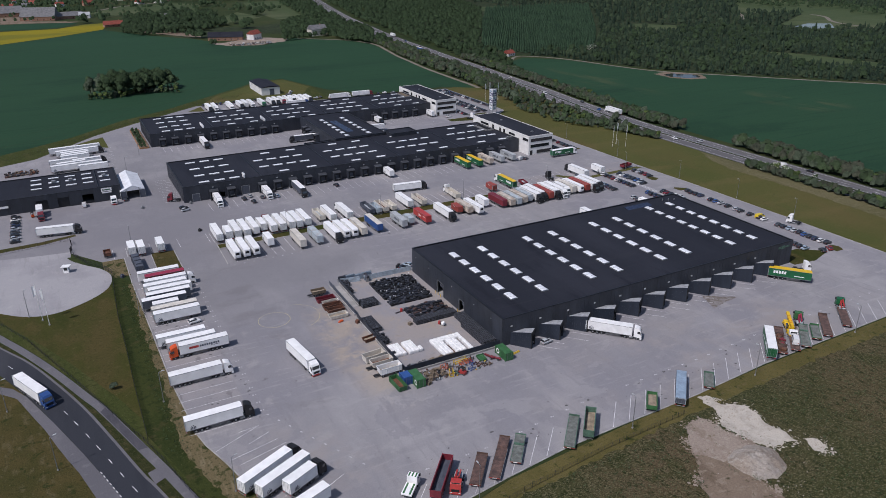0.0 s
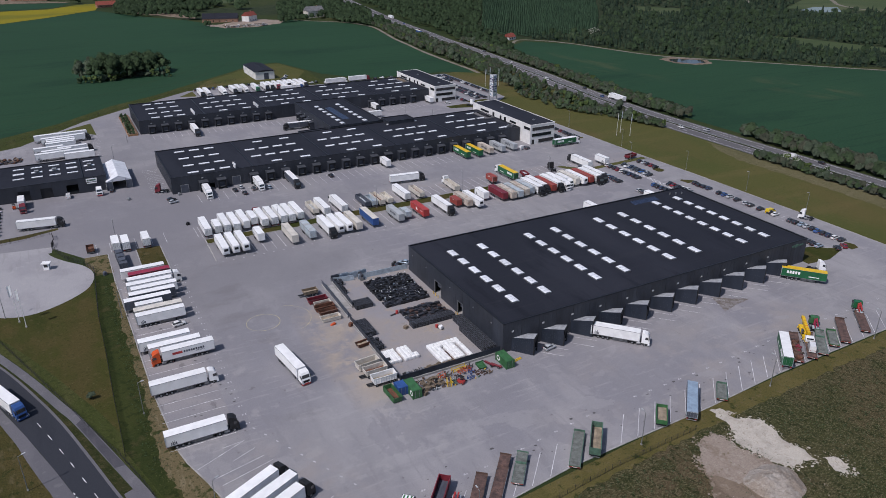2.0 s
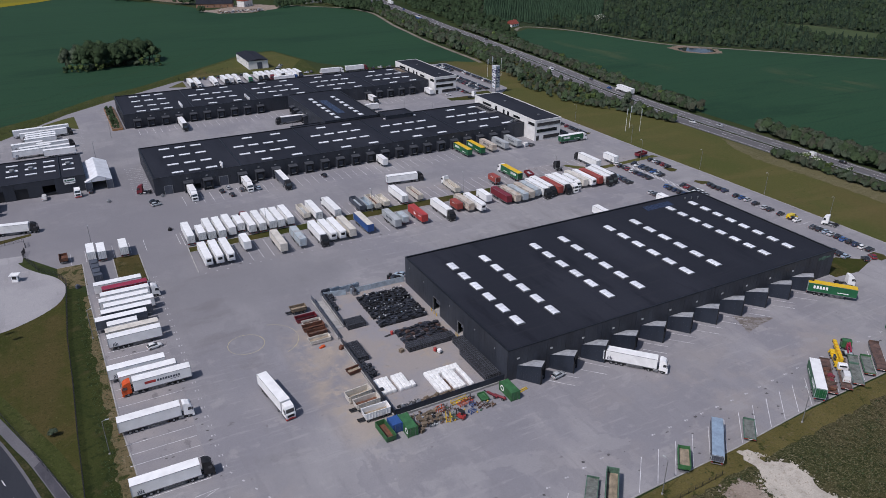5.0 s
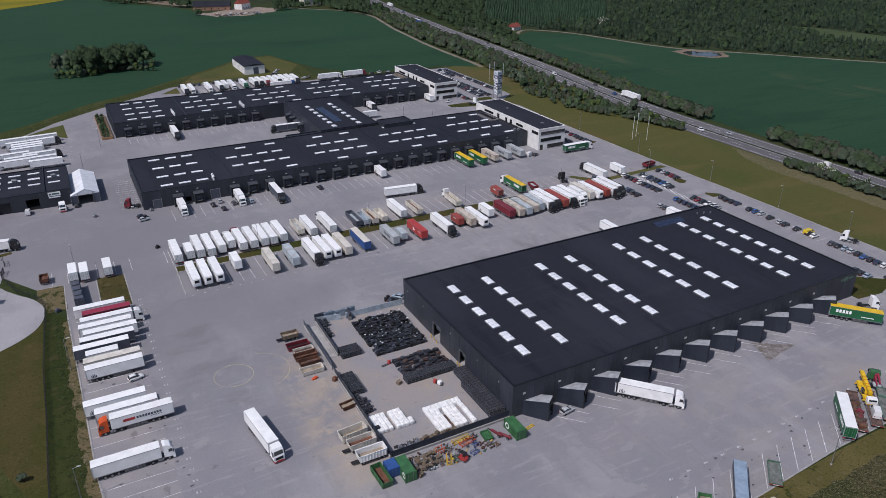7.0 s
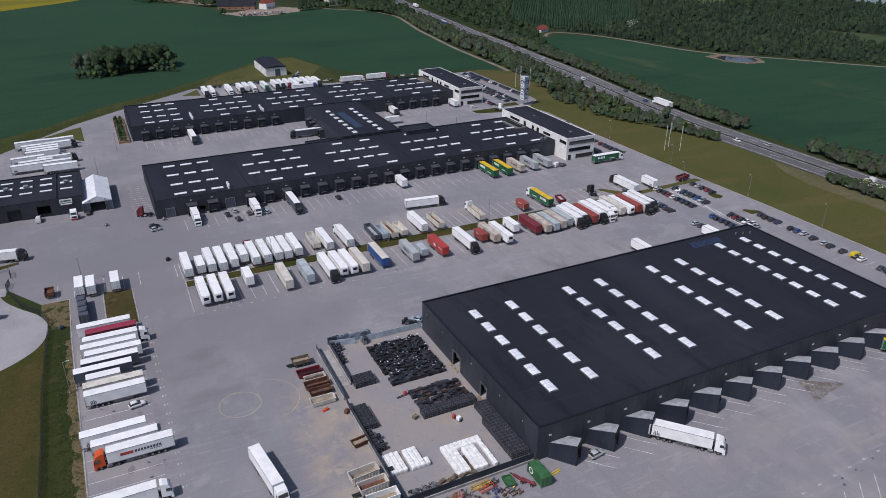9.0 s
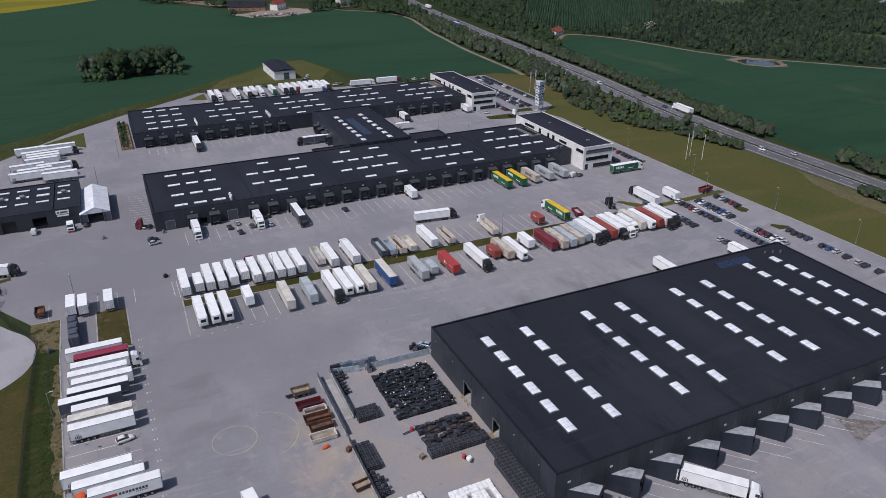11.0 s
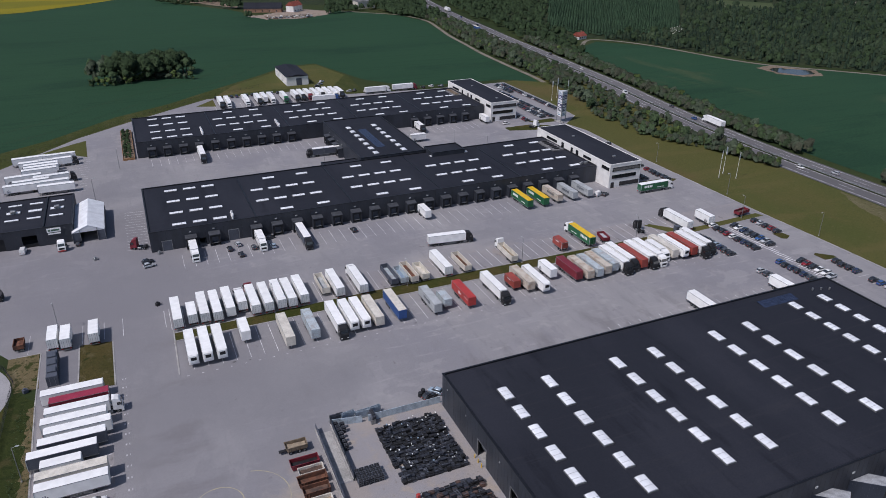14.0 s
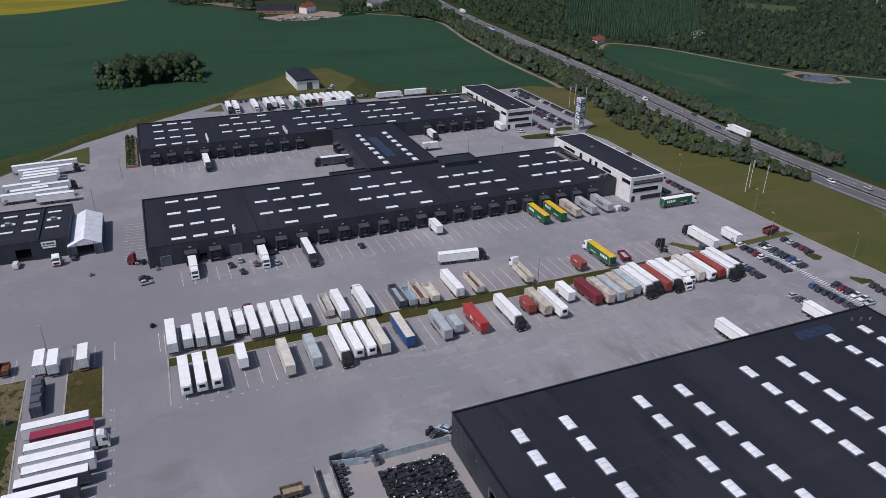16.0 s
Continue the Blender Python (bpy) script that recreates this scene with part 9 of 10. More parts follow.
# ---- fences ----
def fence(label, pts, h=1.8, pitch=3.0, wires=5, mat=None):
    t = thing("fence", label, "fence")
    post = None
    w = Shape()
    for a, b in zip(pts, pts[1:]):
        a, b = Vector(a), Vector(b)
        n = max(1, round((b - a).length / pitch))
        for k in range(n + 1 if b == Vector(pts[-1]) else n):
            p = a + (b - a) * k / n
            if post is None:
                post = Shape().rod((0, 0, 0), (0, 0, h), 0.05, 6).mesh("post", mat or M_DARKSTEEL)
            o = new("post", post)
            o.parent = t
            o.matrix_basis = pose(p.x, p.y, 0)
        for k in range(wires):
            z = 0.15 + (h - 0.2) * k / max(1, wires - 1)
            w.rod((*a, z), (*b, z), 0.018, 4)
    tagged(part("wire", w, mat or M_DARKSTEEL, t), kind="stuff")
    return t


fence("thin dark wire fence on the verge", [(-48, -57), (-28, -53), (-4, -50.4), (12, -49.6), (22, -49.2)], 1.5, 2.2)
fence("dark mesh fence along the lawn", [(-96.5, 3.7), (-96.5, 27.6), (-96.2, 50), (-96.3, 71.4), (-95.1, 101), (-94.8, 108.4), (-97.4, 115.4), (-102.3, 121.7), (-106.7, 134.5)], 1.9, 2.6, 9)
fence("dark mesh fence along the gate road", [(-150, 143.5), (-128, 146.5), (-107, 150)], 2.0, 2.6, 8)
fence("thin wire fence along the wheat", [(-134, 288), (-108, 306), (-84, 331), (-55, 359), (-20, 388), (25, 409)], 1.6, 4.5, 4)
fence("thin wire fence beside the cycle path", [(-129, 85), (-121.3, 68.9), (-114.4, 50.4), (-108.3, 33.9), (-102.9, 18.6), (-97.4, 4), (-93.9, -7.5), (-91, -18.8), (-84, -43)], 1.3, 2.4, 5)
gate = thing("yard_gate", "dark steel gate, standing open", "gate")
for x, y, a in ((-106.8, 135.5, 80), (-106.0, 143.8, 95)):
    g = part("gate_leaf", Shape().box(0, 4.2, -0.04, 0.04, 0.1, 0.2).box(0, 4.2, -0.04, 0.04, 1.9, 2.0).box(0, 0.12, -0.06, 0.06, 0, 2.3).box(4.1, 4.2, -0.04, 0.04, 0.1, 2.0), M_DARKSTEEL, gate)
    bs = Shape()
    for k in range(20):
        bs.box(0.2 + 0.2 * k, 0.24 + 0.2 * k, -0.02, 0.02, 0.2, 1.9)
    part("bars", bs, M_DARKSTEEL, g)
    g.matrix_basis = pose(x, y, 0.07, 0, 0, a)


# ---- trees, hedges and far places ----
def inside(x, y, poly):
    c, j = False, len(poly) - 1
    for i in range(len(poly)):
        if (poly[i][1] > y) != (poly[j][1] > y) and x < (poly[j][0] - poly[i][0]) * (y - poly[i][1]) / (poly[j][1] - poly[i][1]) + poly[i][0]:
            c = not c
        j = i
    return c


def leaf_cards(rng, centres, radii, count, size, flat=0.75):
    """Leaf clumps as small bent cards spread over the outsides of several blobs: vertices, quads and normals as arrays."""
    k = rng.integers(0, len(centres), count)
    d = rng.normal(size=(count, 3))
    d[:, 2] = np.where(d[:, 2] < -0.3, -d[:, 2], d[:, 2])
    d /= np.linalg.norm(d, axis=1)[:, None]
    rad = np.asarray(radii)[k] * rng.uniform(0.82, 1.1, count)[:, None]
    p = np.asarray(centres)[k] + d * rad
    nrm = d + rng.normal(size=(count, 3)) * 0.45
    nrm /= np.linalg.norm(nrm, axis=1)[:, None]
    u = np.cross(nrm, rng.normal(size=(count, 3)))
    u /= np.linalg.norm(u, axis=1)[:, None] + 1e-9
    w = np.cross(nrm, u)
    s = size * rng.uniform(0.55, 1.25, count)[:, None]
    v = np.stack([p - u * s - w * s * flat, p + u * s * 0.8 - w * s * 0.6, p + u * s + w * s * flat, p - u * s * 0.7 + w * s * 0.8], 1).reshape(-1, 3)
    out = d * 0.5 + nrm * 0.45 + (0, 0, 0.6)
    out /= np.linalg.norm(out, axis=1)[:, None]
    return v, np.arange(count * 4).reshape(-1, 4), np.repeat(out, 4, 0)


def leaf_mass(rng, centre, radii, n=8, m=4):
    """The lumpy inside of a crown, open below: vertices, quads and normals."""
    el = np.radians(np.linspace(-35, 84, m + 1))[:, None]
    az = (np.arange(n) * math.tau / n)[None, :] + rng.uniform(0, 1)
    d = np.stack([np.cos(el) * np.cos(az), np.cos(el) * np.sin(az), np.sin(el) + 0 * az], 2).reshape(-1, 3)
    v = np.asarray(centre) + d * np.asarray(radii) * rng.uniform(0.62, 1.12, len(d))[:, None]
    q = np.array([(i * n + j, i * n + (j + 1) % n, (i + 1) * n + (j + 1) % n, (i + 1) * n + j) for i in range(m) for j in range(n)])
    d = d * (0.55, 0.55, 0.5) + (0, 0, 0.75)
    return v, q, d / np.linalg.norm(d, axis=1)[:, None]


def gather(pieces):
    """Several sets of vertices, quads and normals as one."""
    vs, qs, ns, o = [], [], [], 0
    for v, q, n in pieces:
        vs.append(v)
        qs.append(q + o)
        ns.append(n)
        o += len(v)
    return np.concatenate(vs), np.concatenate(qs), np.concatenate(ns)


def quads_mesh(name, v, q, mat, nrm=None):
    me = bpy.data.meshes.new(name)
    me.vertices.add(len(v))
    me.vertices.foreach_set("co", np.asarray(v, dtype=np.float32).ravel())
    me.loops.add(q.size)
    me.loops.foreach_set("vertex_index", q.astype(np.int32).ravel())
    me.polygons.add(len(q))
    me.polygons.foreach_set("loop_start", np.arange(0, q.size, q.shape[1], dtype=np.int32))
    me.polygons.foreach_set("loop_total", np.full(len(q), q.shape[1], dtype=np.int32))
    for m in (mat if isinstance(mat, list) else [mat]):
        me.materials.append(m)
    me.update(calc_edges=True)
    if nrm is not None:
        me.polygons.foreach_set("use_smooth", np.ones(len(q), dtype=bool))
        me.normals_split_custom_set_from_vertices(nrm)
    return me


def tree(seed, h, leaf, label, bush=False, blossom=False):
    """A tree: a tapered trunk with limbs, and a crown of leaf clumps round their ends."""
    rng = np.random.default_rng(seed)
    t = thing("tree" if not bush else "bush", label, "tree" if not bush else "bush", group="roadside trees")
    s, r = Shape(), h * 0.38
    base = 0.05 * h if bush else 0.16 * h
    s.rod((0, 0, 0), (0.1, 0.05, h * 0.6), h * 0.022, 7, 0, h * 0.008)
    cen, rad = [(0, 0, h * 0.62)], [(r * 0.7, r * 0.7, h * 0.30)]
    for k in range(10):
        a, z = rng.uniform(0, math.tau), rng.uniform(base + h * 0.1, h * 0.84)
        q = r * rng.uniform(0.45, 0.95) * (1.15 - 0.75 * z / h)
        e = (math.cos(a) * q, math.sin(a) * q, z)
        s.rod((0, 0, z * 0.62), e, h * 0.009, 5, 0, h * 0.003)
        cen.append(e)
        rad.append((r * rng.uniform(0.32, 0.5),) * 2 + (h * rng.uniform(0.11, 0.18),))
    part("trunk", s, M_BARK, t)
    sets = [leaf_mass(rng, c, np.asarray(q) * 0.92) for c, q in zip(cen, rad)]
    sets.append(leaf_cards(rng, cen, rad, 300 if not bush else 130, h * 0.020 + 0.10))
    v, q, nr = gather(sets)
    v[:, 2] = np.maximum(v[:, 2], 0.1)
    part("crown", quads_mesh("crown", v, q, leaf, nr), None, t)
    if blossom:
        v, q, nr = leaf_cards(rng, cen, np.asarray(rad) * 1.06, 170, h * 0.020 + 0.06)
        part("blossom", quads_mesh("blossom", v, q, M_BLOSSOM, nr), None, t)
    return t


TREES = [(0, 12.0, 0, "broad-leaved tree in fresh spring leaf"), (1, 14.0, 2, "dark broad-leaved tree with a dense crown"), (2, 10.0, 1, "light green broad-leaved tree in spring leaf"), (3, 13.0, 3, "grey-green broad-leaved tree with an open crown"), (4, 11.0, 2, "dark tree with a rounded crown")]


def put_tree(i, x, y, k=1.0, group=""):
    seed, h, leaf, label = TREES[i]
    ob = put(("tree", i), lambda: tree(seed + 20, h, M_LEAF[leaf], label), pose(x, y, 0, 0, 0, random.uniform(0, 360)), group=group)
    ob.scale = (k * random.uniform(0.9, 1.1), k * random.uniform(0.9, 1.1), k * random.uniform(0.85, 1.15))
    return ob


def put_bush(x, y, k=1.0, flower=False, group="roadside bushes"):
    i = random.randrange(3)
    key = ("bush", i, flower)
    ob = put(key, lambda: tree(60 + i, 4.5, M_LEAF[(0, 1, 3)[i]], "hawthorn bush with white blossom" if flower else "leafy green roadside bush", True, flower), pose(x, y, 0, 0, 0, random.uniform(0, 360)), group=group)
    ob.scale = (k * random.uniform(0.9, 1.3), k * random.uniform(0.9, 1.3), k * random.uniform(0.8, 1.1))
    return ob


random.seed(5)
E_GAP, W_LOW = (124, 166), 92          # where the hedges beside the motorway stop and start
for k in range(52):
    a, q = random.uniform(0, math.tau), math.sqrt(random.random())
    x, y = -47 + 31 * q * math.cos(a), 464 + 13 * q * math.sin(a) + 0.12 * 31 * q * math.cos(a)
    ob = put_tree(random.choice((1, 4, 1, 4, 0)) if x > -62 else random.choice((1, 3)), x, y, random.uniform(1.1, 1.45), "grove in the wheat")
    if x < -62 and k % 2:          # taller narrow trees at the grove's end
        ob.scale = (0.8, 0.8, random.uniform(1.15, 1.3))
for k in range(19):
    put_bush(-78 + 3.4 * k, 452 + random.uniform(-3, 2) - 5 * math.sin(k * 0.4), 1.2, group="bushes round the grove")


def hwy_x(y):
    i = min(range(len(HWY) - 1), key=lambda j: abs(HWY[j].y - y))
    return HWY[i].x + (HWY[i + 1].x - HWY[i].x) * (y - HWY[i].y) / (HWY[i + 1].y - HWY[i].y)


W_EDGE = [(156, 207.5), (172, 203), (186, 199), (193, 197), (199, 192), (217, 184), (240, 180), (262, 181.5), (279, 187), (298, 194), (332, 199), (375, 205), (445, 209), (500, 214), (541, 219), (590, 228), (618, 233)]
for k in range(120):
    y = random.uniform(157, 640)
    lo = np.interp(y, [p[0] for p in W_EDGE], [p[1] for p in W_EDGE])
    x = random.uniform(lo, max(lo + 4, hwy_x(y) - 13))
    if y > 330 or random.random() < 0.35:
        put_tree(random.choice((0, 2, 2, 3, 4)), x, y, random.uniform(0.45, 0.75), "trees beside the motorway")
    else:
        put_bush(x, y, random.uniform(0.9, 1.5))
for k in range(80):
    y = random.uniform(E_GAP[1], 480) if k % 4 else random.uniform(-20, E_GAP[0])
    put_tree(random.choice((0, 2, 4, 4, 3)), hwy_x(y) + random.uniform(14, 20), y, random.uniform(0.45, 0.7), "trees beside the motorway")
for k in range(30):
    y = random.uniform(-20, W_LOW)
    put_bush(hwy_x(y) - random.uniform(10.5, 13), y, random.uniform(0.7, 1.3), k % 6 == 0)
for x, y, f in ((243, 96, True), (241, 78, True), (240, 58, True), (211.5, 77, True), (211, 71, True), (197, 213, False), (200, 209, False), (195, 217, False)):
    put_bush(x, y, 1.3, f)
for x, y, k in ((406, 462, 2.2), (410, 464, 1.8), (403, 466, 1.6)):
    put_bush(x, y, k, True, "hawthorns by the plantation")
put_bush(-101.3, 30.4, 0.55, group="lone bush on the lawn")
for k in range(30):
    ob = put("planter_shrub", lambda: tree(91, 3.4, M_LEAF[2], "dark evergreen shrub in the timber planter", True), pose(-61.0 - 1.7 * (k % 2) + random.uniform(-0.3, 0.3), 283.6 + 1.5 * k, 0.3, 0, 0, random.uniform(0, 360)), group="shrubs beside the back terminal")
    ob.scale = (random.uniform(0.7, 0.9),) * 2 + (random.uniform(0.5, 0.9),)
planter = Shape()
for x0, x1, y0, y1 in ((-64.2, -59.0, 281.6, 281.75), (-64.2, -59.0, 329.8, 329.95), (-64.2, -64.05, 281.75, 329.8), (-59.15, -59.0, 281.75, 329.8)):
    for k in range(4):
        planter.box(x0, x1, y0, y1, 0.06 + 0.26 * k, 0.30 + 0.26 * k, c=0.02)
planter.box(-64.0, -59.2, 281.8, 329.7, 0.06, 0.7, 1)
lone("timber_planter", planter, [M_ORANGEWOOD, M_BARE], "timber planter boxes at the hall's corner", "planter")


def wood(name, label, spots, mat, seed, cards=12, conifer=False, leaf=0.07, lumps=2):
    """A far wood as one sheet of crowns. spots: x, y, height."""
    rng = np.random.default_rng(seed)
    sets = []
    for x, y, h in spots:
        if conifer:          # a few whorls of drooping boughs, narrower towards the tip
            for z, q, e in ((0.05, 0.25, 0.45), (0.32, 0.18, 0.42), (0.60, 0.11, 0.42)):
                n = 7
                az = np.arange(n) * math.tau / n + rng.uniform(0, 1)
                d = np.stack([np.cos(az), np.sin(az), 0 * az + 0.55], 1)
                rr = (h * q * rng.uniform(0.8, 1.2, n))[:, None]
                low = np.array((x, y, h * z)) + d * (1, 1, 0) * rr
                top = np.array((x, y, h * (z + e))) + d * (0.02, 0.02, 0)
                sets.append((np.concatenate([low, top]), np.array([(k, (k + 1) % n, n + (k + 1) % n, n + k) for k in range(n)]), np.concatenate([d, d]) / math.sqrt(1.3)))
            continue
        r = h * rng.uniform(0.36, 0.5)
        cen = [(x + rng.uniform(-0.45, 0.45) * r, y + rng.uniform(-0.45, 0.45) * r, h * rng.uniform(0.40, 0.66)) for _ in range(max(1, lumps))]
        rad = [(r * 0.78, r * 0.78, h * 0.36)] * len(cen)
        sets += [leaf_mass(rng, c, q, 7, 3) for c, q in zip(cen[:lumps], rad)]
        sets.append(leaf_cards(rng, cen, rad, cards, h * leaf))
    v, q, nr = gather(sets)
    return tagged(new(name, quads_mesh(name, v, q, mat, nr)), label, "wood", "", "stuff")


def scatter(poly, step, h, holes=(), keep=1.0, rows=False):
    xs, ys = [p[0] for p in poly], [p[1] for p in poly]
    out, x = [], min(xs)
    while x < max(xs):
        y = min(ys)
        while y < max(ys):
            j = step * (0.12 if rows else 0.48)
            px, py = x + random.uniform(-j, j), y + random.uniform(-j, j)
            if random.random() < keep and inside(px, py, poly) and not any(inside(px, py, q) for q in holes):
                out.append((px, py, random.uniform(*h)))
            y += step * (0.75 if rows else 1)
        x += step
    return out


for poly, lab in (([(332, 482), (356, 446), (384, 352), (428, 296), (502, 208), (640, 60), (760, 180), (1000, 100), (1500, 600), (1400, 1500), (900, 1800), (620, 1500), (400, 1000), (330, 700), (296, 500)], "dark floor of the woods"),):
    sheet("forest_floor", poly, 0.02, M_FOREST, lab, "forest floor")
MEADOWS = [[(580, 624), (638, 662), (674, 610), (641, 572), (611, 552)], [(552, 392), (580, 358), (602, 262), (576, 246), (536, 279), (541, 330)], [(900, 700), (966, 634), (800, 545), (760, 500), (886, 447), (1124, 598), (1202, 839), (1109, 895)], [(770, 485), (835, 470), (885, 520), (850, 545)]]
CONIF = [(318, 540), (463, 779), (560, 930), (700, 930), (755, 905), (515, 589), (420, 478), (340, 488)]
near_wood = [(332, 482), (356, 442), (382, 350), (426, 294), (500, 206), (640, 60), (760, 180), (800, 430), (700, 560), (540, 600), (520, 586), (418, 474)]
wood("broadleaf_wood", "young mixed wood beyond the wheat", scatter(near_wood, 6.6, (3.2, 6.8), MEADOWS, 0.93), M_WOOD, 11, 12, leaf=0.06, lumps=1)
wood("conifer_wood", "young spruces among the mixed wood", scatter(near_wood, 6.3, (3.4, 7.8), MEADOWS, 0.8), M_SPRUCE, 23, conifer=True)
wood("broadleaf_wood", "scattered taller trees of the mixed wood", scatter(near_wood, 17, (6, 10), MEADOWS, 0.7), M_LEAF[2], 12, 18)
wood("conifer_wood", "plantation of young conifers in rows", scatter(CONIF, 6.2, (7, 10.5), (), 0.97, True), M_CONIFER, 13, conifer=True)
far_wood = [(760, 905), (520, 590), (700, 562), (800, 430), (762, 180), (1000, 100), (1500, 600), (1400, 1500), (900, 1800), (620, 1500), (640, 1010), (700, 932)]
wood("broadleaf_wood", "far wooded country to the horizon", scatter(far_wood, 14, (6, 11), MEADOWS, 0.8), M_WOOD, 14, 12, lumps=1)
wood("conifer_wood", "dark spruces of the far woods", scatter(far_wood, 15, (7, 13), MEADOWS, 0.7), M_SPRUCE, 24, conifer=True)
east_strip = [(hwy_x(y) + 17, y) for y in range(380, 1400, 60)] + [(700, 1400), (560, 950), (462, 782), (316, 545), (300, 470)]
wood("broadleaf_wood", "dense trees along the motorway", scatter(east_strip, 7.5, (6, 11), (), 0.9), M_LEAF[2], 15, 14, lumps=1)
west_strip = [(hwy_x(y) - 16, y) for y in range(600, 1400, 60)] + [(330, 1400), (265, 1000), (238, 830), (196, 752), (226, 640)]
wood("broadleaf_wood", "dense trees along the motorway's near side", scatter(west_strip, 7.5, (6, 11), (), 0.9), M_LEAF[2], 16, 14, lumps=1)
thicket = []
for k in range(1150):
    y = random.uniform(157, 640)
    lo = np.interp(y, [p[0] for p in W_EDGE], [p[1] for p in W_EDGE])
    thicket.append((random.uniform(lo, max(lo + 3, hwy_x(y) - 11.8)), y, random.uniform(2.2, 4.8) if y < 330 else random.uniform(3.5, 7)))
for k in range(1040):
    y = random.uniform(E_GAP[1], 490) if k % 4 else random.uniform(-30, E_GAP[0])
    thicket.append((hwy_x(y) + random.uniform(12.0, 20), y, random.uniform(3.5, 7) if y > 130 else random.uniform(4.5, 8.5)))
for k in range(240):
    y = random.uniform(-30, W_LOW)
    thicket.append((hwy_x(y) - random.uniform(10.2, 13.5), y, random.uniform(2.2, 5.0)))
for k, (m, lab) in enumerate(((M_LEAF[0], "dense green thicket along the motorway"), (M_LEAF[3], "grey-green thicket along the motorway"), (M_TWIG, "brownish budding thicket along the motorway"))):
    wood("roadside_thicket", lab, thicket[k::3], m, 17 + 50 * k, 31, leaf=0.054)
band = [(-11, 894), (10, 1064), (49, 1121), (73, 1108), (119, 1172), (116, 1061), (147, 1119), (132, 992), (130, 930), (100, 880), (86, 867), (60, 850), (34, 848), (7, 850)]
wood("broadleaf_wood", "trees round the farms", scatter(band, 7.0, (5, 13), (), 0.75), M_LEAF[2], 18, 12)
rows = [(random.uniform(-260, 300), y + random.uniform(-8, 8), random.uniform(6, 11)) for y in (1130, 1210, 1290, 1380, 1500, 1620) for _ in range(70)]
villa = [(150, 724), (200, 889), (237, 930), (249, 887), (305, 970), (280, 868), (267, 733), (236, 650), (224, 662), (212, 698), (196, 740), (176, 740)]
wood("broadleaf_wood", "tall trees round the villa", scatter(villa, 6.5, (6, 13), [[(178, 700), (214, 700), (222, 775), (190, 785)]], 0.8), M_LEAF[2], 26, 14)
rows += [(x + random.uniform(-5, 5), y + random.uniform(-6, 6), random.uniform(8, 15)) for x, y in ((205, 1165), (212, 1130), (222, 1090), (214, 1060), (200, 1031), (145, 947), (150, 885), (143, 872), (80, 1072), (100, 1040), (130, 1022), (-20, 1075), (20, 1000), (-45, 1062), (60, 800), (72, 795), (167, 1275), (180, 1290)) for _ in range(6)]
rows += [(random.uniform(-170, 340), random.uniform(1385, 1640), random.uniform(7, 13)) for _ in range(520)]
rows += [(random.uniform(-170, -30), random.uniform(1255, 1320), random.uniform(6, 11)) for _ in range(90)]
rows += [(1050 + 90 * k / 60 + random.uniform(-25, 25), 560 + 150 * k / 60 + random.uniform(-20, 20), random.uniform(6, 11)) for k in range(60)] + [(random.uniform(1020, 1090), random.uniform(725, 860), random.uniform(6, 11)) for _ in range(50)]
rows += [(884 + 30 * k / 16 + random.uniform(-3, 3), 619 + 58 * k / 16 + random.uniform(-3, 3), random.uniform(4, 7)) for k in range(17)] + [(random.uniform(1050, 1330), random.uniform(690, 930), random.uniform(7, 12)) for _ in range(160)]
rows += [(x, 700 + random.uniform(-4, 4) + abs(x - 110) * 0.4, random.uniform(5, 9)) for x in (66, 70, 152, 158, 164, 168, 176, 182, 188, 194) for _ in range(3)]
wood("broadleaf_wood", "hedgerows between far fields", rows, M_LEAF[2], 19, 9, lumps=1)
tufts = [(random.uniform(-40, 130), random.uniform(-49, -43.5), random.uniform(0.3, 0.6)) for _ in range(260)] + [(random.uniform(-93, -88.6), random.uniform(-5, 96), random.uniform(0.4, 0.9)) for _ in range(420)]
tufts += [(random.uniform(-20, 110), random.uniform(-110, -53), random.uniform(0.3, 0.8)) for _ in range(5200)]
straw = [(random.uniform(-30, 130), random.uniform(-115, -53), random.uniform(0.3, 0.7)) for _ in range(2600)] + [(random.uniform(-150, -98), random.uniform(-70, 40), random.uniform(0.25, 0.5)) for _ in range(900)] + [(random.uniform(-91.5, -88.4), random.uniform(-10, 96), random.uniform(0.2, 0.5)) for _ in range(500)] + [(random.uniform(-30, 165), random.uniform(-50, -43), random.uniform(0.2, 0.4)) for _ in range(500)]
weedy = [(19, -53), (24.4, -52), (26, -57), (28, -62), (26.5, -57), (28.8, -66), (30.6, -68.6), (30, -73), (26, -76.3), (21, -76.8), (16.6, -69.5), (12.6, -61.5), (6.8, -69), (18.6, -74), (27.2, -60), (27.6, -63), (28.2, -54), (17, -55)]
weeds = [(random.gauss(x, 0.8), random.gauss(y, 0.8), random.uniform(0.25, 0.7)) for x, y in weedy for _ in range(16)]
BARE_PLOT = [(20, -51), (33, -49), (45, -70), (38, -77), (26, -80), (18, -86), (2, -82), (12, -62)]
ON_ROAD = [(p.x, p.y) for p in offset(road_l, 3.8)] + [(p.x, p.y) for p in reversed(offset(path_c, -1.6))]
OFF_YARD = [t for t in straw if not inside(t[0], t[1], BARE_PLOT) and not inside(t[0], t[1], ON_ROAD) and not inside(t[0], t[1], yard)]
wood("dry_tussocks", "dry straw tussocks on field and verge", OFF_YARD, M_STRAW, 21, 8, leaf=0.105, lumps=0)
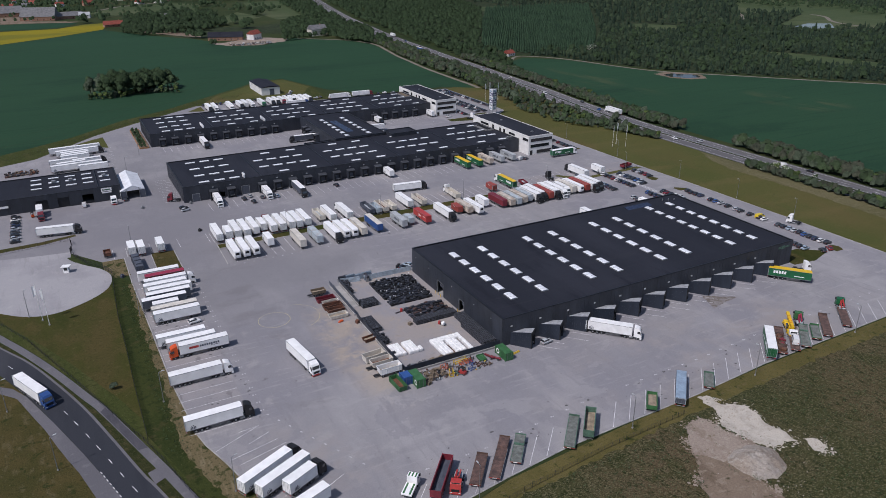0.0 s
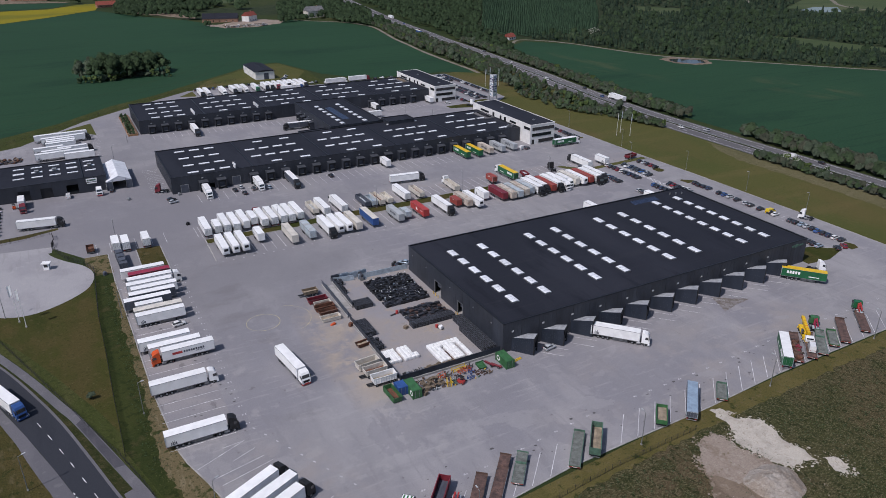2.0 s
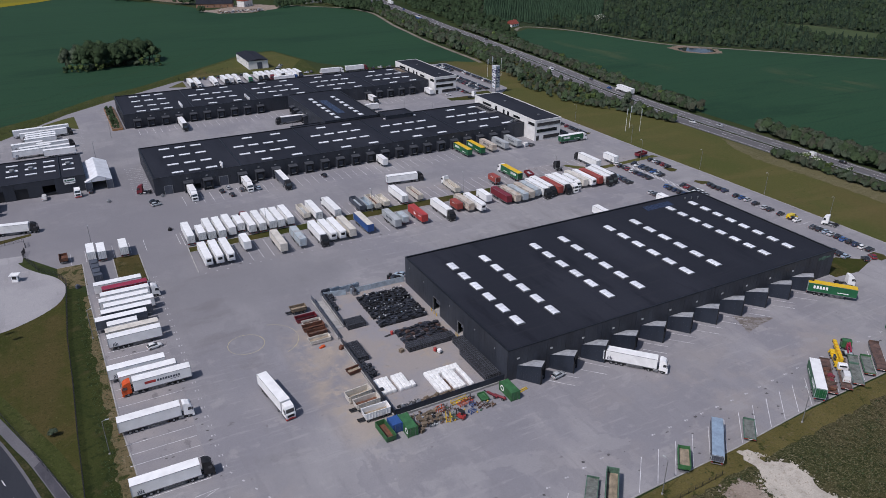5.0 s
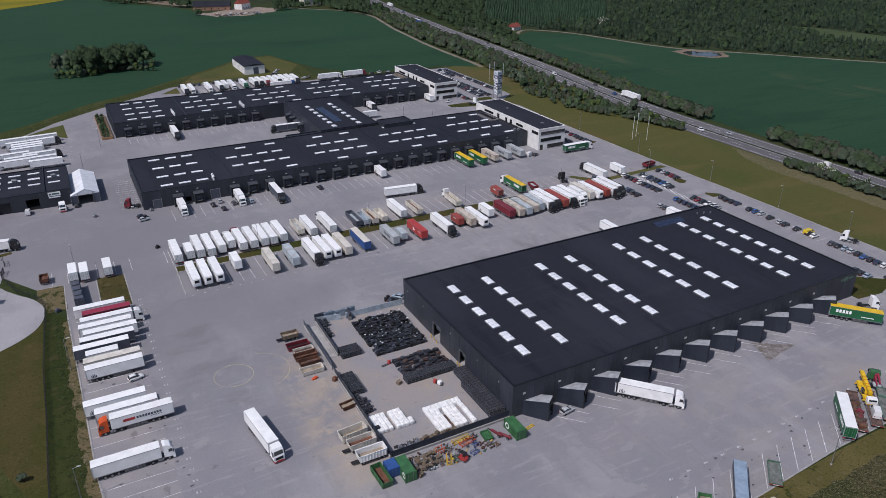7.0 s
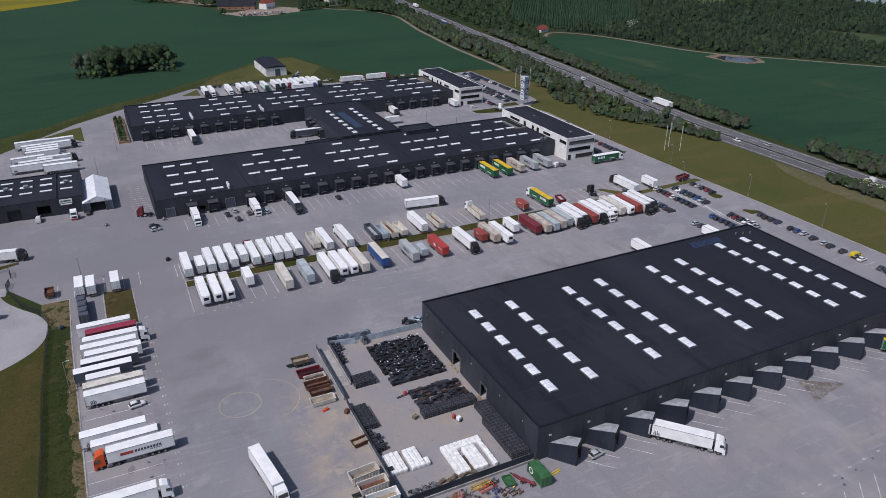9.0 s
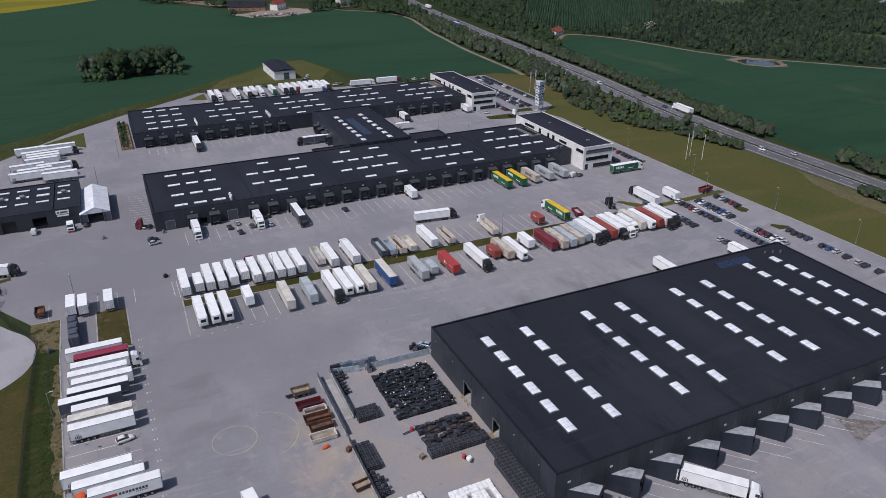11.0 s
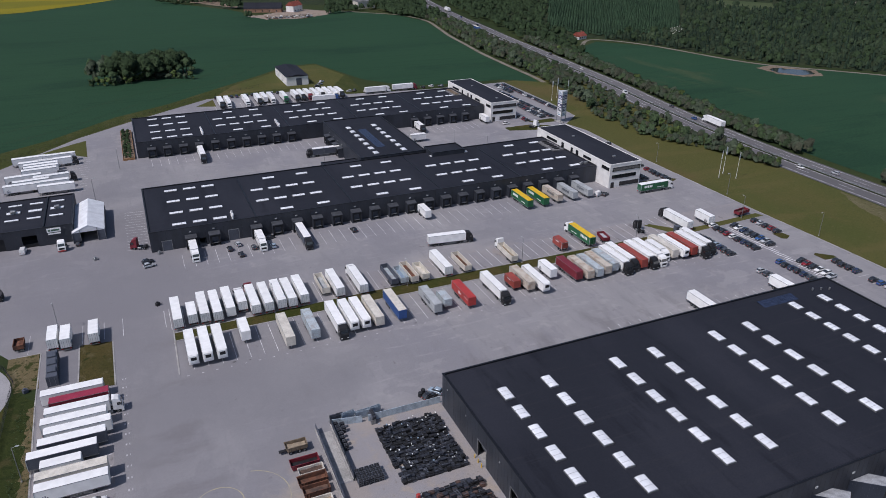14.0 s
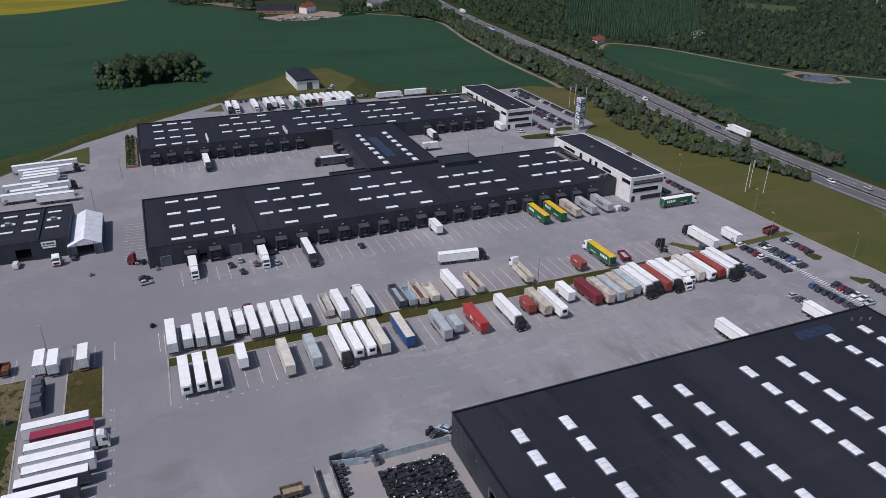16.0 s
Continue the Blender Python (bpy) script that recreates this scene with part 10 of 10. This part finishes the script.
wood("weed_tufts", "weeds and dry tussocks on verge and field", [t for t in tufts if not inside(t[0], t[1], BARE_PLOT) and not inside(t[0], t[1], yard)] + weeds, M_LEAF[0], 20, 9, leaf=0.105, lumps=0)


def house(label, x, y, L, W, h, a, wall_mat, roof_mat, windows=3, chimney=True):
    """A gabled house or farm building."""
    t = thing("house", label, "house", pose(x, y, 0, 0, 0, a))
    part("wall", Shape().box(-L / 2, L / 2, -W / 2, W / 2, 0, h), wall_mat, t)
    rf = part("roof", Shape().side([(-W / 2 - 0.4, h - 0.1, 0), (0, h + W * 0.42, 0), (W / 2 + 0.4, h - 0.1, 0)], -L / 2 - 0.3, L / 2 + 0.3).moved(pose(0, 0, 0, 0, 0, 90)), roof_mat, t)
    if chimney:
        part("chimney", Shape().box(L * 0.2 - 0.4, L * 0.2 + 0.4, -0.4, 0.4, h + W * 0.3, h + W * 0.42 + 1.0), M_BRICK, rf)
    for k in range(windows):
        u = -L / 2 + L * (k + 0.7) / (windows + 0.4)
        w = part("window", Shape().box(u - 0.6, u + 0.6, -W / 2 - 0.05, -W / 2 + 0.02, 1.0, 2.3), M_WINDOW, t)
        part("window_frame", Shape().box(u - 0.7, u + 0.7, -W / 2 - 0.08, -W / 2 - 0.0, 0.88, 0.98), M_RENDER, w)
    part("door", Shape().box(L / 2 - 0.02, L / 2 + 0.06, -0.8, 0.8, 0, 2.2), M_SLATE, t)
    return t


for row in (("long brick barn with a dark roof", 92, 760, 40, 13, 4.2, -20, M_BRICK, M_ROOF, 5, False), ("white farmhouse with a red tiled roof", 124, 752, 16, 10, 6.4, 40, M_RENDER, M_TILES, 3, True), ("yellow-grey villa with gables among trees", 203, 750, 22, 12, 8.0, 10, M_CREAM, M_SLATEROOF, 4, True),
            ("red-roofed cottage beyond the motorway", 316, 484, 11, 7.5, 2.8, 20, M_RENDER, M_TILES, 3, True), ("long house with an orange tiled roof", -9, 993, 30, 11, 3.5, 8, M_BRICK, M_TILES, 4, True), ("large farm hall with a pale grey roof", -100, 1150, 48, 30, 6.0, -15, M_BRICK, M_SLATEROOF, 5, False),
            ("farm hall with a pale grey roof", -148, 1238, 50, 24, 6.0, 0, M_BRICK, M_SLATEROOF, 5, False), ("low farm building with a pale roof", -60, 1152, 40, 14, 4.5, 10, M_BRICK, M_SLATEROOF, 4, False), ("white cottage with a pale roof behind the farm", -38, 1150, 16, 10, 5.0, -10, M_RENDER, M_GREY, 3, True), ("grey barn near the tall trees", 62, 1068, 20, 10, 4.0, 0, M_GREY, M_SLATEROOF, 3, False)):
    house(*row)
vr = random.Random(77)
for k in range(22):
    house("small village house among trees far off", vr.uniform(-150, 300), vr.uniform(1400, 1560), vr.uniform(12, 20), vr.uniform(8, 10), vr.uniform(3.5, 6), vr.uniform(-40, 40), M_RENDER if k % 3 else M_BRICK, M_SLATEROOF if k % 2 else M_TILES, 2, k % 2 == 0)
heap("rubble_heap", "low heaps of rubble beside the farm", 84, 132, 700, 716, 160, [M_GREY, M_TIMBER, M_CAGE, M_BROWN, M_CREAM], (0.8, 2.2), 1.2, 9)
